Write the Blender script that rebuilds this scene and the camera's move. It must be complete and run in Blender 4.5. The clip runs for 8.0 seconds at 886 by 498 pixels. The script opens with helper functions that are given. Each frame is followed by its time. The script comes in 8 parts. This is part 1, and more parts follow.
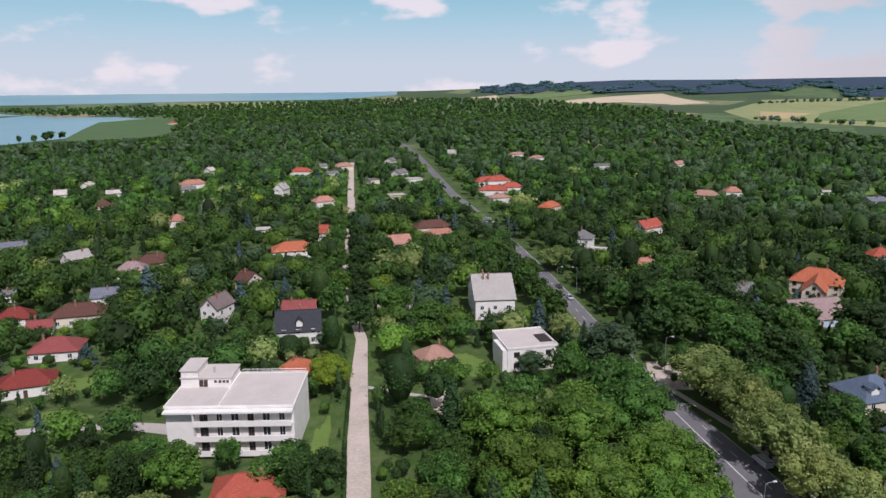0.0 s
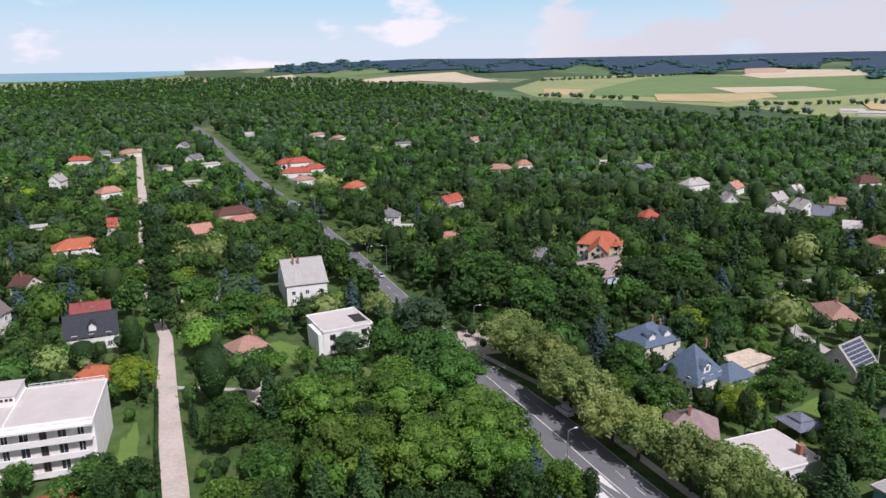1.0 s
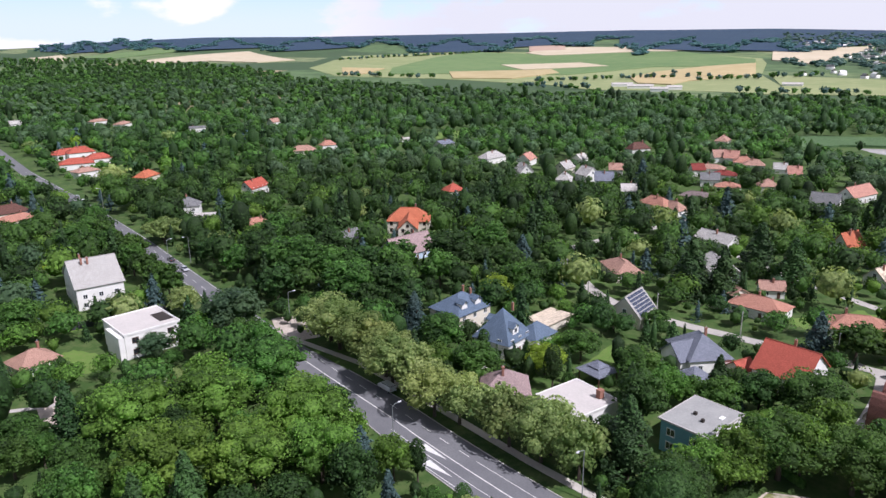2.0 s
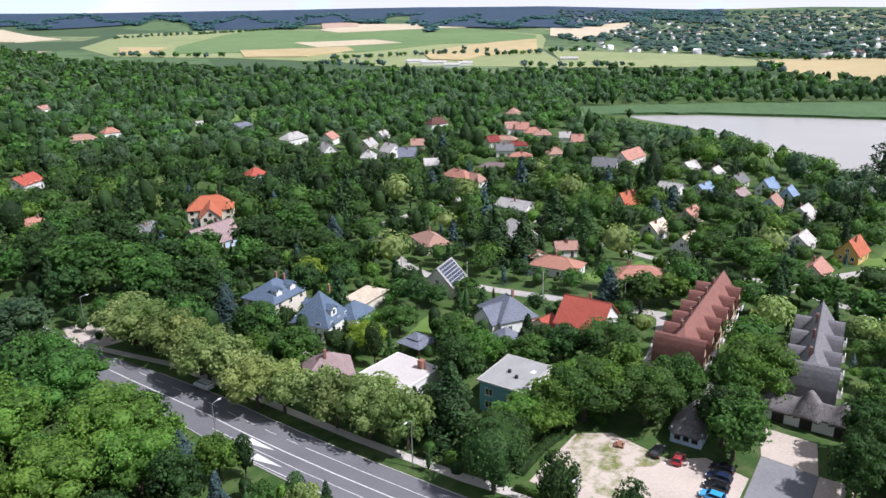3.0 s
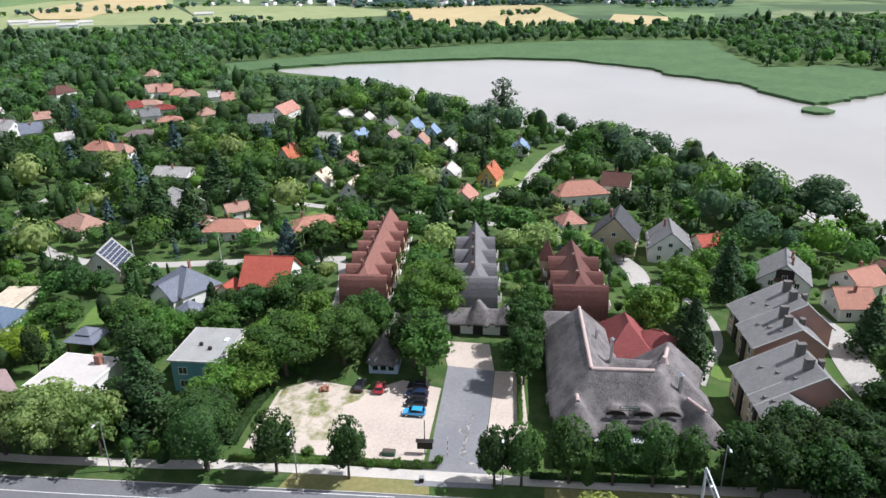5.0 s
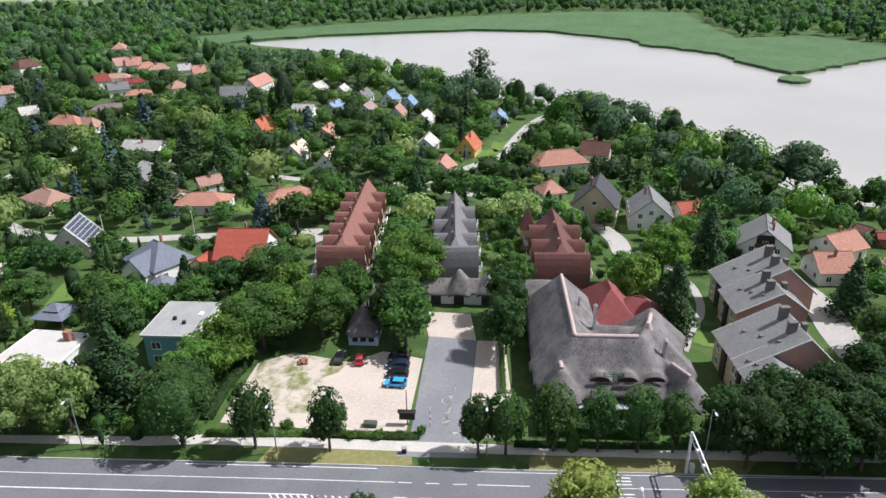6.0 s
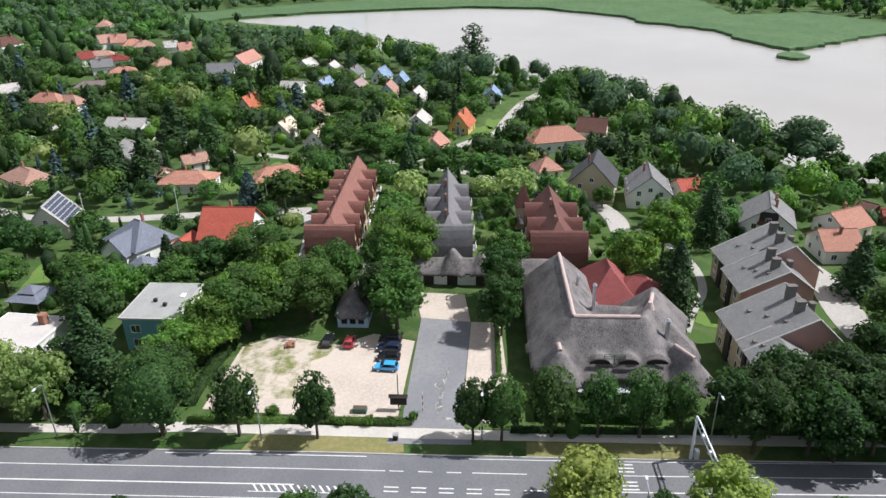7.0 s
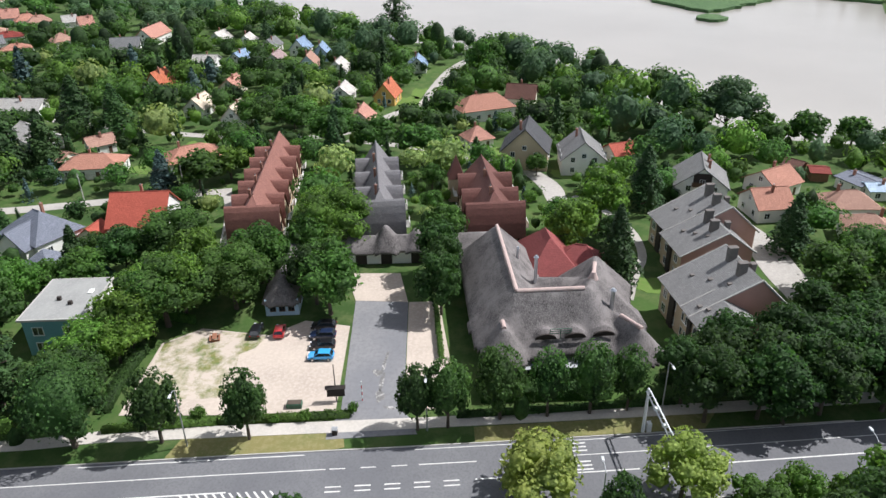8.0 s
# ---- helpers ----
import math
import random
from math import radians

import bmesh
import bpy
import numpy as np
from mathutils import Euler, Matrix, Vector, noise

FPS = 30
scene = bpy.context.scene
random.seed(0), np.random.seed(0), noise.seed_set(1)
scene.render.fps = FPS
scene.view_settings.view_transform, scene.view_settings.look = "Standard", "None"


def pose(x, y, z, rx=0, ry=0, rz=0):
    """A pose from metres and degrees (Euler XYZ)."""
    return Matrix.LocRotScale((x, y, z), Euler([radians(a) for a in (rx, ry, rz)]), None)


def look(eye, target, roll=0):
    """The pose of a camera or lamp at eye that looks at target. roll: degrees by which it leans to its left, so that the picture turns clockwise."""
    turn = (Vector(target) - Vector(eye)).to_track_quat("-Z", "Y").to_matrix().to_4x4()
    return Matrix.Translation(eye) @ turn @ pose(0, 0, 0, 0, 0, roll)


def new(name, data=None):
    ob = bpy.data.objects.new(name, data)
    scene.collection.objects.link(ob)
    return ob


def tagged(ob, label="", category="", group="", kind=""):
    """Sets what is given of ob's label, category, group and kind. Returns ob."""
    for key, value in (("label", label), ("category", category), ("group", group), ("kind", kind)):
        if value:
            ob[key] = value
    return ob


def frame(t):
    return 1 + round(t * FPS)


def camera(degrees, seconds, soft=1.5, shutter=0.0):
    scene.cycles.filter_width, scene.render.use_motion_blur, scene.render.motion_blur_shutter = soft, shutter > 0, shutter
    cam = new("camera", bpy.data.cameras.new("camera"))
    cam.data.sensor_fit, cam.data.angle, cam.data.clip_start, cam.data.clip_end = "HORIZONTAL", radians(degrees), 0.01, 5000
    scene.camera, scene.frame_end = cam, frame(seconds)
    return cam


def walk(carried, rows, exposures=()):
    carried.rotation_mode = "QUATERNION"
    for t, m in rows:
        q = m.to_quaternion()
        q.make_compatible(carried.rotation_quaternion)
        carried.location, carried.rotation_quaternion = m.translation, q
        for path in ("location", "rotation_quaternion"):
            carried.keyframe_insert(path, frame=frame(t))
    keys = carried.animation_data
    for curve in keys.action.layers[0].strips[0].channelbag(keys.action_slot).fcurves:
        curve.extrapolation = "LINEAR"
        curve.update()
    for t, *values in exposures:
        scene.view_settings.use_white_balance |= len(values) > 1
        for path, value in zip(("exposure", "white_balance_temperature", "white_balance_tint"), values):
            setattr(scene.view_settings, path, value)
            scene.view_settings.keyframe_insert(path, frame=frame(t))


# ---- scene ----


# ---- camera ----
cam = camera(63.79, 8.0)
PATH = [
    (0.0, 0.0, 0.0, 76.47, 0.0, -12.73, -0.45),
    (0.5, -0.27, -0.22, 76.75, -7.96, -13.62, -0.51),
    (1.0, -0.38, -0.33, 76.88, -15.77, -14.48, -0.58),
    (1.5, -0.21, -0.13, 76.79, -23.59, -15.35, -0.68),
    (3.0, -0.74, 0.38, 77.12, -47.27, -18.15, -0.73),
    (3.5, -0.94, 0.50, 77.16, -55.47, -19.11, -0.73),
    (4.0, -1.12, 0.67, 77.24, -63.72, -20.08, -0.75),
    (4.5, -1.35, 0.90, 77.04, -70.93, -21.00, -0.76),
    (5.0, -1.34, 1.16, 76.28, -74.71, -21.87, -0.79),
    (6.5, 2.80, 2.57, 72.03, -76.83, -24.22, -0.74),
    (7.0, 5.52, 3.08, 70.53, -77.15, -25.20, -0.79),
    (7.5, 8.66, 3.91, 69.14, -80.36, -26.30, -0.85),
    (8.0, 12.02, 4.74, 67.91, -83.23, -27.42, -0.90),
]


def aim(x, y, z, yaw, pitch, roll):
    ahead = Euler((radians(90 + pitch), 0, radians(yaw))).to_matrix() @ Vector((0, 0, -1))
    eye = Vector((x, y, z))
    return look(eye, eye + ahead * 100, roll)


walk(cam, [(row[0], aim(*row[1:])) for row in PATH], [(0.0, -0.36, 6150, 21), (0.7, -0.2, 6100, 21), (1.5, 0.02, 5980, 21), (3.0, 0.29, 5850, 16), (4.0, 0.37, 5850, 13), (8.0, 0.32, 6100, 10)])

# ---- sky and sun ----
SUN_UP, SUN_SIDE = 52.5, 22.0        # degrees: height, and turn from -y towards +x
sun_way = Vector((math.sin(radians(SUN_SIDE)) * math.cos(radians(SUN_UP)), -math.cos(radians(SUN_SIDE)) * math.cos(radians(SUN_UP)), math.sin(radians(SUN_UP))))
sun_lamp = new("sun", bpy.data.lights.new("sun", "SUN"))
sun_lamp.data.energy, sun_lamp.data.angle, sun_lamp.data.color = 5.0, radians(0.53), (1.0, 0.96, 0.92)
sun_lamp.matrix_world = look((0, 0, 300), Vector((0, 0, 300)) - sun_way)

world = bpy.data.worlds.new("world")
scene.world = world
world.use_nodes = True
wn, wl = world.node_tree.nodes, world.node_tree.links
wn.clear()
w_out, w_bg = wn.new("ShaderNodeOutputWorld"), wn.new("ShaderNodeBackground")
sky = wn.new("ShaderNodeTexSky")
sky.sky_type, sky.sun_disc = "NISHITA", False
sky.sun_elevation, sky.sun_rotation = radians(SUN_UP), radians(180 - SUN_SIDE)
sky.air_density, sky.dust_density, sky.ozone_density = 1.0, 0.6, 1.5
w_bg.inputs["Strength"].default_value = 0.05
# low in the sky the air pales; cumulus clouds drift over it
tc, sep = wn.new("ShaderNodeTexCoord"), wn.new("ShaderNodeSeparateXYZ")
wl.new(tc.outputs["Generated"], sep.inputs[0])


def sky_range(src, a, b, c, d):
    n = wn.new("ShaderNodeMapRange")
    n.interpolation_type = "SMOOTHSTEP"
    for i, v in enumerate((a, b, c, d)):
        n.inputs[i + 1].default_value = v
    wl.new(src, n.inputs[0])
    return n.outputs[0]


def sky_mix(fac, a, b):
    n = wn.new("ShaderNodeMix")
    n.data_type = "RGBA"
    wl.new(fac, n.inputs["Factor"])
    wl.new(a, n.inputs["A"])
    if isinstance(b, tuple):
        n.inputs["B"].default_value = (*b, 1)
    else:
        wl.new(b, n.inputs["B"])
    return n.outputs["Result"]


tone = sky_mix(sky_range(sep.outputs[2], 0.05, 0.34, 0.92, 0.0), sky.outputs[0], (8.8, 16.2, 18.5))
tone = sky_mix(sky_range(sep.outputs[2], 0.015, 0.125, 0.9, 0.0), tone, (15.6, 17.0, 17.7))
mp = wn.new("ShaderNodeMapping")
mp.inputs["Scale"].default_value, mp.inputs["Location"].default_value = (6.4, 6.4, 15.0), (0.1, 1.3, 0.2)
wl.new(tc.outputs["Generated"], mp.inputs["Vector"])
cn = wn.new("ShaderNodeTexNoise")
cn.inputs["Scale"].default_value, cn.inputs["Detail"].default_value, cn.inputs["Roughness"].default_value = 1.0, 9.0, 0.52
wl.new(mp.outputs[0], cn.inputs["Vector"])
bank = wn.new("ShaderNodeMath")      # a wide bank of cloud to the east
bank.operation = "ADD"
wl.new(cn.outputs[0], bank.inputs[0])
wl.new(sky_range(sep.outputs[0], 0.3, 0.75, 0.0, 0.17), bank.inputs[1])
cover = sky_range(bank.outputs[0], 0.5, 0.6, 0.0, 0.95)
puff = wn.new("ShaderNodeRGB")
puff.outputs[0].default_value = (20.6, 19.8, 19.6, 1)
cloud = sky_mix(sky_range(sep.outputs[0], 0.2, 0.55, 0.0, 1.0), puff.outputs[0], (15.4, 15.2, 15.3))
wl.new(sky_mix(cover, tone, cloud), w_bg.inputs["Color"])
wl.new(w_bg.outputs[0], w_out.inputs["Surface"])


# ---- materials ----
def node_mat(name):
    m = bpy.data.materials.new(name)
    m.use_nodes = True
    nt = m.node_tree
    return m, nt, nt.nodes["Principled BSDF"]


def noise_node(nt, scale, detail=4.0, vec=None, rough=0.55):
    n = nt.nodes.new("ShaderNodeTexNoise")
    n.inputs["Scale"].default_value, n.inputs["Detail"].default_value, n.inputs["Roughness"].default_value = scale, detail, rough
    if vec is not None:
        nt.links.new(vec, n.inputs["Vector"])
    return n.outputs[0]


def place_vec(nt):
    return nt.nodes.new("ShaderNodeNewGeometry").outputs["Position"]


def mix_rgb(nt, fac, a, b, blend="MIX"):
    n = nt.nodes.new("ShaderNodeMix")
    n.data_type, n.blend_type = "RGBA", blend
    for key, v in (("Factor", fac), ("A", a), ("B", b)):
        if isinstance(v, tuple):
            n.inputs[key].default_value = (*v, 1)
        elif isinstance(v, (int, float)):
            n.inputs[key].default_value = v
        else:
            nt.links.new(v, n.inputs[key])
    return n.outputs["Result"]


def remap(nt, v, a, b, c=0.0, d=1.0):
    n = nt.nodes.new("ShaderNodeMapRange")
    for i, x in enumerate((a, b, c, d)):
        n.inputs[i + 1].default_value = x
    nt.links.new(v, n.inputs[0])
    return n.outputs[0]


def bump(nt, bsdf, height, strength, distance):
    n = nt.nodes.new("ShaderNodeBump")
    n.inputs["Strength"].default_value, n.inputs["Distance"].default_value = strength, distance
    nt.links.new(height, n.inputs["Height"])
    nt.links.new(n.outputs[0], bsdf.inputs["Normal"])


def shade(c, k):
    return tuple(min(1.0, v * k) for v in c)


def ground_mat(name, cols, scales, rough=0.9, relief=0.05):
    """Two or three colours mixed by noise at a large and a small scale."""
    m, nt, b = node_mat(name)
    p = place_vec(nt)
    big = remap(nt, noise_node(nt, scales[0], 5, p), 0.35, 0.65)
    small = noise_node(nt, scales[1], 6, p, 0.7)
    c = mix_rgb(nt, big, cols[0], cols[1])
    c = mix_rgb(nt, remap(nt, small, 0.45, 0.75), c, cols[-1])
    nt.links.new(c, b.inputs["Base Color"])
    b.inputs["Roughness"].default_value = rough
    b.inputs["Specular IOR Level"].default_value = 0.25
    bump(nt, b, small, 0.6, relief)
    return m


def plaster(name, col):
    m, nt, b = node_mat(name)
    p = place_vec(nt)
    c = mix_rgb(nt, remap(nt, noise_node(nt, 0.35, 5, p), 0.3, 0.75), col, shade(col, 0.84))
    c = mix_rgb(nt, remap(nt, noise_node(nt, 3.0, 6, p), 0.55, 0.8, 0, 0.35), c, shade(col, 0.7))
    nt.links.new(c, b.inputs["Base Color"])
    b.inputs["Roughness"].default_value = 0.9
    bump(nt, b, noise_node(nt, 12.0, 3, p), 0.3, 0.01)
    return m


def roofing(name, col, row=0.33, wide=0.28, joint=0.55, rough=0.8, patch=0.25):
    """Courses of tiles or sheets along the slope, from UVs in metres."""
    m, nt, b = node_mat(name)
    uv = nt.nodes.new("ShaderNodeUVMap").outputs[0]
    p = place_vec(nt)
    br = nt.nodes.new("ShaderNodeTexBrick")
    nt.links.new(uv, br.inputs["Vector"])
    br.inputs["Color1"].default_value = (*shade(col, 1.12), 1)
    br.inputs["Color2"].default_value = (*shade(col, 0.84), 1)
    br.inputs["Mortar"].default_value = (*shade(col, joint), 1)
    br.inputs["Scale"].default_value = 1.0
    br.inputs["Mortar Size"].default_value = 0.035
    br.inputs["Brick Width"].default_value, br.inputs["Row Height"].default_value = wide, row
    lichen = remap(nt, noise_node(nt, 0.5, 6, p, 0.65), 0.45, 0.75, 0, patch * 2)
    c = mix_rgb(nt, lichen, br.outputs[0], shade(col, 0.62))
    c = mix_rgb(nt, remap(nt, noise_node(nt, 2.2, 4, p), 0.55, 0.75, 0, patch), c, shade(col, 1.25))
    nt.links.new(c, b.inputs["Base Color"])
    b.inputs["Roughness"].default_value = rough
    b.inputs["Specular IOR Level"].default_value = 0.3
    inv = remap(nt, br.outputs["Fac"], 0, 1, 1, 0)
    bump(nt, b, inv, 0.7, 0.03)
    return m


def leafage(name, dark, light, through_light=0.42):
    """Leaf clumps: every clump and every plant has its own tint; some light passes."""
    m, nt, b = node_mat(name)
    geo, obi = nt.nodes.new("ShaderNodeNewGeometry"), nt.nodes.new("ShaderNodeObjectInfo")
    c = mix_rgb(nt, remap(nt, geo.outputs["Random Per Island"], 0, 1, 0.22, 1.05), dark, light)
    c = mix_rgb(nt, remap(nt, noise_node(nt, 0.075, 3, geo.outputs["Position"]), 0.4, 0.62, 0, 0.4), c, shade(dark, 0.95))
    cell = nt.nodes.new("ShaderNodeTexVoronoi")
    cell.inputs["Scale"].default_value = 0.1
    nt.links.new(geo.outputs["Position"], cell.inputs["Vector"])
    parts_ = nt.nodes.new("ShaderNodeSeparateColor")
    nt.links.new(cell.outputs["Color"], parts_.inputs[0])
    c = mix_rgb(nt, remap(nt, parts_.outputs[0], 0.45, 1.0, 0, 0.55), c, mix_rgb(nt, parts_.outputs[1], shade(dark, 1.6), tuple(min(1.0, v * k) for v, k in zip(light, (1.25, 1.12, 1.0)))))
    hs = nt.nodes.new("ShaderNodeHueSaturation")
    nt.links.new(c, hs.inputs["Color"])
    nt.links.new(remap(nt, obi.outputs["Random"], 0, 1, 0.492, 0.512), hs.inputs["Hue"])
    nt.links.new(remap(nt, obi.outputs["Random"], 0, 1, 0.8, 1.2), hs.inputs["Value"])
    fine = noise_node(nt, 1.5, 3, geo.outputs["Position"], 0.65)
    # gap shade between leaves is painted in: darker where the fine noise dips
    hue = mix_rgb(nt, remap(nt, fine, 0.34, 0.6, 0.55, 0.0), hs.outputs[0], dark)
    nt.links.new(hue, b.inputs["Base Color"])
    bump(nt, b, fine, 0.7, 0.5)
    b.inputs["Roughness"].default_value = 0.62
    b.inputs["Specular IOR Level"].default_value = 0.25
    tr = nt.nodes.new("ShaderNodeBsdfTranslucent")
    nt.links.new(mix_rgb(nt, 1.0, hue, (1.55, 1.6, 1.1), "MULTIPLY"), tr.inputs["Color"])
    mx = nt.nodes.new("ShaderNodeMixShader")
    mx.inputs[0].default_value = through_light
    nt.links.new(b.outputs[0], mx.inputs[1])
    nt.links.new(tr.outputs[0], mx.inputs[2])
    nt.links.new(mx.outputs[0], nt.nodes["Material Output"].inputs["Surface"])
    return m


def plain(name, col, rough=0.6, metal=0.0, spread=0.12):
    m, nt, b = node_mat(name)
    p = place_vec(nt)
    c = mix_rgb(nt, remap(nt, noise_node(nt, 1.3, 5, p), 0.3, 0.7), shade(col, 1 + spread), shade(col, 1 - spread))
    nt.links.new(c, b.inputs["Base Color"])
    b.inputs["Roughness"].default_value, b.inputs["Metallic"].default_value = rough, metal
    return m


WALLS = dict(white=plaster("white_plaster", (0.78, 0.76, 0.72)), cream=plaster("cream_plaster", (0.7, 0.64, 0.53)), yellow=plaster("yellow_plaster", (0.72, 0.45, 0.13)),
             lightblue=plaster("pale_blue_plaster", (0.5, 0.62, 0.75)), teal=plaster("teal_plaster", (0.16, 0.36, 0.38)), pink=plaster("dusty_pink_plaster", (0.46, 0.27, 0.225)),
             wood=plain("weathered_boards", (0.2, 0.11, 0.06), 0.85), beige=plaster("beige_plaster", (0.55, 0.43, 0.3)))
ROOFS = dict(red=roofing("red_tiles", (0.44, 0.1, 0.065)), darkred=roofing("dark_red_tiles", (0.24, 0.045, 0.035)), orange=roofing("orange_tiles", (0.46, 0.22, 0.155)),
             orangered=roofing("orange_red_tiles", (0.5, 0.15, 0.075)), tile=roofing("old_clay_tiles", (0.42, 0.245, 0.185)), brown=roofing("brown_tiles", (0.13, 0.06, 0.045)),
             pink=roofing("faded_pink_tiles", (0.5, 0.25, 0.19)), pinkgrey=roofing("pinkish_grey_slates", (0.36, 0.26, 0.25)), dark=roofing("dark_grey_tiles", (0.045, 0.05, 0.06)),
             slate=roofing("slate_blue_tiles", (0.19, 0.205, 0.25)), grey=roofing("grey_slates", (0.2, 0.2, 0.2)), lightgrey=roofing("pale_grey_slates", (0.45, 0.43, 0.4)),
             greybrown=roofing("grey_brown_slates", (0.22, 0.17, 0.16)), white=roofing("whitish_sheets", (0.5, 0.465, 0.43), 1.2, 0.9), blue=roofing("blue_sheets", (0.22, 0.3, 0.42), 1.0, 0.5),
             bluegrey=roofing("blue_grey_tiles", (0.12, 0.165, 0.23)), cream=roofing("cream_sheets", (0.6, 0.5, 0.38), 1.0, 0.7), lightblue=roofing("pale_blue_sheets", (0.4, 0.5, 0.62), 1.0, 0.6),
             wine=roofing("wine_red_tiles", (0.3, 0.08, 0.075)), maroon=roofing("maroon_shingles", (0.135, 0.042, 0.036), 0.3, 0.4, 0.6), rosy=roofing("rosy_shingles", (0.36, 0.16, 0.12), 0.3, 0.4, 0.7), charcoal=roofing("charcoal_shingles", (0.075, 0.075, 0.08), 0.3, 0.4, 0.6),
             ashen=roofing("ash_grey_shingles", (0.22, 0.215, 0.21), 0.3, 0.4, 0.7))
LEAF = dict(broad=leafage("broad_leaves", (0.008774, 0.0213, 0.00507), (0.1413, 0.2935, 0.0572)), bright=leafage("bright_leaves", (0.01862, 0.0417, 0.0065), (0.2306, 0.4161, 0.06669)),
            dark=leafage("deep_green_leaves", (0.006955, 0.016, 0.00507), (0.07779, 0.1628, 0.03809)), lime=leafage("linden_leaves", (0.008774, 0.0213, 0.00676), (0.1145, 0.2263, 0.05694)),
            chestnut=leafage("blossoming_leaves", (0.045, 0.1, 0.018), (0.46, 0.53, 0.2)), linden=leafage("flowering_linden_leaves", (0.05, 0.095, 0.016), (0.42, 0.48, 0.13)), willow=leafage("silvery_leaves", (0.0237, 0.0527, 0.0268), (0.1287, 0.2257, 0.1056)),
            spruce=leafage("spruce_needles", (0.0054, 0.0155, 0.0047), (0.06, 0.1316, 0.033), 0.12), bluespruce=leafage("blue_needles", (0.0203, 0.0414, 0.0406), (0.1016, 0.1731, 0.1625), 0.12),
            # farwood and farland leaves carry the blue of distance haze in their colour
            osier=leafage("osier_leaves", (0.0206, 0.0413, 0.0188), (0.158, 0.2576, 0.121)), farwood=leafage("hazed_wood_leaves", (0.0433, 0.1049, 0.1202), (0.1011, 0.21, 0.2069)), farland=leafage("hazed_copse_leaves", (0.045, 0.09, 0.0855), (0.135, 0.216, 0.18)),
            yellow=leafage("yellow_green_leaves", (0.085, 0.14, 0.014), (0.34, 0.46, 0.05)), thuja=leafage("cypress_sprays", (0.0104, 0.0243, 0.0068), (0.0645, 0.1369, 0.0276), 0.1),
            shrub=leafage("shrub_leaves", (0.01659, 0.0364, 0.00741), (0.1756, 0.3345, 0.06201)))
bark = plain("bark", (0.085, 0.065, 0.05), 0.95)
glass, _nt, _b = node_mat("window_glass")
_b.inputs["Base Color"].default_value = (0.02, 0.025, 0.03, 1)
_b.inputs["Roughness"].default_value, _b.inputs["Specular IOR Level"].default_value = 0.06, 0.8
frame_white, frame_brown = plain("white_frames", (0.75, 0.75, 0.73), 0.5), plain("brown_frames", (0.1, 0.05, 0.03), 0.6)
brickwork = plain("chimney_bricks", (0.28, 0.13, 0.09), 0.9)
concrete, metal_grey = plain("concrete", (0.42, 0.4, 0.37), 0.9), plain("galvanised_steel", (0.42, 0.43, 0.44), 0.45, 0.7)
zinc = plain("zinc_flue", (0.55, 0.57, 0.6), 0.3, 0.9)


# ---- ground ----
def lerp_table(table, v):
    for (a, p), (b, q) in zip(table, table[1:]):
        if v <= b:
            return p + (q - p) * max(0.0, min(1.0, (v - a) / (b - a)))
    return table[-1][1]


SKYLINE = [(-180, 60), (-60, 54), (-8, 54), (-1, 60), (3, 72), (7, 95), (14, 116), (22, 112), (32, 118), (46, 128), (56, 122), (66, 92), (74, 100), (82, 84), (92, 70), (180, 60)]
EDGE = 4900.0


def terrain(x, y):
    """Flat round the town; rises to the hills of the skyline, and a little towards the great lake's far horizon."""
    r, az = math.hypot(x, y), math.degrees(math.atan2(x, y))
    top = lerp_table(SKYLINE, az)
    start = 2600.0 if az < -8 else (2600.0 - 1400.0 * min(1.0, (az + 8) / 20.0))
    u = max(0.0, (r - start) / (EDGE - start))
    z = top * u ** 1.35
    if az > 4 and r > 1500:
        z += 9.0 * min(1.0, (r - 1500) / 900.0) * noise.noise(Vector((x / 700.0, y / 700.0, 3.1))) * min(1.0, (EDGE - r) / 1500.0 + 0.15)
    return z


def mesh_np(name, verts, tris, mats, uvs=None, smooth=False, slots=None):
    me = bpy.data.meshes.new(name)
    verts, tris = np.asarray(verts, np.float32), np.asarray(tris, np.int32)
    n, k = tris.shape
    me.vertices.add(len(verts))
    me.vertices.foreach_set("co", verts.ravel())
    me.loops.add(n * k)
    me.loops.foreach_set("vertex_index", tris.ravel())
    me.polygons.add(n)
    me.polygons.foreach_set("loop_start", np.arange(0, n * k, k, dtype=np.int32))
    me.polygons.foreach_set("loop_total", np.full(n, k, np.int32))
    if slots is not None:
        me.polygons.foreach_set("material_index", np.asarray(slots, np.int32))
    if smooth:
        me.polygons.foreach_set("use_smooth", np.ones(n, bool))
    for m in mats:
        me.materials.append(m)
    me.update(calc_edges=True)
    return me


grass_m = ground_mat("lawn_and_undergrowth", [(0.03, 0.065, 0.015), (0.062, 0.115, 0.025), (0.11, 0.135, 0.05)], (0.035, 0.25), 0.95, 0.08)
# far out the ground is a patchwork of meadows, crops and scrub
_nt, _b = grass_m.node_tree, grass_m.node_tree.nodes["Principled BSDF"]
_p = place_vec(_nt)
_near = _b.inputs["Base Color"].links[0].from_socket
_vo = _nt.nodes.new("ShaderNodeTexVoronoi")
_vo.inputs["Scale"].default_value = 0.0042
_mp = _nt.nodes.new("ShaderNodeMapping")
_mp.inputs["Scale"].default_value, _mp.inputs["Rotation"].default_value = (1.0, 0.55, 0.0), (0, 0, 0.6)
_nt.links.new(_p, _mp.inputs["Vector"])
_nt.links.new(_mp.outputs[0], _vo.inputs["Vector"])
_sp = _nt.nodes.new("ShaderNodeSeparateColor")
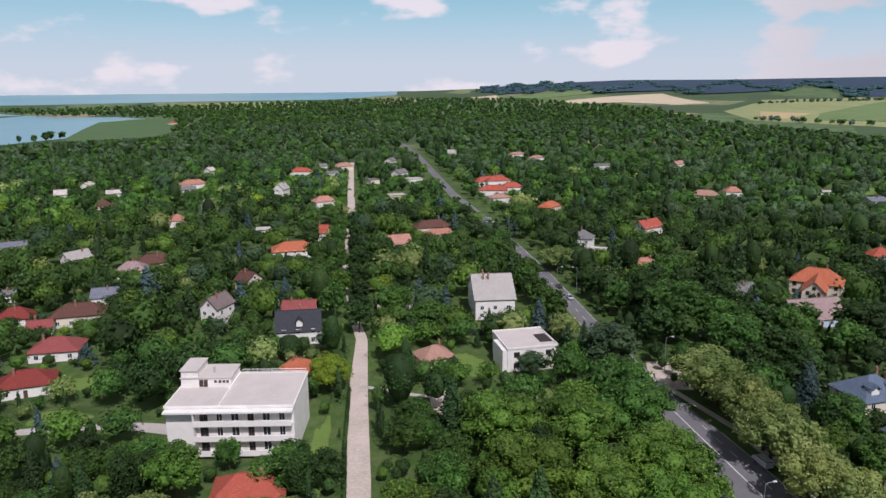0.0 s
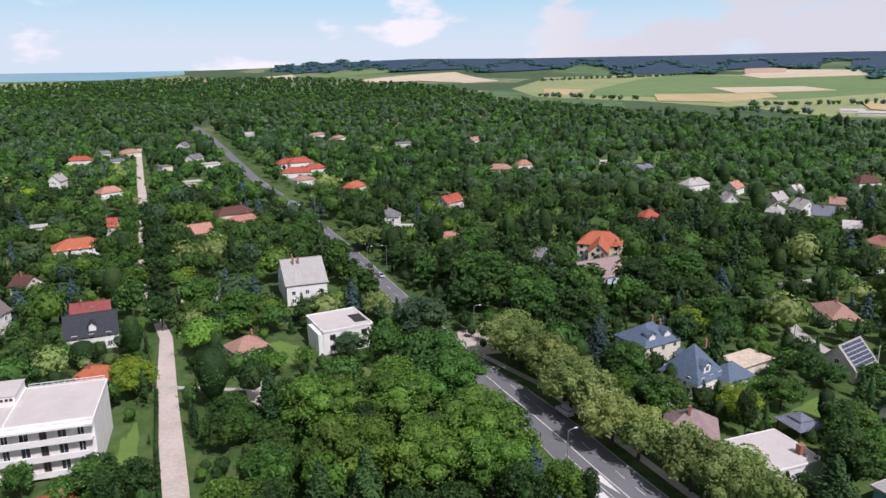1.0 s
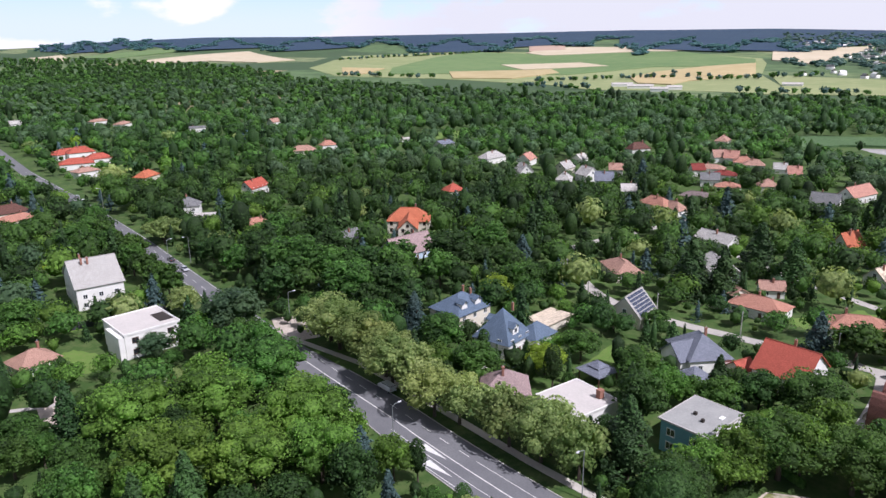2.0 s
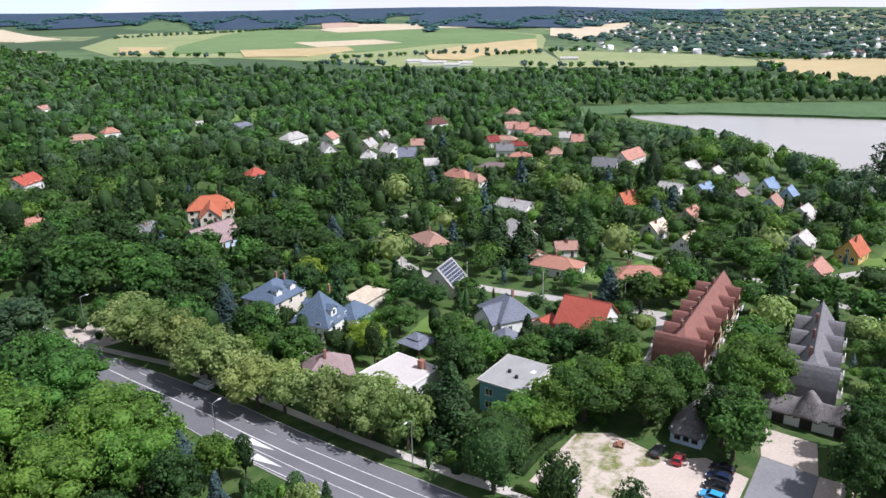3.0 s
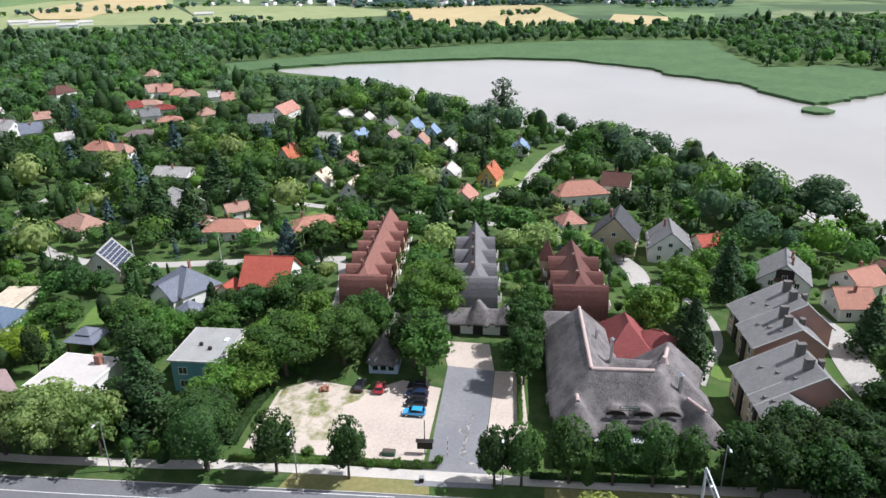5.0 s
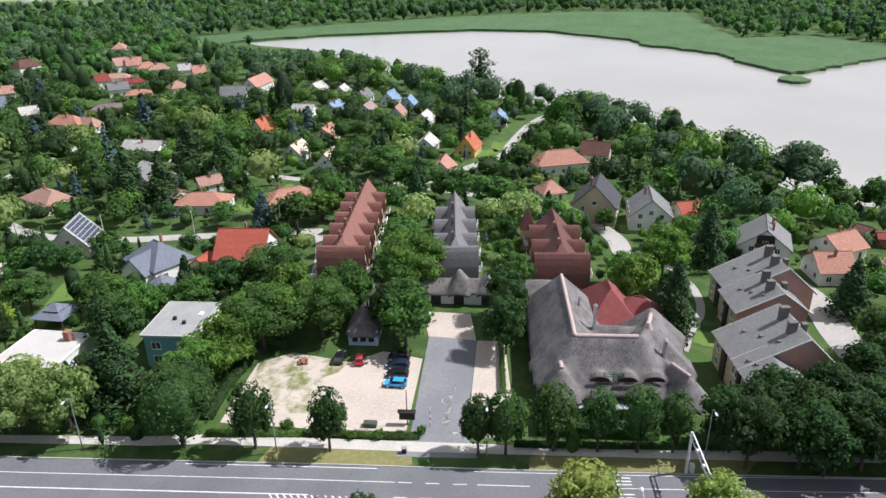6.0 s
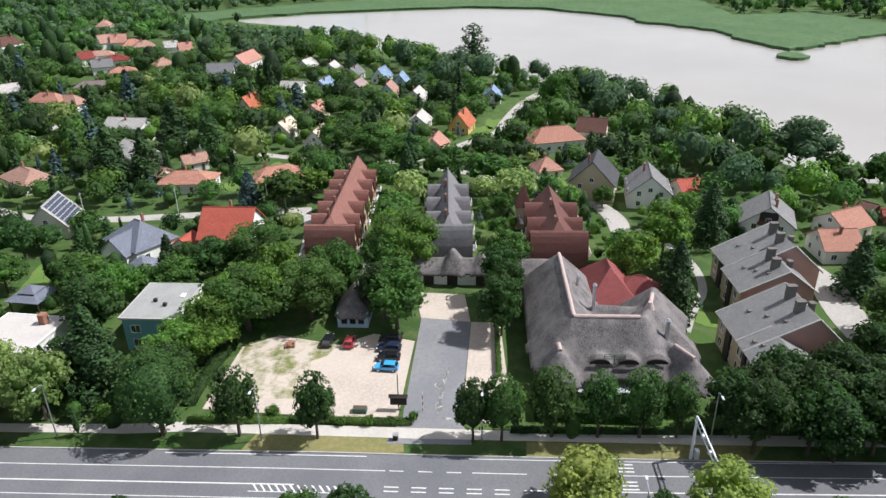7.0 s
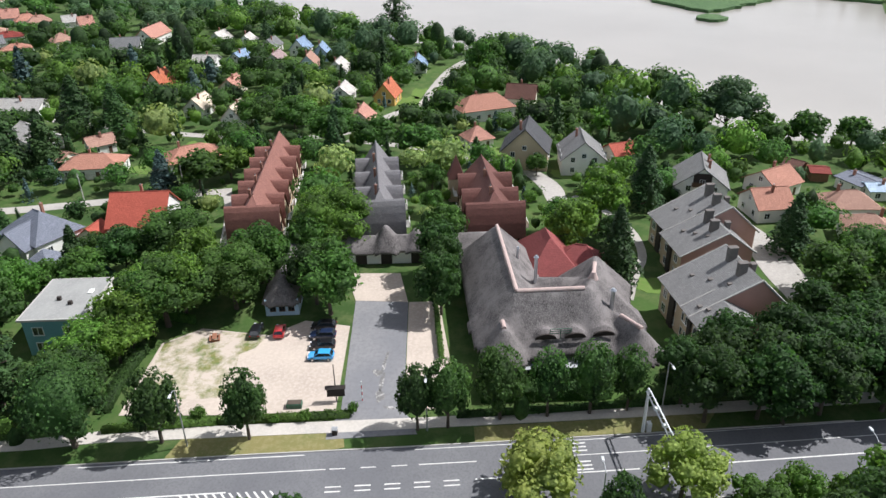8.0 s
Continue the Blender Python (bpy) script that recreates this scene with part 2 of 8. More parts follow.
_nt.links.new(_vo.outputs["Color"], _sp.inputs[0])
_ramp = _nt.nodes.new("ShaderNodeValToRGB")
_ramp.color_ramp.interpolation = "CONSTANT"
_stops = ((0.0, (0.055, 0.095, 0.04)), (0.3, (0.1, 0.16, 0.065)), (0.52, (0.2, 0.23, 0.11)), (0.7, (0.05, 0.085, 0.04)), (0.82, (0.36, 0.29, 0.17)), (0.91, (0.14, 0.19, 0.08)))
for _k, (_a, _c) in enumerate(_stops):
    _e = _ramp.color_ramp.elements[_k] if _k < 2 else _ramp.color_ramp.elements.new(_a)
    _e.position, _e.color = _a, (*_c, 1)
_nt.links.new(_sp.outputs[0], _ramp.inputs[0])
_len = _nt.nodes.new("ShaderNodeVectorMath")
_len.operation = "LENGTH"
_nt.links.new(_p, _len.inputs[0])
_wild = mix_rgb(_nt, remap(_nt, noise_node(_nt, 0.02, 6, _p), 0.42, 0.62, 0, 0.75), _ramp.outputs[0], (0.05, 0.085, 0.035))
_nt.links.new(mix_rgb(_nt, remap(_nt, _len.outputs["Value"], 850, 1100), _near, _wild), _b.inputs["Base Color"])
RINGS = [0, 40, 80, 120, 160, 200, 250, 300, 360, 430, 520, 640, 780, 940, 1100, 1280, 1460, 1660, 1880, 2120, 2400, 2700, 3000, 3350, 3700, 4100, 4500, 4900]
SPOKES = 240
gv, gt = [(0, 0, 0)], []
for r in RINGS[1:]:
    for s in range(SPOKES):
        a = 2 * math.pi * s / SPOKES
        x, y = r * math.sin(a), r * math.cos(a)
        gv.append((x, y, terrain(x, y)))
for s in range(SPOKES):
    gt.append((0, 1 + (s + 1) % SPOKES, 1 + s))
for k in range(len(RINGS) - 2):
    for s in range(SPOKES):
        a, b = 1 + k * SPOKES + s, 1 + k * SPOKES + (s + 1) % SPOKES
        c, d = a + SPOKES, b + SPOKES
        gt += [(a, b, d), (a, d, c)]
ground = tagged(new("ground", mesh_np("ground", gv, gt, [grass_m], smooth=True)), "green grassy ground with undergrowth between gardens", "ground", kind="structure")


def sheet(name, outline, lift, m, label, category, parent=None, step=0.0):
    """A flat or draped patch with a straight-sided outline, a little above the ground, with a rim down into it."""
    bm = bmesh.new()
    face = bm.faces.new([bm.verts.new((x, y, 0)) for x, y in outline])
    if face.normal.z < 0:
        face.normal_flip()
    if step:
        bmesh.ops.triangulate(bm, faces=bm.faces[:])
        for _ in range(9):
            long = [e for e in bm.edges if e.calc_length() > step]
            if not long:
                break
            bmesh.ops.subdivide_edges(bm, edges=long, cuts=1)
            bmesh.ops.triangulate(bm, faces=bm.faces[:])
    rim = bmesh.ops.extrude_face_region(bm, geom=bm.faces[:])
    top = [v for v in rim["geom"] if isinstance(v, bmesh.types.BMVert)]
    tops = set(top)
    for v in bm.verts:
        v.co.z = terrain(v.co.x, v.co.y) + (lift if v in tops else -0.3)
    bmesh.ops.recalc_face_normals(bm, faces=bm.faces[:])
    me = bpy.data.meshes.new(name)
    bm.to_mesh(me)
    bm.free()
    me.materials.append(m)
    ob = new(name, me)
    if parent:
        ob.parent = parent
        return ob
    return tagged(ob, label, category, kind="structure")


def strip(name, line, lift, m, label, category, depth=0.3, parent=None):
    """A band along a line of (x, y, left width, right width); a real step with a rim."""
    bm = bmesh.new()
    rows = []
    for i, (x, y, wl_, wr_) in enumerate(line):
        p, q = line[max(0, i - 1)], line[min(len(line) - 1, i + 1)]
        d = Vector((q[0] - p[0], q[1] - p[1], 0)).normalized()
        side = Vector((-d.y, d.x, 0))
        a, b = Vector((x, y, 0)) + side * wl_, Vector((x, y, 0)) - side * wr_
        rows.append([bm.verts.new((v.x, v.y, terrain(v.x, v.y) + z)) for v, z in ((a, lift - depth), (a, lift), (b, lift), (b, lift - depth))])
    for r0, r1 in zip(rows, rows[1:]):
        for k in range(3):
            bm.faces.new((r0[k], r0[k + 1], r1[k + 1], r1[k]))
    for r0 in (rows[0], rows[-1]):
        bm.faces.new(r0)
    bmesh.ops.recalc_face_normals(bm, faces=bm.faces[:])
    me = bpy.data.meshes.new(name)
    bm.to_mesh(me)
    bm.free()
    me.materials.append(m)
    ob = new(name, me)
    if parent:
        ob.parent = parent
        return ob
    return tagged(ob, label, category, kind="structure")


asphalt = ground_mat("asphalt", [(0.138, 0.138, 0.147), (0.172, 0.172, 0.178), (0.112, 0.112, 0.118)], (0.12, 3.0), 0.85, 0.01)
old_asphalt = ground_mat("worn_asphalt", [(0.19, 0.19, 0.2), (0.25, 0.245, 0.245), (0.16, 0.16, 0.165)], (0.1, 1.5), 0.9, 0.015)
gravel = ground_mat("pale_gravel", [(0.5, 0.425, 0.355), (0.41, 0.345, 0.29), (0.57, 0.49, 0.42)], (0.12, 1.8), 0.95, 0.03)
dirt = ground_mat("pale_earth_road", [(0.5, 0.43, 0.38), (0.4, 0.34, 0.28), (0.58, 0.52, 0.46)], (0.1, 1.2), 0.95, 0.03)
paving = ground_mat("pale_paving", [(0.5, 0.46, 0.41), (0.42, 0.39, 0.35), (0.56, 0.52, 0.47)], (0.2, 2.5), 0.9, 0.01)
lawn = ground_mat("mown_lawn", [(0.085, 0.16, 0.028), (0.12, 0.2, 0.04), (0.15, 0.18, 0.06)], (0.08, 0.8), 0.95, 0.04)
dry_grass = ground_mat("dry_grass", [(0.2, 0.18, 0.07), (0.13, 0.15, 0.05), (0.28, 0.24, 0.12)], (0.15, 1.2), 0.95, 0.04)
line_paint = plain("road_paint", (0.62, 0.61, 0.58), 0.8)

# the main road, by its centre line; metres to its near and its far edge
ROAD = [(-56, 1020, 3.4, 3.4), (-46, 950, 3.4, 3.4), (-29, 840, 3.4, 3.4), (8, 519, 3.5, 3.5), (26.5, 405, 3.5, 3.5), (40.8, 300, 3.4, 3.4), (47.5, 232, 3.4, 3.4), (54.0, 170, 3.6, 3.8), (57.0, 147, 4.2, 5.5),
        (60.0, 127, 5.2, 6.2), (61.8, 110, 5.8, 6.3), (64.2, 92.6, 5.9, 6.3), (74.2, 37, 5.9, 6.4), (76.7, 22, 5.9, 6.4), (79.2, 7.6, 5.9, 6.4), (83, -13, 5.6, 6.3), (89, -44, 5.2, 6.0), (106, -130, 4.5, 5.5), (150, -330, 4, 5)]
ROAD = ROAD[::-1]   # walked towards +y, so that its left side is the near one
road = strip("road", ROAD, 0.06, asphalt, "dark grey asphalt main road with white lane lines", "road")
PATH_W = [(-11, 60, 2.3, 2.3), (-17, 127, 2.4, 2.4), (-22, 169, 2.5, 2.5), (-25.6, 211, 1.8, 1.8), (-31, 234, 1.5, 1.5), (-42, 300, 2, 2), (-53.7, 414, 2.6, 2.6), (-70, 540, 2.4, 2.4), (-87.4, 684, 2.3, 2.3), (-96, 760, 2.2, 2.2)]
path = strip("dirt_road", PATH_W, 0.05, dirt, "pale dusty unpaved lane between gardens", "lane")
EDGE_CLEAR = [([p for p in ROAD if p[1] < 128], 8.5), ([p for p in ROAD if 120 < p[1] < 410], 5.2), ([p for p in ROAD if p[1] > 400], 7.4), (PATH_W[:5], 3.0), (PATH_W[4:], 2.4)]

water_m, _nt, _b = node_mat("lake_water")
_c = mix_rgb(_nt, remap(_nt, noise_node(_nt, 0.006, 4, place_vec(_nt)), 0.35, 0.65), (0.29, 0.267, 0.24), (0.34, 0.317, 0.285))
_nt.links.new(_c, _b.inputs["Base Color"])
_b.inputs["Roughness"].default_value = 0.22
bump(_nt, _b, noise_node(_nt, 0.8, 4, place_vec(_nt)), 0.25, 0.05)
blue_water, _nt, _b = node_mat("great_lake_water")
_c = mix_rgb(_nt, remap(_nt, noise_node(_nt, 0.002, 4, place_vec(_nt)), 0.35, 0.65), (0.12, 0.27, 0.33), (0.16, 0.32, 0.37))
_nt.links.new(_c, _b.inputs["Base Color"])
_b.inputs["Roughness"].default_value = 0.3

LAKE = [(490, 215), (505, 262), (516, 278), (555, 233), (607, 120), (606, 59), (565, -14), (538, -22), (505, -67), (472, -76), (440, -91), (436, -100), (470, -128), (505, -160), (470, -200), (437, -188), (430, -300), (330, -330), (222, -170), (214, -101), (216, -80), (220, -62), (240, -46), (300, -22), (325, 12), (345, 48), (370, 92), (440, 160)]
lake = sheet("lake", LAKE, 0.04, water_m, "pale silty lake with calm water", "lake")


# ---- builders ----
def part(name, bm, material, parent, label="", uv=None):
    """Links a bmesh as one mesh object under a thing or a part."""
    me = bpy.data.meshes.new(name)
    bm.to_mesh(me)
    bm.free()
    for m in material if isinstance(material, (list, tuple)) else [material]:
        me.materials.append(m)
    return hang(name, me, parent, label)


def hang(name, me, parent, label="", m=None):
    ob = new(name, me)
    ob.parent = parent
    if m is not None:
        ob.matrix_basis = m
    return tagged(ob, label)


def thing(name, x, y, turn, label, category, group="", z=0.0):
    ob = new(name)
    ob.empty_display_size = 0.5
    ob.matrix_basis = pose(x, y, z, 0, 0, turn)
    return tagged(ob, label, category, group)


def box(bm, x0, y0, z0, x1, y1, z1, bevel=0.0):
    r = bmesh.ops.create_cube(bm, size=1.0, matrix=Matrix.LocRotScale(((x0 + x1) / 2, (y0 + y1) / 2, (z0 + z1) / 2), None, (x1 - x0, y1 - y0, z1 - z0)))
    if bevel:
        es = list({e for v in r["verts"] for e in v.link_edges})
        bmesh.ops.bevel(bm, geom=es, offset=bevel, segments=1, affect="EDGES")
    return bm


def rod(bm, a, b, r0, r1=None, sides=8):
    a, b = Vector(a), Vector(b)
    d = b - a
    m = Matrix.Translation((a + b) / 2) @ d.to_track_quat("Z", "Y").to_matrix().to_4x4()
    bmesh.ops.create_cone(bm, cap_ends=True, segments=sides, radius1=r0, radius2=r0 if r1 is None else r1, depth=d.length, matrix=m)
    return bm


def tube(points, r, sides=5):
    """One connected tube through points."""
    bm, prev = bmesh.new(), None
    for i, p in enumerate(points):
        d = (Vector(points[min(i + 1, len(points) - 1)]) - Vector(points[max(i - 1, 0)])).normalized()
        a = d.cross(Vector((0, 0, 1))).normalized()
        b = a.cross(d)
        ring = [bm.verts.new(Vector(p) + a * r * math.cos(6.2832 * k / sides) + b * r * math.sin(6.2832 * k / sides)) for k in range(sides)]
        if prev:
            for k in range(sides):
                bm.faces.new((prev[k], prev[(k + 1) % sides], ring[(k + 1) % sides], ring[k]))
        prev = ring
    bmesh.ops.recalc_face_normals(bm, faces=bm.faces[:])
    return bm


def slabs(polys, thick=0.2):
    """Roof planes as thick plates with UVs in metres along the eave and up the slope."""
    bm = bmesh.new()
    uvl = bm.loops.layers.uv.new("UVMap")
    for pts in polys:
        pts = [Vector(p) for p in pts]
        n = (pts[1] - pts[0]).cross(pts[2] - pts[0]).normalized()
        if n.z < 0:
            pts.reverse()
            n = -n
        u = Vector((0, 0, 1)).cross(n)
        u = u.normalized() if u.length > 1e-4 else Vector((1, 0, 0))
        v = n.cross(u)
        top = [bm.verts.new(p) for p in pts]
        low = [bm.verts.new(p - n * thick) for p in pts]
        faces = [bm.faces.new(top), bm.faces.new(low[::-1])]
        for i in range(len(pts)):
            j = (i + 1) % len(pts)
            faces.append(bm.faces.new((top[j], top[i], low[i], low[j])))
        for f in faces:
            for lp in f.loops:
                lp[uvl].uv = (lp.vert.co.dot(u), lp.vert.co.dot(v))
    return bm


_window_mesh = {}


def window(parent, m, w=1.1, h=1.3, dark=False, name="window"):
    """A window in a wall that faces -y: a frame with a bar, standing a little proud, and a pane set back in it."""
    key = (round(w, 1), round(h, 1), dark)
    if key not in _window_mesh:
        bm, t = bmesh.new(), 0.1
        gx, gz = (-w / 2 - t, -w / 2, -0.035, 0.035, w / 2, w / 2 + t), (-h / 2 - t * 1.4, -h / 2, h / 2, h / 2 + t)
        grid = [[bm.verts.new((x, 0.02, z)) for z in gz] for x in gx]
        for i in range(5):
            for k in range(3):
                if not (k == 1 and i in (1, 3)):
                    bm.faces.new((grid[i][k], grid[i][k + 1], grid[i + 1][k + 1], grid[i + 1][k]))
        ex = bmesh.ops.extrude_face_region(bm, geom=bm.faces[:])
        for v in ex["geom"]:
            if isinstance(v, bmesh.types.BMVert):
                v.co.y = -0.07 if v.co.z > -h / 2 - 0.01 else -0.12
        bmesh.ops.recalc_face_normals(bm, faces=bm.faces[:])
        fr = bpy.data.meshes.new("window")
        bm.to_mesh(fr)
        bm.free()
        fr.materials.append(frame_brown if dark else frame_white)
        bm = box(bmesh.new(), -w / 2, -0.02, -h / 2, w / 2, 0.02, h / 2)
        pa = bpy.data.meshes.new("pane")
        bm.to_mesh(pa)
        bm.free()
        pa.materials.append(glass)
        _window_mesh[key] = fr, pa
    fr, pa = _window_mesh[key]
    ob = hang(name, fr, parent, m=m)
    hang("pane", pa, ob)
    return ob


def door(parent, m, w=1.0, h=2.05, col=None):
    bm = box(bmesh.new(), -w / 2, -0.06, 0, w / 2, 0.02, h, 0.01)
    ob = part("door", bm, col or frame_brown, parent)
    ob.matrix_basis = m
    part("door_frame", box(box(box(bmesh.new(), -w / 2 - 0.1, -0.09, 0, -w / 2, 0.02, h + 0.1), w / 2, -0.09, 0, w / 2 + 0.1, 0.02, h + 0.1), -w / 2, -0.09, h, w / 2, 0.02, h + 0.1), frame_white, ob)
    return ob


def side(u, v, z, face):
    """The pose on a wall at (u, v), which faces 'front' -y, 'back' +y, 'left' -x or 'right' +x."""
    return pose(u, v, z, 0, 0, {"front": 0, "right": 90, "back": 180, "left": 270}[face])


def chimney(parent, u, v, z0, z1, s=0.55, m=None):
    bm = box(bmesh.new(), u - s / 2, v - s / 2, z0, u + s / 2, v + s / 2, z1, 0.02)
    box(bm, u - s / 2 - 0.08, v - s / 2 - 0.08, z1, u + s / 2 + 0.08, v + s / 2 + 0.08, z1 + 0.12, 0.02)
    ob = part("chimney", bm, m or brickwork, parent)
    part("flue_pipe", rod(bmesh.new(), (u, v, z1 + 0.1), (u, v, z1 + 0.5), 0.12, 0.1), metal_grey, ob)


def ridge_cap(parent, a, b, m, r=0.14):
    part("ridge_cap", rod(bmesh.new(), a, b, r, r, 8), m, parent)


def shell(L, D, eave, ridge, style):
    """The walls of a house: an upright box with its gables."""
    bm = bmesh.new()
    a, b = L / 2, D / 2
    base = [bm.verts.new((x, y, -0.3)) for x, y in ((-a, -b), (a, -b), (a, b), (-a, b))]
    top = [bm.verts.new((x, y, eave)) for x, y in ((-a, -b), (a, -b), (a, b), (-a, b))]
    if style == "g":
        l, r = bm.verts.new((-a, 0, ridge - 0.12)), bm.verts.new((a, 0, ridge - 0.12))
        bm.faces.new((base[0], base[1], top[1], top[0]))
        bm.faces.new((base[1], base[2], top[2], r, top[1]))
        bm.faces.new((base[2], base[3], top[3], top[2]))
        bm.faces.new((base[3], base[0], top[0], l, top[3]))
        bm.faces.new((top[0], top[1], r, l))
        bm.faces.new((top[2], top[3], l, r))
    else:
        for i in range(4):
            j = (i + 1) % 4
            bm.faces.new((base[i], base[j], top[j], top[i]))
        bm.faces.new(top)
    bm.faces.new(base[::-1])
    bmesh.ops.recalc_face_normals(bm, faces=bm.faces[:])
    return bm


def roof_planes(L, D, eave, ridge, style, over=0.5):
    a, b = L / 2 + over, D / 2 + over
    k = (ridge - eave) / (D / 2)
    e = eave - k * over + 0.1
    ridge = ridge + 0.1
    if style == "g":
        return [((-a, -b, e), (a, -b, e), (a, 0, ridge), (-a, 0, ridge)), ((a, b, e), (-a, b, e), (-a, 0, ridge), (a, 0, ridge))]
    if style == "h":
        c = max(0.01, L / 2 - D / 2)
        return [((-a, -b, e), (a, -b, e), (c, 0, ridge), (-c, 0, ridge)), ((a, b, e), (-a, b, e), (-c, 0, ridge), (c, 0, ridge)),
                ((a, -b, e), (a, b, e), (c, 0, ridge)), ((-a, b, e), (-a, -b, e), (-c, 0, ridge))]
    return [((-a, -b, eave + 0.15), (a, -b, eave + 0.15), (a, b, eave + 0.15), (-a, b, eave + 0.15))]


HOUSES = []          # (x, y, radius) to keep plants off
house_count = 0


def house(x, y, turn, L, D, eave, ridge, style, roof, wall, label, category="house", windows=True, chimneys=1, name="house", over=0.5, dark=False):
    global house_count
    house_count += 1
    rnd = random.Random(house_count * 7 + 1)
    ob = thing(name, x, y, turn, label, category)
    wall_ob = part("wall", shell(L, D, eave, ridge, style), WALLS[wall], ob)
    roof_ob = part("roof", slabs(roof_planes(L, D, eave, ridge, style, over)), ROOFS[roof], ob)
    if style == "g":
        ridge_cap(ob, (-L / 2 - over, 0, ridge + 0.08), (L / 2 + over, 0, ridge + 0.08), ROOFS[roof])
    elif style == "h" and L > D + 0.6:
        ridge_cap(ob, (-(L - D) / 2, 0, ridge + 0.08), ((L - D) / 2, 0, ridge + 0.08), ROOFS[roof])
    for k in range(chimneys):
        if style != "f" or k == 0:
            u = (rnd.random() - 0.5) * L * 0.5
            chimney(ob, u, D * 0.12 * rnd.choice((-1, 1)), ridge - 1.2 if style != "f" else eave, ridge + 0.75 + rnd.random() * 0.4)
    if windows and math.hypot(x, y) < 430:
        floors = 2 if eave > 4.3 else 1
        for fl in range(floors):
            z = 1.55 + fl * 2.7 if floors == 2 else min(1.6, eave * 0.52)
            n = max(1, int(L // 3.4))
            for i in range(n):
                u = (i + 0.5) / n * L - L / 2
                if fl == 0 and i == n // 2:
                    door(ob, side(u, -D / 2, 0.05, "front"))
                else:
                    window(ob, side(u, -D / 2, z, "front"), 1.1, 1.25, dark)
                window(ob, side(-u, D / 2, z, "back"), 1.1, 1.25, dark)
            for v in ((-D / 4, D / 4) if D > 6.5 else (0,)):
                window(ob, side(L / 2, v, z, "right"), 1.0, 1.25, dark)
                window(ob, side(-L / 2, v, z, "left"), 1.0, 1.25, dark)
        if style == "g" and ridge - eave > 2.4:
            window(ob, side(L / 2, 0, eave + 0.9, "right"), 1.0, 1.1, dark)
            window(ob, side(-L / 2, 0, eave + 0.9, "left"), 1.0, 1.1, dark)
    HOUSES.append((x, y, max(L, D) / 2 + 1.0))
    return ob


def roof_box(parent, polys, m, name="roof", thick=0.18, label=""):
    return part(name, slabs(polys, thick), m, parent, label)


# ---- paving, lines, lawns and streets ----
lot = sheet("car_park", [(86.2, 61), (89.4, 29.9), (112, 32.9), (113, 41), (108, 46), (109, 58), (104, 63)], 0.05, gravel, "pale gravel car park with worn grass patches", "car park")
patchy, _nt, _b = node_mat("trodden_grass")
_p = place_vec(_nt)
_g = mix_rgb(_nt, remap(_nt, noise_node(_nt, 0.9, 5, _p), 0.35, 0.65), (0.2, 0.19, 0.06), (0.11, 0.15, 0.04))
_c = mix_rgb(_nt, remap(_nt, noise_node(_nt, 0.2, 7, _p, 0.7), 0.44, 0.6), (0.5, 0.425, 0.355), _g)
_nt.links.new(_c, _b.inputs["Base Color"])
_b.inputs["Roughness"].default_value = 0.95
sheet("grass_patch", [(104, 62.6), (108.6, 57.5), (107.8, 46.2), (104.2, 47), (102.2, 49), (98, 48), (95.6, 45), (92.6, 44.2), (91.0, 50), (89.6, 60.4)], 0.056, patchy, "", "", lot)
drive = sheet("driveway", [(86.0, 30.2), (84.2, 29.9), (86.5, 17.6), (89.0, 18.6), (91, 20.2), (120.6, 24.1), (120.2, 33.7), (90, 29.2)], 0.08, old_asphalt, "worn grey asphalt driveway between the car park and the inn", "driveway")
sheet("forecourt", [(120.25, 33.75), (120.65, 24.15), (131, 27.3), (130, 37.6)], 0.085, gravel, "pale sandy forecourt before the gatehouse", "forecourt")
sheet("side_walk", [(91.1, 20.1), (120.6, 24.0), (121.4, 18.6), (104, 14.8), (92, 15.0)], 0.07, gravel, "pale sandy strip beside the inn", "pavement")
walk_line = [(58.5, 172, 0.9, 0.9), (66.5, 150, 0.9, 0.9), (71.5, 118, 0.9, 0.9), (75.0, 93, 0.9, 0.9), (79.4, 70, 1.1, 1.1), (81.8, 61, 1.2, 1.2), (87.2, 27, 1.2, 1.2), (89.2, 15, 1.1, 1.1), (92.5, -4, 1.1, 1.1), (96, -24, 1.1, 1.1), (102, -55, 1.1, 1.1)][::-1]
strip("pavement", walk_line, 0.09, paving, "pale concrete pavement along the main road", "pavement")
sheet("verge", [(78.4, 50.5), (84.6, 49.4), (86.9, 28.2), (83.0, 27.0), (81.8, 30)], 0.05, dry_grass, "dry yellowish grass verge between kerb and pavement", "verge")
sheet("verge", [(85.6, 9.5), (88.7, 9.9), (94.9, -24), (91.5, -22)], 0.05, dry_grass, "shaded grass verge in front of the inn", "verge")
kerb_line = [(x, y, -(b + 0.0), b + 0.18) for x, y, a, b in ROAD if -60 < y < 150]
strip("kerb", kerb_line, 0.16, concrete, "grey concrete kerb along the main road", "kerb")
kerb_line = [(x, y, a + 0.18, -a) for x, y, a, b in ROAD if -60 < y < 150]
strip("kerb", kerb_line, 0.16, concrete, "grey concrete kerb on the garden side", "kerb")


def road_at(y):
    """The road's centre line and direction at a y."""
    for p, q in zip(ROAD, ROAD[1:]):
        if p[1] <= y <= q[1]:
            t = (y - p[1]) / (q[1] - p[1])
            d = Vector((q[0] - p[0], q[1] - p[1], 0)).normalized()
            return Vector((p[0] + t * (q[0] - p[0]), y, 0)), d
    return Vector((ROAD[0][0], y, 0)), Vector((0, 1, 0))


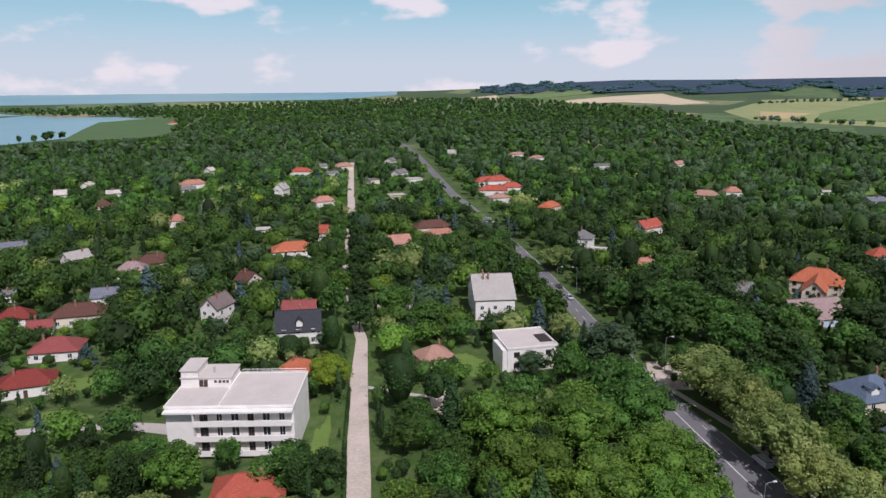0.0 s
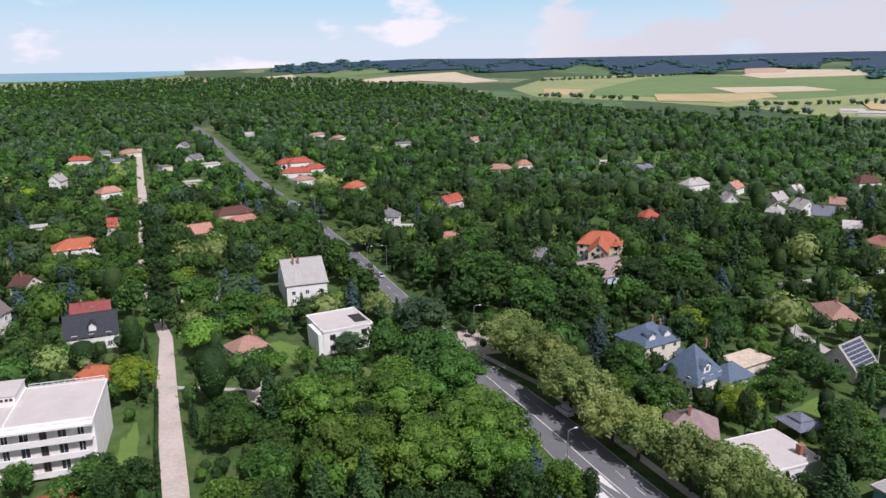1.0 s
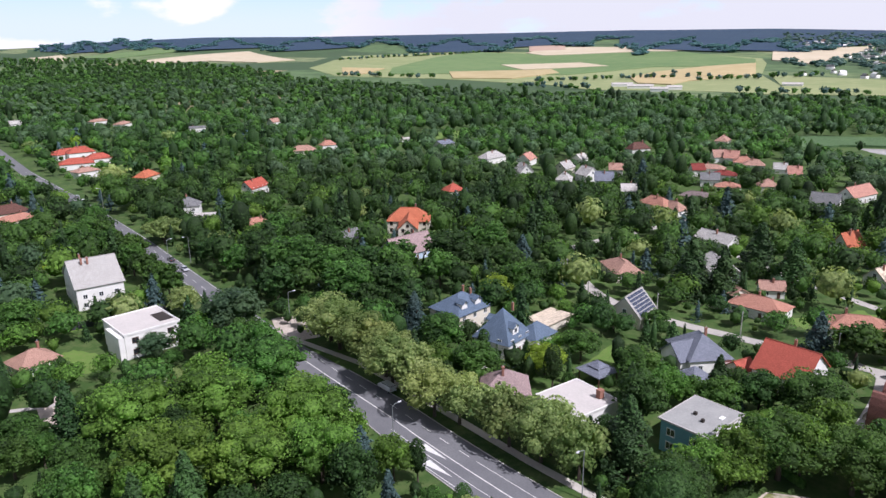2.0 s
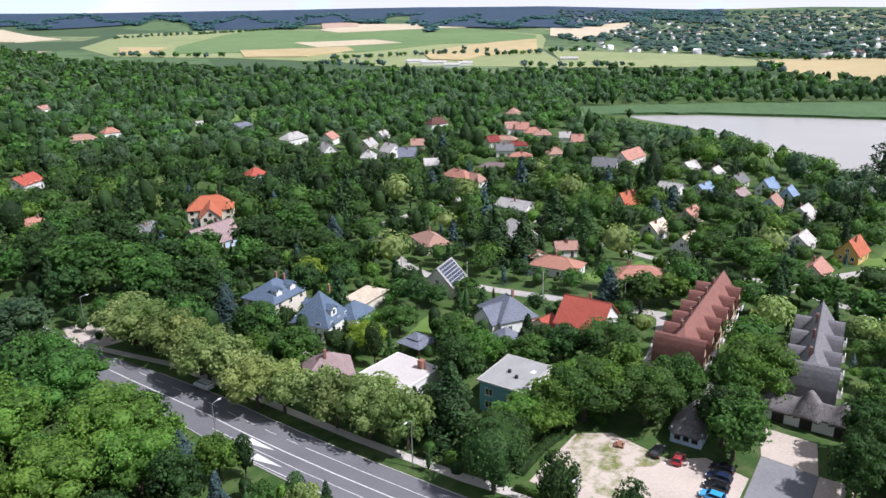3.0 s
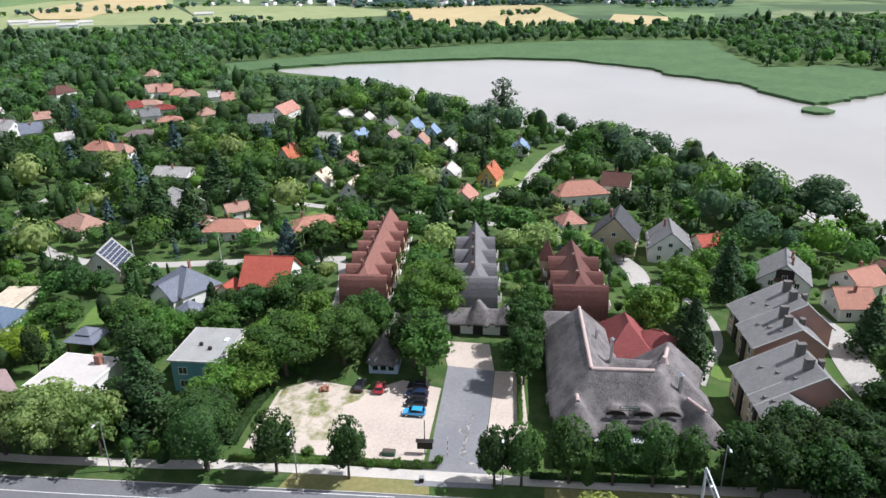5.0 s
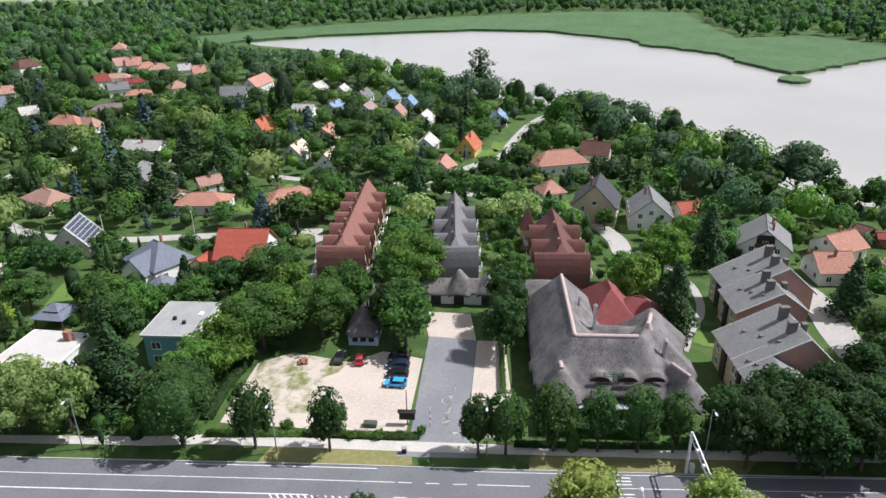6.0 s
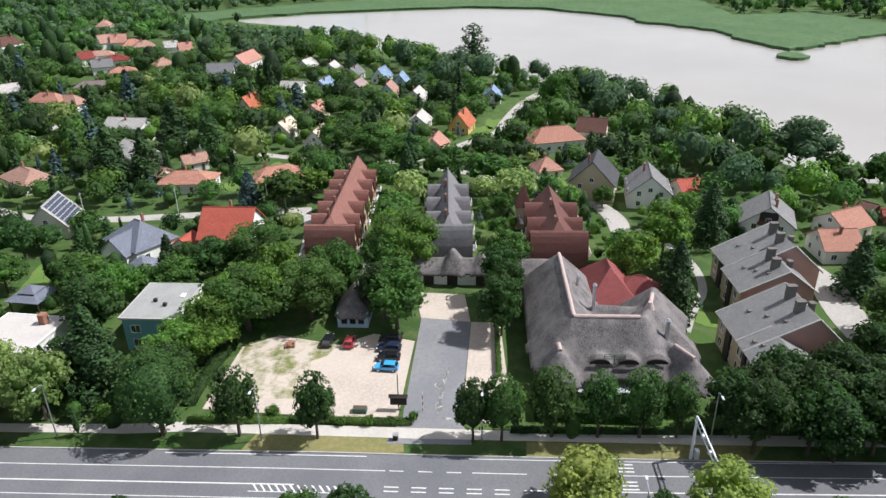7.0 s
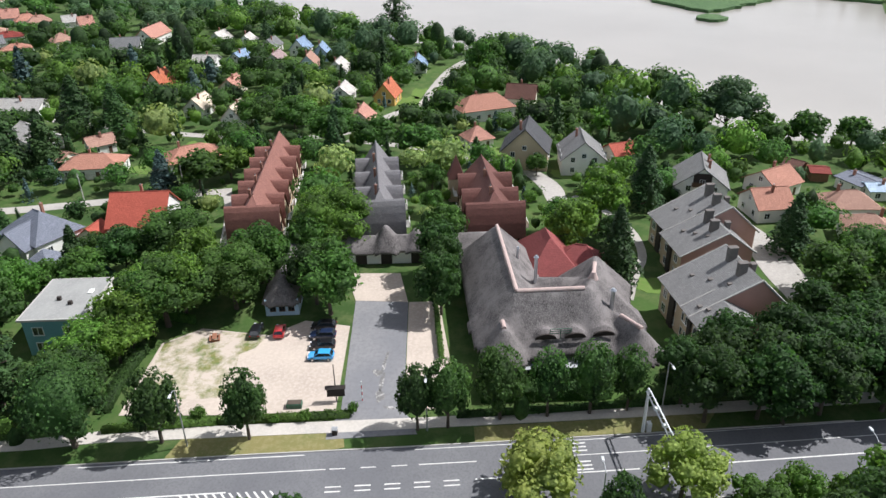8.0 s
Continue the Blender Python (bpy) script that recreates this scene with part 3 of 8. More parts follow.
marks = tagged(new("lane_markings"), "white painted lane lines, dashes and arrows", "road markings", kind="structure")


def mark(y0, y1, off, w=0.13, name="lane_line"):
    """A painted line from y0 to y1, at so many metres to the far side of the centre line."""
    bm, prev = bmesh.new(), None
    n = max(1, int(abs(y1 - y0) / 12))
    for i in range(n + 1):
        p, d = road_at(y0 + (y1 - y0) * i / n)
        s = Vector((d.y, -d.x, 0))
        pair = [bm.verts.new(p + s * (off - w / 2) + Vector((0, 0, 0.066))), bm.verts.new(p + s * (off + w / 2) + Vector((0, 0, 0.066)))]
        if prev:
            bm.faces.new((prev[0], prev[1], pair[1], pair[0]))
        prev = pair
    part(name, bm, line_paint, marks)


mark(-60, -14, 0.0, 0.2)
mark(-12, 9, 0.0, 0.2)
mark(40, 160, 0.0, 0.22)
mark(-50, 5.5, 3.1, 0.14)
mark(8.5, 16, 3.1, 0.16)
mark(28, 98, 3.1, 0.14)
mark(-60, 16.5, 5.9, 0.12)
mark(31, 60, 5.9, 0.16)
for k in range(5):
    mark(11 + k * 3.7, 13 + k * 3.7, 0.0, 0.2, "dash")
    mark(11 + k * 3.7, 13 + k * 3.7, -0.8, 0.2, "dash")
for k in range(3):
    mark(17.5 + k * 4, 19.5 + k * 4, 3.1, 0.15, "dash")
for k in range(12):
    mark(100 + k * 6, 103 + k * 6, 3.1, 0.13, "dash")
for k in range(40):
    mark(165 + k * 9, 169 + k * 9, 0.0, 0.13, "dash")
mark(164, 520, 3.1, 0.12)
mark(164, 520, -3.1, 0.12)
mark(40, 118, -2.6, 0.13)
mark(85, 105, -5.4, 0.14)
mark(33, 46, -1.4, 0.13)
for k in range(12):
    p, d = road_at(33.5 + k * 1.0)
    s = Vector((d.y, -d.x, 0))
    bm = bmesh.new()
    a, b = p - s * 1.35, p - s * 0.1 + d * 0.9
    bm.faces.new([bm.verts.new(v + Vector((0, 0, 0.066))) for v in (a, b, b + d * 0.3, a + d * 0.3)])
    part("hatch_bar", bm, line_paint, marks)
for y, off in ((106.5, -1.3), (101.5, -4.2)):
    p, d = road_at(y)
    s = Vector((d.y, -d.x, 0))
    bm = bmesh.new()
    bm.faces.new([bm.verts.new(p + s * (off + a) + d * b + Vector((0, 0, 0.068))) for a, b in ((-0.95, 2.6), (0.95, 2.6), (0.55, -4.5))])
    part("painted_island", bm, line_paint, marks)
for a, b in ((-6.2, 4.6), (-6.2, 1.2)):
    p, d = road_at(a)
    s = Vector((d.y, -d.x, 0))
    bm = bmesh.new()
    for o, l in ((b - 0.7, 2.2), (b, 2.2), (b + 0.7, 2.2)):
        bm.faces.new([bm.verts.new(p + s * (o + u) + d * v + Vector((0, 0, 0.066))) for u, v in ((-0.12, 0), (0.12, 0), (0.12, l), (-0.12, l))])
    part("lane_arrow", bm, line_paint, marks)
sheet("side_road_mouth", [(55.5, 180), (56.3, 172), (64.5, 171), (66, 177), (64, 190), (57.5, 191)], 0.062, dirt, "pale dusty mouth of a side road", "road")

street_m = ground_mat("street_concrete", [(0.4, 0.37, 0.34), (0.33, 0.31, 0.28), (0.47, 0.44, 0.4)], (0.1, 1.5), 0.95, 0.02)
LANES = [[(172, 200, 1.9, 1.9), (160, 176, 1.9, 1.9), (148.6, 151, 1.9, 1.9), (151.6, 127, 2, 2), (157, 112, 2, 2), (161, 100, 2, 2), (166, 84, 1.8, 1.8), (169, 76, 1.6, 1.6)],
         [(172, 198, 1.8, 1.8), (198, 201, 1.8, 1.8), (228, 202, 1.8, 1.8), (262, 205, 1.6, 1.6)],
         [(222, 158, 1.6, 1.6), (214, 128, 1.7, 1.7), (209, 96, 1.7, 1.7), (208, 78, 1.7, 1.7), (214, 56, 1.7, 1.7), (237, 47, 1.8, 1.8), (246, 38, 2, 2), (266, 38, 2, 2), (302, 34, 2, 2), (322, 26, 1.8, 1.8)],
         [(209, 56, 1.6, 1.6), (203, 30, 1.6, 1.6), (190, 4, 2.0, 2.0), (178, -3, 2.8, 2.8), (168, -4, 2.4, 2.4), (159, -8, 1.6, 1.6)],
         [(125, -15.6, 0.8, 0.8), (133.6, -17.5, 0.8, 0.8), (143, -21, 0.9, 0.9), (158, -19, 0.9, 0.9), (172, -8, 1.0, 1.0)],
         [(128, -48, 4.0, 3.0), (138.4, -46.5, 4.5, 3.0), (151, -46, 4.0, 3.0), (162, -42.5, 2.0, 2.0)],
         [(160, 105, 1.0, 1.0), (171, 78, 1.4, 1.4), (156, 71, 1.3, 1.3), (139, 66, 1.2, 1.2)],
         [(88, 131.2, 1.6, 1.6), (97.5, 133.8, 1.6, 1.6)], [(-22, 175, 0.9, 0.9), (-2, 167, 0.7, 0.7), (18.5, 166, 0.6, 0.6), (40, 170, 0.6, 0.6)],
         [(-100, 150, 1.6, 1.6), (-78, 154, 1.6, 1.6), (-61, 151, 2.6, 2.6)]]


def rounded(line):
    """Cuts the corners of a line of rows twice, so that it bends softly."""
    for _ in range(2):
        out = [line[0]]
        for p, q in zip(line, line[1:]):
            out += [tuple(a * 0.75 + b * 0.25 for a, b in zip(p, q)), tuple(a * 0.25 + b * 0.75 for a, b in zip(p, q))]
        line = out + [line[-1]]
    return line


LANES = [rounded(line) for line in LANES]
for n, line in enumerate(LANES):
    strip("street", line, 0.05 + 0.004 * n, street_m, "narrow pale concrete street between gardens", "street")
    EDGE_CLEAR.append((line, max(p[2] for p in line) + 0.8))
LAWNS = [(91.5, 137.5, 5, 3.2, 20), (-201, 335, 12, 8, 10), (-97, 178, 8, 5, 10), (250, 44, 8, 5, 30), (230, 55, 6, 4, 0), (158, -6, 3.5, 6, 10), (172, -66, 7, 9, 10), (176, -78, 6, 5, 0), (131, -20.5, 3, 4, 10),
         (200, 12, 8, 5, 0), (186, -9, 4, 6, 0), (262, 42, 7, 3, 0), (-5.9, 150, 4, 9, 0), (-27, 140, 2.2, 16, 5), (-92, 158, 7, 4, 0), (15, 215, 11, 1.8, 5), (8, 190, 3.5, 9, 15), (118, 118, 12, 3, 20), (200, 100, 5, 3, 0), (330, 520, 34, 16, 20), (274, 500, 22, 8, 0), (184, 105, 7, 4, 0), (128, 112, 6, 3, 20)]
for x, y, a, b, t in LAWNS:
    c, s = math.cos(radians(t)), math.sin(radians(t))
    ring = []
    for k in range(28):
        q = 2 * math.pi * k / 28
        e = max(abs(math.cos(q)), abs(math.sin(q))) ** -0.6 * (1 + 0.16 * math.sin(3 * q + x) + 0.1 * math.sin(5 * q + y) + 0.07 * math.sin(11 * q + x * 3))
        u, v = a * math.cos(q) * e * 0.92, b * math.sin(q) * e * 0.92
        ring.append((x + u * c - v * s, y + u * s + v * c))
    sheet("lawn", ring, 0.035, lawn, "sunlit mown lawn in a garden", "lawn")
sheet("playground", [(-4, 172), (1, 172.5), (3, 164), (0, 155), (-5, 147), (-7, 150), (-3, 160)], 0.045, gravel, "bare sandy yard beside the lane", "yard")

# ---- fields, reeds, the great lake, wooded hills ----
def crop(name, a, b, c):
    return ground_mat(name, [a, b, c], (0.004, 0.03), 0.95, 0.2)


CROPS = dict(green=crop("green_crop", (0.13, 0.2, 0.075), (0.1, 0.17, 0.06), (0.17, 0.22, 0.09)), tan=crop("ripe_grain", (0.42, 0.33, 0.17), (0.36, 0.29, 0.14), (0.47, 0.38, 0.22)),
             pale=crop("pale_stubble", (0.5, 0.42, 0.3), (0.44, 0.37, 0.25), (0.55, 0.47, 0.34)), pink=crop("pinkish_tilth", (0.42, 0.29, 0.22), (0.37, 0.26, 0.19), (0.47, 0.34, 0.26)),
             light=crop("light_meadow", (0.24, 0.27, 0.12), (0.2, 0.24, 0.1), (0.3, 0.31, 0.15)))
FIELDS = []


def field(kind, lift, *outline):
    words = dict(green="green field of young crops", tan="golden field of ripe grain", pale="pale stubble field on a hillside", pink="pinkish ploughed field on the hillside", light="light green meadow beyond the woods")
    FIELDS.append(outline)
    return sheet("field", list(outline), lift, CROPS[kind], words[kind], "field", step=160.0)


field("light", 0.5, (640, 1490), (770, 1275), (830, 1000), (800, 860), (890, 760), (930, 640), (1060, 700), (1290, 900), (1620, 1120), (1800, 1260), (1900, 1620), (1560, 2340), (1300, 2330), (900, 2100), (700, 1800))
field("green", 1.4, (869, 1661), (1559, 2361), (1593, 2019), (1858, 1947), (1906, 1616), (1753, 1246), (1509, 1071), (1345, 1227), (1027, 1177), (881, 1376), (758, 1468))
field("tan", 2.4, (902, 1441), (1128, 1344), (1055, 1232), (874, 1162), (791, 1249))
field("pale", 2.4, (1157, 1588), (1359, 1501), (1300, 1334), (1075, 1387))
field("pale", 2.6, (1616, 2069), (1907, 2281), (2068, 2018), (1975, 1675), (1722, 1803), (1548, 1885))
field("pink", 3.0, (1963, 2491), (2044, 2354), (1825, 2099), (1693, 2146))
field("light", 2.0, (1021, 2321), (1305, 2347), (1886, 2857), (1798, 2554), (1196, 2099), (941, 2139))
field("tan", 2.4, (765, 1738), (838, 1643), (717, 1502), (658, 1496))
field("tan", 2.2, (1053, 1020), (1208, 1101), (1429, 1147), (1602, 1137), (1270, 899), (1066, 889), (974, 848), (958, 910))
field("pink", 2.4, (2433, 1862), (2644, 1869), (2234, 1576), (2150, 1610))
field("pale", 2.0, (116, 3488), (267, 3582), (249, 2993), (132, 3151))
field("green", 2.0, (269, 3226), (836, 3586), (893, 3237), (386, 2948))
field("pale", 2.4, (431, 2687), (892, 2943), (820, 2227), (689, 2196), (603, 2432), (448, 2489))
field("tan", 1.6, (1118, 368), (1229, 432), (1331, 345), (1375, 183), (1047, 85), (893, 108), (877, 251))
field("pale", 2.2, (2565, 1751), (2412, 1456), (2655, 1417), (1641, 1002), (1736, 1186))
field("tan", 1.6, (1163, 45), (1110, -32), (935, -29), (935, 47))
field("green", 1.2, (1224, -19), (1190, -101), (950, -83), (1049, -39))
field("light", 0.8, (900, 640), (912, 624), (1000, 520), (1120, 380), (1240, 440), (1330, 560), (1290, 880), (1060, 700))
field("light", 1.0, (-1178, 3118), (-993, 3508), (-625, 3402), (-590, 2736), (-871, 2761))

reed_m = ground_mat("reeds", [(0.07, 0.128, 0.05), (0.09, 0.155, 0.06), (0.042, 0.082, 0.034)], (0.03, 0.3), 0.95, 1.2)
REEDS = [(470, 300), (532, 335), (617, 258), (715, 142), (768, 43), (774, -63), (690, -68), (580, -84), (600, -140), (540, -185), (470, -200), (500, -162), (470, -130), (441, -103), (436, -95), (444, -88), (472, -73), (505, -64), (538, -18), (565, -10), (610, 58), (611, 122), (558, 237), (518, 284)]


def ragged(outline, bits, sway, seed):
    """An outline with every side broken into bits and swayed, as a growing edge is."""
    q, out = random.Random(seed), []
    for (ax, ay), (bx, by) in zip(outline, outline[1:] + outline[:1]):
        n = max(2, min(bits, int(math.hypot(bx - ax, by - ay) / 5)))
        for k in range(n):
            s = 0 if k == 0 else sway
            out.append((ax + (bx - ax) * k / n + q.uniform(-s, s), ay + (by - ay) * k / n + q.uniform(-s, s)))
    return out


reeds = tagged(sheet("reed_bed", ragged(REEDS, 7, 2.2, 4), 1.7, reed_m, "wide green reed bed along the lake", "reeds", step=45.0), kind="structure")
sheet("reed_bed", ragged([(424, -98), (416, -101), (410, -97), (408, -90), (413, -85), (421, -86), (427, -92)], 3, 1.0, 9), 1.5, reed_m, "small reed islet in the lake", "reeds")
SPIT = [(-589, 1109), (-714, 1430), (-840, 1769), (-804, 1982), (-700, 1900), (-515, 1400), (-470, 1200), (-540, 1120)]
sheet("reed_bed", SPIT, 1.2, reed_m, "green reed spit by the great lake", "reeds", step=90.0)
BAY = [(-900, 1000), (-643, 1044), (-634, 1139), (-611, 1226), (-612, 1299), (-714, 1430), (-840, 1769), (-804, 1982), (-971, 2145), (-1159, 2180), (-1482, 2431), (-2200, 2500), (-2300, 1300)]
sheet("great_lake", BAY, 0.3, blue_water, "blue bay of the great lake", "lake", step=250.0)
sheet("great_lake", [(-3850, 2250), (-2300, 2900), (-1750, 3150), (-1200, 3560), (-560, 3760), (-260, 4250), (-300, 4860), (-900, 4790), (-1700, 4560), (-2600, 4110), (-3300, 3560), (-3900, 2900)], 1.5, blue_water, "far blue water of the great lake", "lake", step=220.0)

# aerial haze over the hills is put into this blue base colour
hazed_forest_m = ground_mat("hazed_forest", [(0.026, 0.05, 0.085), (0.034, 0.062, 0.096), (0.02, 0.039, 0.068)], (0.006, 0.05), 0.95, 3.0)


WOOD_EDGE = []


def hill_wood(az0, az1, r0, r1, seed):
    """A draped wood on the far hills, with an uneven edge."""
    rnd = random.Random(seed)
    pts = [(az0 + (az1 - az0) * k / 60, r0 * (1 + 0.14 * math.sin(k * 0.33 + seed) + 0.06 * math.sin(k * 0.9 + seed * 2) + 0.05 * (rnd.random() - 0.5))) for k in range(61)] + [(az1 + (az0 - az1) * k / 12, r1 * (1 + 0.004 * (rnd.random() - 1))) for k in range(13)]
    out = [(r * math.sin(radians(a)), r * math.cos(radians(a))) for a, r in pts]
    for p, q in zip(out[:60], out[1:61]):
        WOOD_EDGE.extend((p[0] + (q[0] - p[0]) * k / 4, p[1] + (q[1] - p[1]) * k / 4) for k in range(4))
    tagged(sheet("hill_wood", out, 4.0, hazed_forest_m, "dark wooded hills on the horizon", "hills", step=170.0))


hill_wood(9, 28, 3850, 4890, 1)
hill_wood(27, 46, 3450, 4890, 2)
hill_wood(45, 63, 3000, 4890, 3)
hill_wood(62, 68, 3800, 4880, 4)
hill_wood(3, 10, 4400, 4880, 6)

# the viaduct far behind the lake
viaduct = thing("viaduct", 0, 0, 0, "long pale concrete motorway viaduct in the distance", "viaduct")
far_concrete = plain("far_concrete", (0.55, 0.57, 0.6), 0.9)
bm = bmesh.new()
deck = [(2560, 420), (2330, 160), (2080, -60), (1800, -260), (1480, -440)]
for (ax, ay), (bx, by) in zip(deck, deck[1:]):
    d = Vector((bx - ax, by - ay, 0)).normalized()
    s_ = Vector((-d.y, d.x, 0)) * 9
    lo, hi = [], []
    for px, py in ((ax, ay), (bx, by)):
        for k in (1, -1):
            for z, bag in ((44, lo), (47.5, hi)):
                bag.append(bm.verts.new(Vector((px, py, z)) + s_ * k))
    bm.faces.new((hi[0], hi[1], hi[3], hi[2]))
    bm.faces.new((lo[0], lo[2], lo[3], lo[1]))
    bm.faces.new((lo[0], hi[0], hi[2], lo[2]))
    bm.faces.new((lo[1], lo[3], hi[3], hi[1]))
bmesh.ops.recalc_face_normals(bm, faces=bm.faces[:])
part("deck", bm, far_concrete, viaduct)
for k in range(13):
    t = k / 12 * (len(deck) - 1)
    i = min(len(deck) - 2, int(t))
    px, py = deck[i][0] + (deck[i + 1][0] - deck[i][0]) * (t - i), deck[i][1] + (deck[i + 1][1] - deck[i][1]) * (t - i)
    part("pier", rod(bmesh.new(), (px, py, terrain(px, py) - 2), (px, py, 44.5), 5.0, 4.0, 10), far_concrete, viaduct)


# ---- houses of the town ----
house(-278, 515, 20, 8, 7, 3.5, 6.5, "g", "white", "white", "small white house with whitish sheet gable roof among trees")
house(-118, 518, 80, 12, 8, 6, 10, "g", "lightgrey", "white", "tall white house with pale grey slate gable roof among trees")
house(-164, 310, 60, 11, 7, 4, 7, "g", "lightgrey", "white", "white plastered house with pale grey slate gable roof among trees")
house(-131, 291, 10, 12, 8, 3.5, 6.5, "h", "pinkgrey", "cream", "cream plastered house with pinkish slate hipped roof among trees")
house(44, 566, 10, 18, 11, 5, 8.5, "h", "red", "white", "broad white house with bright red tiled hipped roof near the road")
house(52, 534, 10, 16, 9, 4, 7, "h", "red", "white", "white house with red tiled hipped roof near the road")
house(11, 827, 10, 10, 8, 4, 7, "g", "lightgrey", "white", "white house with pale grey slate gable roof by the far road")
house(226, 684, 30, 11, 8, 4, 7, "g", "tile", "white", "white house with old clay tiled gable roof among woods")
for fx, fy, ft, fl in ((896, 885, -40, 34), (884, 833, -45, 40), (855, 767, -50, 26), (900, 778, -40, 22), (1090, 703, -60, 30)):
    house(fx, fy, ft, fl, 14, 4.5, 7.0, "g", "white", "white", "long white farm shed at the edge of the fields", category="shed", name="farm_shed", chimneys=0)
house(270, 380, 12, 18, 9, 4, 7.5, "h", "lightgrey", "white", "white plastered house with pale grey slate hipped roof among trees")
house(284, 361, 30, 12, 9, 4, 7.5, "g", "pink", "white", "white plastered house with faded pink tiled gable roof among trees")
house(256, 328, 75, 10, 8, 4, 8, "g", "lightgrey", "white", "white gabled house with pale grey slate roof among trees")
house(282, 322, 20, 11, 8, 4, 7.5, "g", "lightgrey", "cream", "cream plastered house with pale grey slate gable roof among trees")
house(260, 297, 40, 10, 8, 3.5, 7, "h", "lightgrey", "white", "white plastered house with pale grey slate hipped roof among trees")
house(316, 346, 15, 8, 7, 3, 6, "g", "white", "white", "small white house with whitish sheet gable roof among trees")
house(455, 344, 25, 13, 9, 4, 7.5, "h", "tile", "cream", "cream plastered house with old clay tiled hipped roof among trees")
house(-24, 588, 20, 13, 9, 4, 5, "f", "white", "white", "white plastered house with whitish sheet flat roof among trees", chimneys=0)
dormer_house = house(-45.2, 211.6, 9, 13.2, 9.6, 4.6, 9.6, "g", "dark", "white", "white plastered house with steep dark grey roof and one dormer")
_dm = part("dormer", shell(2.6, 1.9, 1.5, 2.4, "g"), WALLS["white"], dormer_house)
_dm.matrix_basis = pose(0.4, -2.9, 5.9, 0, 0, 90)
part("dormer_roof", slabs(roof_planes(3.0, 1.9, 1.5, 2.5, "g", 0.2)), ROOFS["dark"], _dm)
house(-48.4, 229.5, 5, 10.6, 8, 4.5, 7.5, "g", "wine", "white", "white plastered house with wine-red tiled gable roof among trees")
house(-76.1, 229.6, 72, 9.5, 6.6, 6.4, 9.6, "g", "greybrown", "white", "tall narrow white gabled house with grey-brown slate roof among trees")
house(-113.9, 198.9, 11, 13.5, 10, 3.2, 6, "h", "wine", "white", "white plastered house with wine-red tiled hipped roof among trees")
house(-108.6, 173.6, 22, 13.2, 9, 3.2, 6, "h", "darkred", "white", "white plastered house with dark red tiled hipped roof among trees")
house(-130.3, 219.4, 19, 7.0, 6, 2.8, 4.5, "g", "wine", "white", "white plastered house with wine-red tiled gable roof among trees")
house(-143.8, 228.7, 24, 11.0, 8, 3, 6, "h", "darkred", "white", "white plastered house with dark red tiled hipped roof among trees")
house(-122.5, 229.6, 16, 16.6, 9, 4, 7, "h", "brown", "cream", "cream plastered house with brown tiled hipped roof among trees")
house(-123.6, 252.4, 14, 9.9, 9, 3.5, 6, "g", "slate", "white", "white plastered house with slate-blue gable roof among trees")
house(-162.2, 257.2, 8, 7.0, 7, 3, 4, "g", "grey", "white", "white plastered house with grey slate gable roof among trees")
house(-126.3, 302.5, 24, 15.2, 9, 4, 7, "h", "brown", "cream", "cream plastered house with brown tiled hipped roof among trees")
house(-76.6, 271.1, -34, 7.0, 8, 4, 7, "g", "brown", "cream", "cream plastered house with brown tiled gable roof among trees")
house(-38.7, 182.5, -17, 10.4, 7, 3, 5, "h", "orangered", "white", "white plastered house with orange-red tiled hipped roof among trees")
house(-2.8, 190.7, 24, 9.5, 8, 3, 5.5, "h", "tile", "cream", "cream plastered house with old clay tiled hipped roof among trees")
house(-16.6, 244.4, 6, 14.2, 9, 3.5, 6.5, "h", "grey", "cream", "cream plastered house with grey slate hipped roof among trees")
house(-68.9, 321.6, 15, 19.8, 11, 4.8, 8, "h", "orangered", "white", "white plastered house with vivid orange-red tiled hipped roof among trees")
house(-63.0, 362.7, -2, 7.0, 7, 4.5, 8, "g", "red", "white", "white plastered house with red tiled gable roof among trees")
house(-126.8, 639.6, -4, 18.8, 9, 5, 8, "h", "red", "white", "white plastered house with red tiled hipped roof among trees")
house(-21.3, 335.6, 20, 10.0, 9, 4.5, 8, "g", "pink", "white", "white plastered house with faded pink tiled gable roof among trees")
house(-5.9, 378.9, 18, 19.5, 9, 4, 7, "h", "brown", "cream", "cream plastered house with brown tiled hipped roof among trees")
house(-1.7, 364.8, 26, 17.8, 9, 3, 5, "h", "orange", "cream", "cream plastered house with orange tiled hipped roof among trees")
house(-116.5, 693.0, 27, 7.4, 8, 4, 6, "g", "grey", "white", "white plastered house with grey slate gable roof among trees")
house(-96.0, 690.6, 36, 17.9, 9, 4, 7, "h", "tile", "cream", "cream plastered house with old clay tiled hipped roof among trees")
house(-99.1, 637.0, 33, 10.5, 8, 3.5, 5, "g", "grey", "white", "white plastered house with grey slate gable roof among trees")
house(-199.0, 566.0, 31, 20.0, 10, 4, 7, "h", "orange", "white", "white plastered house with orange tiled hipped roof among trees")
house(-194.0, 541.0, 24, 9.9, 8, 3, 5, "g", "grey", "white", "white plastered house with grey slate gable roof among trees")
house(-79.4, 471.3, 35, 14.4, 8, 4, 7, "h", "pink", "white", "white plastered house with faded pink tiled hipped roof among trees")
house(-56.2, 572.4, 37, 8.4, 8, 5.5, 8, "f", "grey", "cream", "cream plastered house with grey slate flat roof among trees", chimneys=0)
house(-53.4, 737.6, 72, 12.5, 8, 4, 7, "g", "grey", "white", "white plastered house with grey slate gable roof among trees")
house(-37.8, 630.1, 58, 14.3, 8, 4, 7, "g", "grey", "white", "white plastered house with grey slate gable roof among trees")
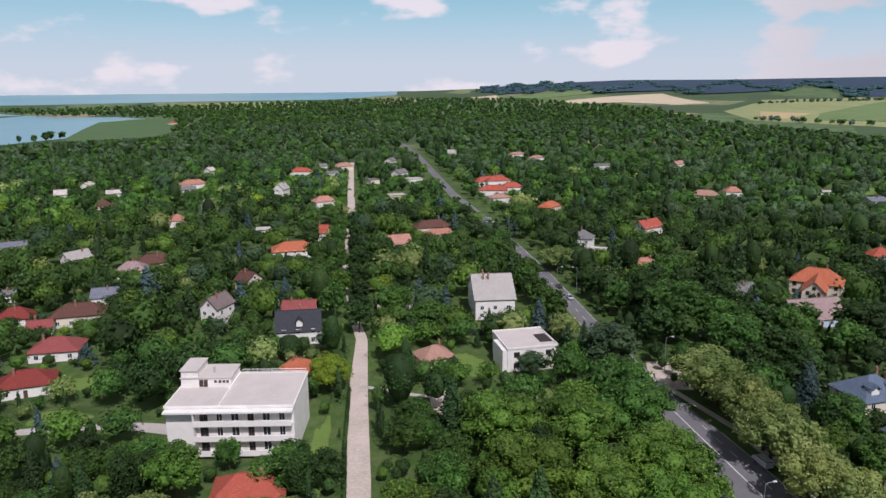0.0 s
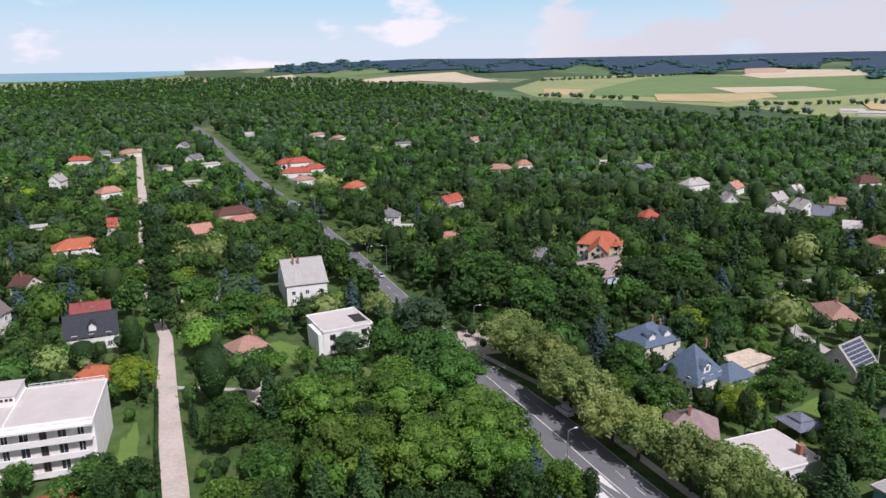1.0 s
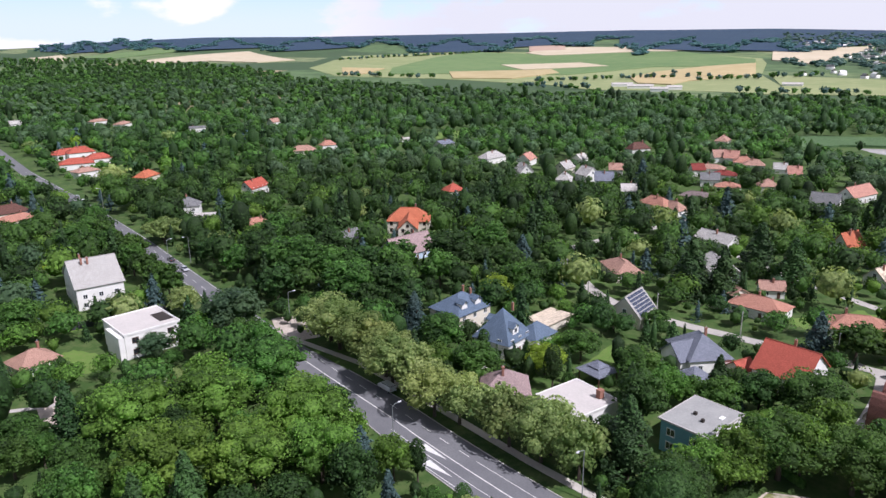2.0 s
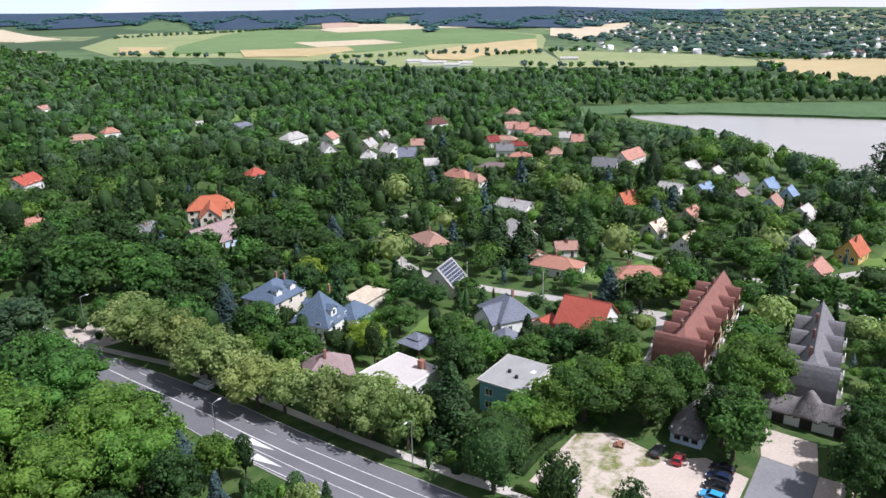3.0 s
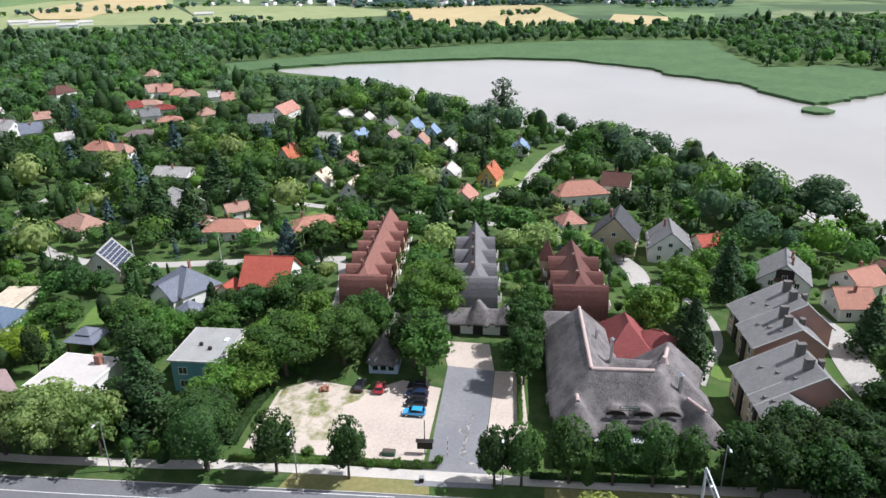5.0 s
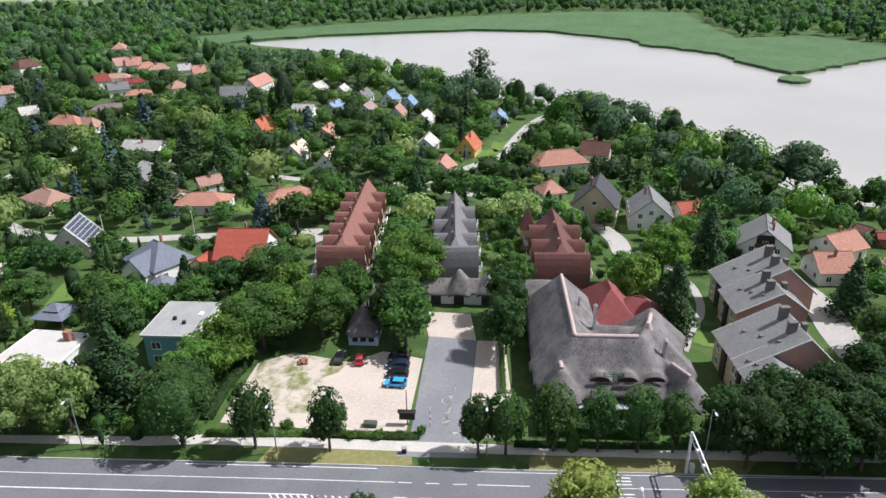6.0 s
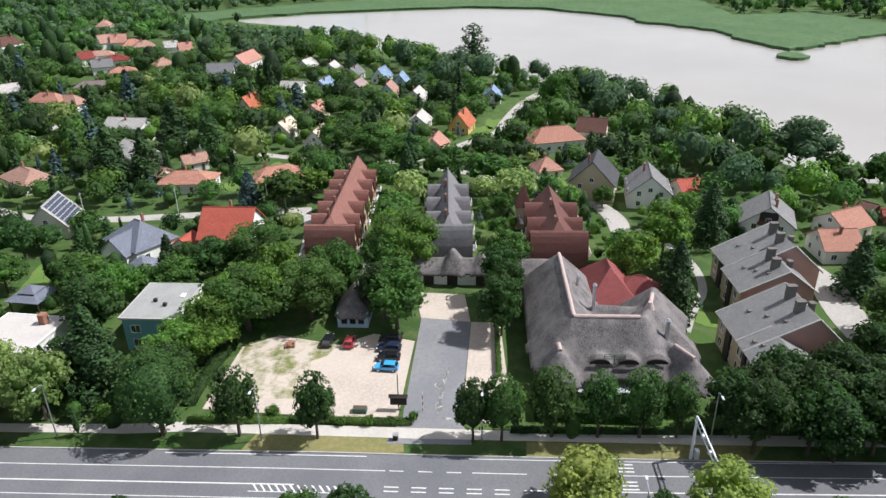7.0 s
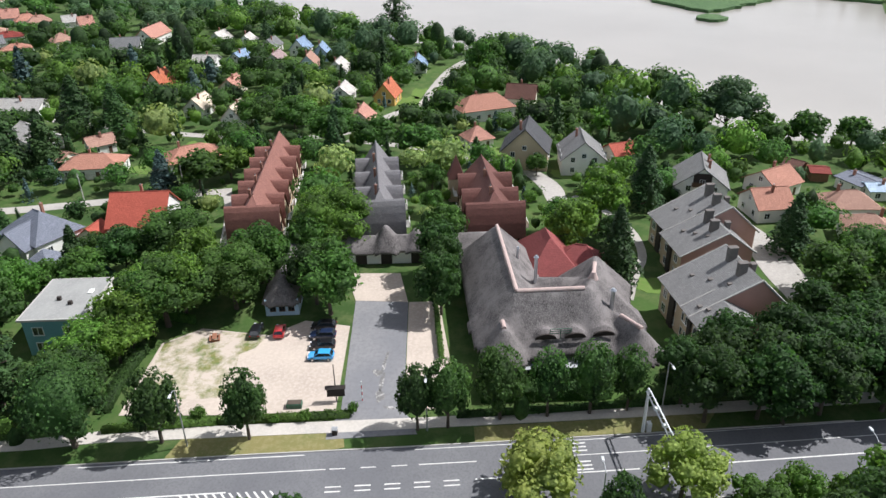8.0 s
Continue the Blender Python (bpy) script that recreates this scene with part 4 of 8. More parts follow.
house(-33.0, 502.8, 18, 11.1, 8, 3, 4, "f", "white", "cream", "cream plastered house with whitish sheet flat roof among trees", chimneys=0)
house(-211.0, 342.3, 26, 11.8, 10, 3, 4.5, "g", "slate", "white", "white plastered house with slate-blue gable roof among trees")
house(-152.6, 403.9, 20, 9.3, 8, 4, 7, "h", "orange", "white", "white plastered house with orange tiled hipped roof among trees")
house(-97.3, 379.1, 11, 7.0, 8, 3, 4, "f", "white", "white", "white plastered house with whitish sheet flat roof among trees", chimneys=0)
house(-243.1, 522.9, 23, 9.7, 8, 3, 5, "g", "white", "white", "white plastered house with whitish sheet gable roof among trees")
house(-224.1, 466.9, 28, 9.2, 8, 3, 6, "h", "brown", "cream", "cream plastered house with brown tiled hipped roof among trees")
house(-611.5, 1642.0, 57, 19.5, 10, 4, 7, "h", "red", "white", "white plastered house with red tiled hipped roof among trees")
house(-214.9, 658.3, 65, 7.4, 8, 4, 7, "g", "white", "white", "white plastered house with whitish sheet gable roof among trees")
house(-286.0, 570.4, -82, 12.5, 8, 3, 5, "g", "white", "white", "white plastered house with whitish sheet gable roof among trees")
house(35.1, 572.4, 30, 20.0, 11, 4, 7, "h", "red", "white", "white plastered house with red tiled hipped roof among trees")
house(37.3, 519.0, -3, 20.0, 11, 4, 7, "h", "red", "white", "white plastered house with red tiled hipped roof among trees")
house(38.6, 481.5, 26, 14.2, 9, 4, 6, "h", "tile", "white", "white plastered house with old clay tiled hipped roof among trees")
house(108.4, 370.7, 37, 14.7, 9, 4.5, 8, "g", "red", "white", "white plastered house with red tiled gable roof among trees")
house(182.8, 492.0, -24, 17.2, 9, 3, 6, "h", "tile", "cream", "cream plastered house with old clay tiled hipped roof among trees")
house(205.7, 501.0, -3, 11.3, 8, 4, 7, "h", "orange", "white", "white plastered house with orange tiled hipped roof among trees")
house(274.4, 506.3, -3, 8.5, 8, 2.5, 3, "g", "white", "white", "white plastered house with whitish sheet gable roof among trees")
house(282.7, 461.4, 10, 12.5, 12, 3, 5, "g", "slate", "white", "white plastered house with slate-blue gable roof among trees")
house(191.7, 303.9, -2, 9.3, 8, 4, 7, "h", "red", "white", "white plastered house with red tiled hipped roof among trees")
house(67.0, 441.7, 46, 14.2, 8, 4, 7, "h", "orangered", "cream", "cream plastered house with orange-red tiled hipped roof among trees")
house(108.2, 249.5, 20, 11.7, 9, 4, 6.5, "g", "grey", "white", "white plastered house with grey slate gable roof among trees")
house(83.2, 804.3, 37, 18.8, 9, 4, 6, "h", "tile", "white", "white plastered house with old clay tiled hipped roof among trees")
house(152.1, 680.7, -4, 14.1, 9, 4, 5, "g", "grey", "white", "white plastered house with grey slate gable roof among trees")
house(100.1, 761.1, 53, 18.8, 9, 4, 6, "h", "tile", "white", "white plastered house with old clay tiled hipped roof among trees")
house(170.6, 164.3, 66, 15.0, 9, 3, 5.5, "h", "tile", "cream", "cream plastered house with old clay tiled hipped roof among trees")
house(177.6, 116.5, -77, 14.9, 9, 3.2, 5.5, "h", "orange", "white", "white plastered house with orange tiled hipped roof among trees")
house(181.6, 129.4, 85, 7.0, 6, 2.8, 4.5, "g", "tile", "cream", "cream plastered house with old clay tiled gable roof among trees")
house(197.4, 146.1, 57, 16.0, 9, 3.5, 6, "g", "lightgrey", "white", "white plastered house with pale grey gable roof among trees")
house(225.5, 168.6, -87, 14.1, 9, 3.5, 6, "g", "lightgrey", "white", "white plastered house with pale grey gable roof among trees")
house(193.8, 124.2, -42, 7.0, 5, 3, 5, "g", "tile", "white", "white plastered house with old clay tiled gable roof among trees")
house(186.2, 93.3, -50, 14.5, 9, 3, 5.5, "h", "orange", "white", "white plastered house with orange tiled hipped roof among trees")
house(258.5, 137.4, -4, 9.2, 7.2, 3.2, 8.0, "g", "orangered", "white", "white plastered house with orange-red tiled gable roof among trees")
house(258.8, 110.0, 1, 9.2, 7.2, 3.0, 6.0, "g", "pink", "cream", "cream plastered house with faded pink tiled gable roof among trees")
house(232.6, 111.2, -2, 9.2, 7.2, 3.0, 6.2, "g", "cream", "white", "white plastered house with cream sheet gable roof among trees")
house(221.7, 94.3, 1, 9.2, 7.2, 3.2, 7.0, "g", "cream", "white", "white plastered house with cream sheet gable roof among trees")
house(316.9, 181.3, -69, 11.7, 9, 4, 8, "g", "grey", "white", "white plastered house with grey slate gable roof among trees")
house(345.4, 183.0, 1, 20.0, 9, 4, 8, "g", "pink", "white", "white plastered house with faded pink tiled gable roof among trees")
house(297.6, 137.1, -87, 11.2, 8, 3, 5, "g", "lightgrey", "white", "white plastered house with pale grey gable roof among trees")
house(301.6, 123.2, -6, 9.2, 7.2, 3.0, 6.0, "g", "blue", "white", "white plastered house with blue sheet gable roof among trees")
house(343.2, 148.4, -7, 9.2, 7.2, 3.0, 6.2, "g", "white", "white", "white plastered house with whitish sheet gable roof among trees")
house(337.9, 133.2, 5, 9.2, 7.2, 3.0, 6.0, "g", "white", "white", "white plastered house with whitish gable roof among trees")
house(329.0, 118.8, -3, 9.2, 7.2, 3.0, 6.0, "g", "grey", "white", "white plastered house with grey slate gable roof among trees")
house(324.3, 103.7, -4, 9.2, 7.2, 3.0, 7.0, "g", "blue", "white", "white plastered house with blue sheet gable roof among trees")
house(313.5, 91.5, 7, 9.2, 7.2, 3.0, 7.0, "g", "blue", "lightblue", "pale blue house with blue sheet gable roof among trees")
house(299.9, 107.1, -0, 9.2, 8.0, 3.0, 6.2, "g", "pinkgrey", "white", "white plastered house with pinkish grey gable roof among trees")
house(294.1, 91.4, 5, 9.2, 8.0, 3.0, 7.0, "g", "tile", "lightblue", "pale blue house with old clay tiled gable roof among trees")
house(252.3, 223.3, -88, 14.5, 8, 4, 7, "h", "orange", "white", "white plastered house with orange tiled hipped roof among trees")
house(254.1, 214.8, 88, 11.2, 7, 3, 6, "h", "tile", "white", "white plastered house with old clay tiled hipped roof among trees")
house(284.2, 226.3, -68, 15.6, 8, 3, 5, "h", "greybrown", "cream", "cream plastered house with grey-brown slate hipped roof among trees")
house(340.3, 273.0, -31, 7.0, 8, 4, 7, "g", "darkred", "white", "white plastered house with dark red tiled gable roof among trees")
house(350.1, 270.5, -62, 14.2, 8, 4, 6, "h", "tile", "white", "white plastered house with old clay tiled hipped roof among trees")
house(339.1, 253.1, -59, 12.5, 8, 4, 6, "h", "darkred", "white", "white plastered house with dark red tiled hipped roof among trees")
house(316.0, 233.3, -60, 12.3, 8, 3, 5, "h", "orange", "white", "white plastered house with orange tiled hipped roof among trees")
house(389.7, 296.5, -31, 8.5, 8, 4, 8, "g", "tile", "white", "white plastered house with old clay tiled gable roof among trees")
house(392.5, 289.1, -57, 8.4, 8, 4, 8, "g", "pink", "white", "white plastered house with faded pink tiled gable roof among trees")
house(389.3, 277.7, -49, 11.7, 8, 3, 6, "h", "orange", "white", "white plastered house with orange tiled hipped roof among trees")
house(385.4, 267.7, -50, 11.8, 8, 3, 6, "h", "tile", "white", "white plastered house with old clay tiled hipped roof among trees")
house(322.1, 249.5, -50, 9.4, 9, 4, 7, "g", "grey", "white", "white plastered house with grey slate gable roof among trees")
house(385.7, 250.4, -52, 7.0, 7, 3, 6, "g", "lightgrey", "white", "white plastered house with pale grey gable roof among trees")
house(376.8, 235.8, -48, 7.0, 7, 3, 7, "g", "pink", "white", "white plastered house with faded pink tiled gable roof among trees")
house(303.4, 301.1, -43, 7.6, 9, 4, 7, "g", "tile", "white", "white plastered house with old clay tiled gable roof among trees")
house(274.4, 280.8, -42, 9.4, 9, 4, 8, "g", "slate", "white", "white plastered house with slate-blue gable roof among trees")
house(278.2, 297.9, 89, 8.9, 10, 4, 8, "g", "lightgrey", "white", "white plastered house with pale grey gable roof among trees")
house(263.8, 252.4, -40, 7.0, 8, 4, 7, "g", "white", "white", "white plastered house with whitish sheet gable roof among trees")
house(331.0, 220.8, -36, 9.1, 8, 4, 7, "h", "tile", "white", "white plastered house with old clay tiled hipped roof among trees")
house(374.9, 352.2, -7, 15.4, 8, 4, 8, "h", "brown", "white", "white plastered house with brown tiled hipped roof among trees")
house(288.7, 78.0, -0, 9.2, 7.2, 3.0, 6.0, "g", "white", "white", "white plastered house with whitish gable roof among trees")
house(250.9, 67.2, 2, 9.2, 7.2, 3.0, 6.0, "g", "white", "white", "white plastered house with whitish gable roof among trees")
house(250.0, 51.3, -5, 9.2, 7.2, 3.2, 7.5, "g", "orangered", "yellow", "yellow plastered house with orange-red tiled gable roof among trees")
house(222.6, 54.5, 2, 9.2, 7.2, 3.0, 6.2, "g", "pink", "cream", "cream plastered house with faded pink tiled gable roof among trees")
house(295.5, 47.4, 5, 9.2, 7.2, 3.0, 6.0, "g", "blue", "white", "white plastered house with blue sheet gable roof among trees")
house(234.6, 17.4, -63, 17.9, 9, 4, 7.5, "h", "orange", "white", "white plastered house with orange tiled hipped roof among trees")
house(247.8, 5.5, 83, 9.3, 9, 4, 7.5, "g", "brown", "cream", "cream plastered house with brown tiled gable roof among trees")
house(207.1, 17.6, -60, 7.2, 6.6, 3, 5.8, "h", "pink", "white", "white plastered house with faded pink tiled hipped roof among trees")
house(179.0, -55.4, -54, 9.1, 9, 3.2, 6, "g", "orange", "white", "white plastered house with orange tiled gable roof among trees")
house(165.1, -50.0, -77, 8.0, 9, 3.5, 6.5, "g", "orange", "white", "white plastered house with orange tiled gable roof among trees")
house(166.1, -67.7, -86, 10.5, 8, 3.5, 6, "h", "tile", "white", "white plastered house with old clay tiled hipped roof among trees")
house(153.4, -66.8, 79, 9.5, 8, 3.5, 6, "h", "tile", "white", "white plastered house with old clay tiled hipped roof among trees")
house(191.9, -64.4, 49, 4.4, 5, 2.5, 3.5, "g", "brown", "wood", "wooden shed with brown tiled gable roof among trees", "shed", False, 0, "shed")
house(188.4, -69.1, 84, 4.0, 5, 2.4, 3, "g", "darkred", "wood", "wooden shed with dark red tiled gable roof among trees", "shed", False, 0, "shed")
house(181.6, -76.5, 28, 7.0, 8, 2.8, 3.5, "g", "slate", "white", "white plastered house with slate-blue gable roof among trees")
house(197.8, -21.7, -66, 7.0, 7, 3, 5, "g", "red", "cream", "cream plastered house with red tiled gable roof among trees")
house(177.6, -79.3, -86, 7.0, 6, 2.6, 3.5, "g", "lightblue", "white", "white plastered house with pale blue sheet gable roof among trees")
house(86.5, 296.9, -2, 10.1, 7, 3, 5, "h", "orange", "cream", "cream plastered house with orange tiled hipped roof among trees")


# ---- buildings with a shape of their own ----
def ridge_house(a, b, D, eave, ridge, style, roof, wall, label, **more):
    """A house by the two ends of its ridge line (or of its length, for other roofs)."""
    L, turn = math.hypot(b[0] - a[0], b[1] - a[1]), math.degrees(math.atan2(b[1] - a[1], b[0] - a[0]))
    return house((a[0] + b[0]) / 2, (a[1] + b[1]) / 2, turn, L, D, eave, ridge, style, roof, wall, label, **more)


def flat_roof(parent, x0, y0, x1, y1, z, m, rim=0.35, edge=None):
    part("roof", box(bmesh.new(), x0 + 0.15, y0 + 0.15, z - 0.2, x1 - 0.15, y1 - 0.15, z + 0.06), m, parent)
    bm = bmesh.new()
    for q in ((x0 - 0.08, y0 - 0.08, x1 + 0.08, y0 + 0.15), (x0 - 0.08, y1 - 0.15, x1 + 0.08, y1 + 0.08), (x0 - 0.08, y0 + 0.15, x0 + 0.15, y1 - 0.15), (x1 - 0.15, y0 + 0.15, x1 + 0.08, y1 - 0.15)):
        box(bm, q[0], q[1], z - 0.25, q[2], q[3], z + rim)
    part("parapet", bm, edge or WALLS["white"], parent)


felt_white = ground_mat("white_roof_felt", [(0.5, 0.46, 0.43), (0.44, 0.41, 0.38), (0.55, 0.51, 0.48)], (0.25, 2.0), 0.9, 0.01)
felt_grey = ground_mat("grey_roof_felt", [(0.3, 0.3, 0.285), (0.255, 0.255, 0.245), (0.345, 0.34, 0.325)], (0.3, 2.0), 0.9, 0.01)


def bent_roof(profile, y0, y1, thick=0.18):
    """One roof shell bent along a profile of (x, z), from y0 to y1, with UVs in metres."""
    bm = bmesh.new()
    uvl = bm.loops.layers.uv.new("UVMap")
    run, rows, way = 0.0, [], {}
    for k, (x, z) in enumerate(profile):
        if k:
            run += math.hypot(x - profile[k - 1][0], z - profile[k - 1][1])
        ring = [bm.verts.new((x, yy, z - d)) for yy, d in ((y0, 0), (y1, 0), (y1, thick), (y0, thick))]
        for v in ring:
            way[v] = (v.co.y, run)
        rows.append(ring)
    for p, q in zip(rows, rows[1:]):
        for i in range(4):
            j = (i + 1) % 4
            bm.faces.new((p[i], p[j], q[j], q[i]))
    bm.faces.new(rows[0])
    bm.faces.new(rows[-1])
    bmesh.ops.recalc_face_normals(bm, faces=bm.faces[:])
    for f in bm.faces:
        for lp in f.loops:
            lp[uvl].uv = way[lp.vert]
    return bm


def terrace(x, y, turn, L, D, n, ridge, mat_key, wall, label, spire=False):
    """A row of town houses: one steep main roof, crossed by a lower gable for each house."""
    ob = thing("terrace", x, y, turn, label, "row houses")
    part("wall", box(bmesh.new(), 1.9, -D / 2 + 0.6, -0.3, L, D / 2 - 0.6, 4.6), WALLS[wall], ob)
    m = ROOFS[mat_key]
    k = (ridge - 4.2) / (D / 2)
    pitch = L / n
    wide = pitch * 0.8
    e0, cut = wide * 0.34, 1.4
    hw, apex = cut / k, wide * 0.34 + 2.4
    polys = [((e0, s * D / 2, 4.2), (L, s * D / 2, 4.2), (L, 0, ridge), (apex, 0, ridge), (e0, s * hw, ridge - cut)) for s in (-1, 1)]
    part("main_roof", slabs(polys + [((e0, -hw, ridge - cut), (e0, hw, ridge - cut), (apex, 0, ridge))], 0.2), m, ob)
    ridge_cap(ob, (apex, 0, ridge), (L, 0, ridge), m, 0.16)
    for i in range(n):
        u = wide / 2 + i * pitch
        top = ridge - (2.0 if i else 1.4)
        out = D / 2 + 0.7
        low = 4.0 if i else 1.6
        for s in (-1, 1):
            in_ = 0.4 if i else 0.0
            e = u - wide * 0.16
            front = [(u - wide / 2 + (e - u + wide / 2) * k_ / 5, low + (top - low) * math.sin(k_ / 5 * math.pi / 2) ** 0.75) for k_ in range(6)]
            back = [(e, top), (e + (u + wide / 2 - e) * 0.45, low + (top - low) * 0.72), (u + wide / 2, low)]
            part("cross_gable", bent_roof(front + back[1:], s * in_, s * out), m, ob)
            bm = bmesh.new()
            vs = [bm.verts.new((u + a, s * (out - 0.35), z)) for a, z in ((-wide / 2 + 0.25, -0.3), (wide / 2 - 0.25, -0.3), (wide / 2 - 0.25, low + 0.2), (-wide * 0.16 + 0.02, top - 0.3), (-wide * 0.16 - 0.02, top - 0.3), (-wide / 2 + 0.25, low + 0.2))]
            f = bm.faces.new(vs)
            r = bmesh.ops.extrude_face_region(bm, geom=[f])
            for v in r["geom"]:
                if isinstance(v, bmesh.types.BMVert):
                    v.co.y -= s * 0.4
            bmesh.ops.recalc_face_normals(bm, faces=bm.faces[:])
            part("gable_wall", bm, WALLS[wall], ob)
            for zz in (1.5, 4.4):
                window(ob, side(u, s * (out - 0.35), zz, "front" if s < 0 else "back"), 1.8, 1.5, True)
            bm = box(bmesh.new(), u - 1.7, min(s * out, s * (out + 0.9)), 2.9, u + 1.7, max(s * out, s * (out + 0.9)), 3.05)
            box(bm, u - 1.7, min(s * (out + 0.8), s * (out + 0.9)), 3.05, u + 1.7, max(s * (out + 0.8), s * (out + 0.9)), 3.95)
            part("balcony", bm, WALLS["white"], ob)
    for i in range(max(2, n - 1)):
        chimney(ob, 5 + i * (L - 7) / max(1, n - 1), 0.7, ridge - 1.6, ridge + 0.8, 0.5)
    if spire:
        bm = bmesh.new()
        bmesh.ops.create_cone(bm, cap_ends=True, segments=4, radius1=2.8, radius2=0.05, depth=5.5, matrix=Matrix.Translation((L - 1.5, D / 2 + 0.6, 8.4)) @ Matrix.Rotation(radians(45), 4, "Z"))
        part("turret_roof", bm, m, ob)
        part("turret", box(bmesh.new(), L - 3.3, D / 2 - 1.2, -0.3, L + 0.3, D / 2 + 2.4, 5.7), WALLS[wall], ob)
    c, s = math.cos(radians(turn)), math.sin(radians(turn))
    for q in range(0, int(L) + 1, 8):
        HOUSES.append((x + c * q, y + s * q, D / 2 + 1.5))
    return ob


ROOFS["terr_red"] = roofing("red_brown_shingles", (0.265, 0.12, 0.095), 0.3, 0.4, 0.65)
ROOFS["terr_grey"] = roofing("dark_grey_shingles", (0.2, 0.19, 0.195), 0.3, 0.4, 0.65)
ROOFS["terr_brown"] = roofing("brown_shingles", (0.155, 0.066, 0.054), 0.3, 0.4, 0.65)
terrace(137.5, 58.6, 10.5, 46, 9.8, 6, 11.0, "terr_red", "beige", "row of beige town houses under steep red-brown shingle roofs")
terrace(142.6, 33.0, 12.5, 36, 9.0, 4, 10.8, "terr_grey", "white", "row of white town houses under steep dark grey shingle roofs")
terrace(144.4, 9.3, 10.5, 27, 11.0, 3, 10.4, "terr_brown", "beige", "town houses with dark brown shingle roofs and a small turret", spire=True)

# -- the thatched inn --
thatch, _nt, _b = node_mat("weathered_thatch")
_p = place_vec(_nt)
_mp = _nt.nodes.new("ShaderNodeMapping")
_mp.inputs["Scale"].default_value = (5.0, 5.0, 0.7)
_nt.links.new(_p, _mp.inputs["Vector"])
_c = mix_rgb(_nt, remap(_nt, noise_node(_nt, 0.22, 6, _p, 0.7), 0.4, 0.62), (0.19, 0.172, 0.167), (0.07, 0.064, 0.063))
_s = noise_node(_nt, 1.0, 6, _mp.outputs[0], 0.7)
_c = mix_rgb(_nt, remap(_nt, _s, 0.42, 0.72, 0, 0.75), _c, (0.27, 0.247, 0.238))
_nt.links.new(_c, _b.inputs["Base Color"])
_b.inputs["Roughness"].default_value = 0.98
_b.inputs["Specular IOR Level"].default_value = 0.1
bump(_nt, _b, _s, 0.8, 0.12)
ridge_clay = plain("pinkish_ridge_mortar", (0.44, 0.33, 0.3), 0.9)


def thatch_mesh(ridges, bumps, eave, x0, x1, y0, y1, step=0.42, thick=0.45, wave=0.05):
    """A rounded roof over ridge lines (ax, ay, bx, by, height, slope), cut at its eave, with eyebrow dormers (x, y, half width, height)."""
    xs, ys = np.arange(x0, x1 + step, step), np.arange(y0, y1 + step, step)
    X, Y = np.meshgrid(xs, ys, indexing="ij")
    acc = np.zeros_like(X)
    for ax, ay, bx, by, zr, k in ridges:
        dx, dy = bx - ax, by - ay
        length = math.hypot(dx, dy)
        along = ((X - ax) * dx + (Y - ay) * dy) / length
        beyond = np.maximum(0, np.maximum(-along, along - length))
        across = np.abs((X - ax) * dy - (Y - ay) * dx) / length
        d = np.maximum(np.maximum(across, beyond), 0.93 * np.hypot(across, beyond))
        d = np.sqrt(d * d + 0.12) - 0.35
        acc += np.exp(5.0 * (zr - k * d))
    Z = np.log(acc + 1e-9) / 5.0
    Z += wave * np.sin(X * 0.9 + Y * 0.4) * np.sin(Y * 0.7 - X * 0.3)
    for bx, by, hw, top in bumps:
        lift = top - 0.95 * ((Y - by) / hw) ** 2 - 0.02 * (X - bx)
        Z = np.where((X > bx) & (X < bx + 4.5) & (np.abs(Y - by) < hw * 1.15), np.maximum(Z, lift), Z)
    ok = Z > eave
    idx = -np.ones(X.shape, int)
    cells = []
    for i in range(len(xs) - 1):
        for j in range(len(ys) - 1):
            if ok[i:i + 2, j:j + 2].sum() >= 3:
                cells.append((i, j))
    used = sorted({(i + a, j + b) for i, j in cells for a in (0, 1) for b in (0, 1)})
    for n, (i, j) in enumerate(used):
        idx[i, j] = n
    bm = bmesh.new()
    vs = [bm.verts.new((X[i, j], Y[i, j], max(Z[i, j], eave))) for i, j in used]
    for i, j in cells:
        bm.faces.new((vs[idx[i, j]], vs[idx[i + 1, j]], vs[idx[i + 1, j + 1]], vs[idx[i, j + 1]]))
    r = bmesh.ops.extrude_face_region(bm, geom=bm.faces[:])
    for v in r["geom"]:
        if isinstance(v, bmesh.types.BMVert):
            v.co.z -= thick
    bmesh.ops.recalc_face_normals(bm, faces=bm.faces[:])
    for f in bm.faces:
        f.smooth = True
    return bm


inn = thing("inn", 106.9, 4.7, 10, "large thatched inn with eyebrow dormers and pinkish ridge caps", "inn")
RIDGES = [(0, 0, 23.4, 0, 11.5, 1.08), (0, 0, 0, -11.1, 11.5, 1.12), (0, -11.1, 4, -13, 11.4, 1.05), (4, -13, 12, -15.5, 10.5, 1.05), (9.5, -3.5, 8.5, -13.5, 8.4, 0.9), (-0.5, 2.6, -5.8, 2.6, 8.4, 1.3), (-2.0, -15.0, -7.0, -17.8, 8.3, 1.3), (2, -13, 2, -16, 9.0, 1.0)]
dormers = [(-5.4, -3.7, 1.7, 7.7), (-5.4, -8.2, 1.7, 7.7), (-5.3, -12.6, 1.8, 7.75)]
part("thatched_roof", thatch_mesh(RIDGES, dormers, 4.0, -11, 31, -25, 9), thatch, inn)
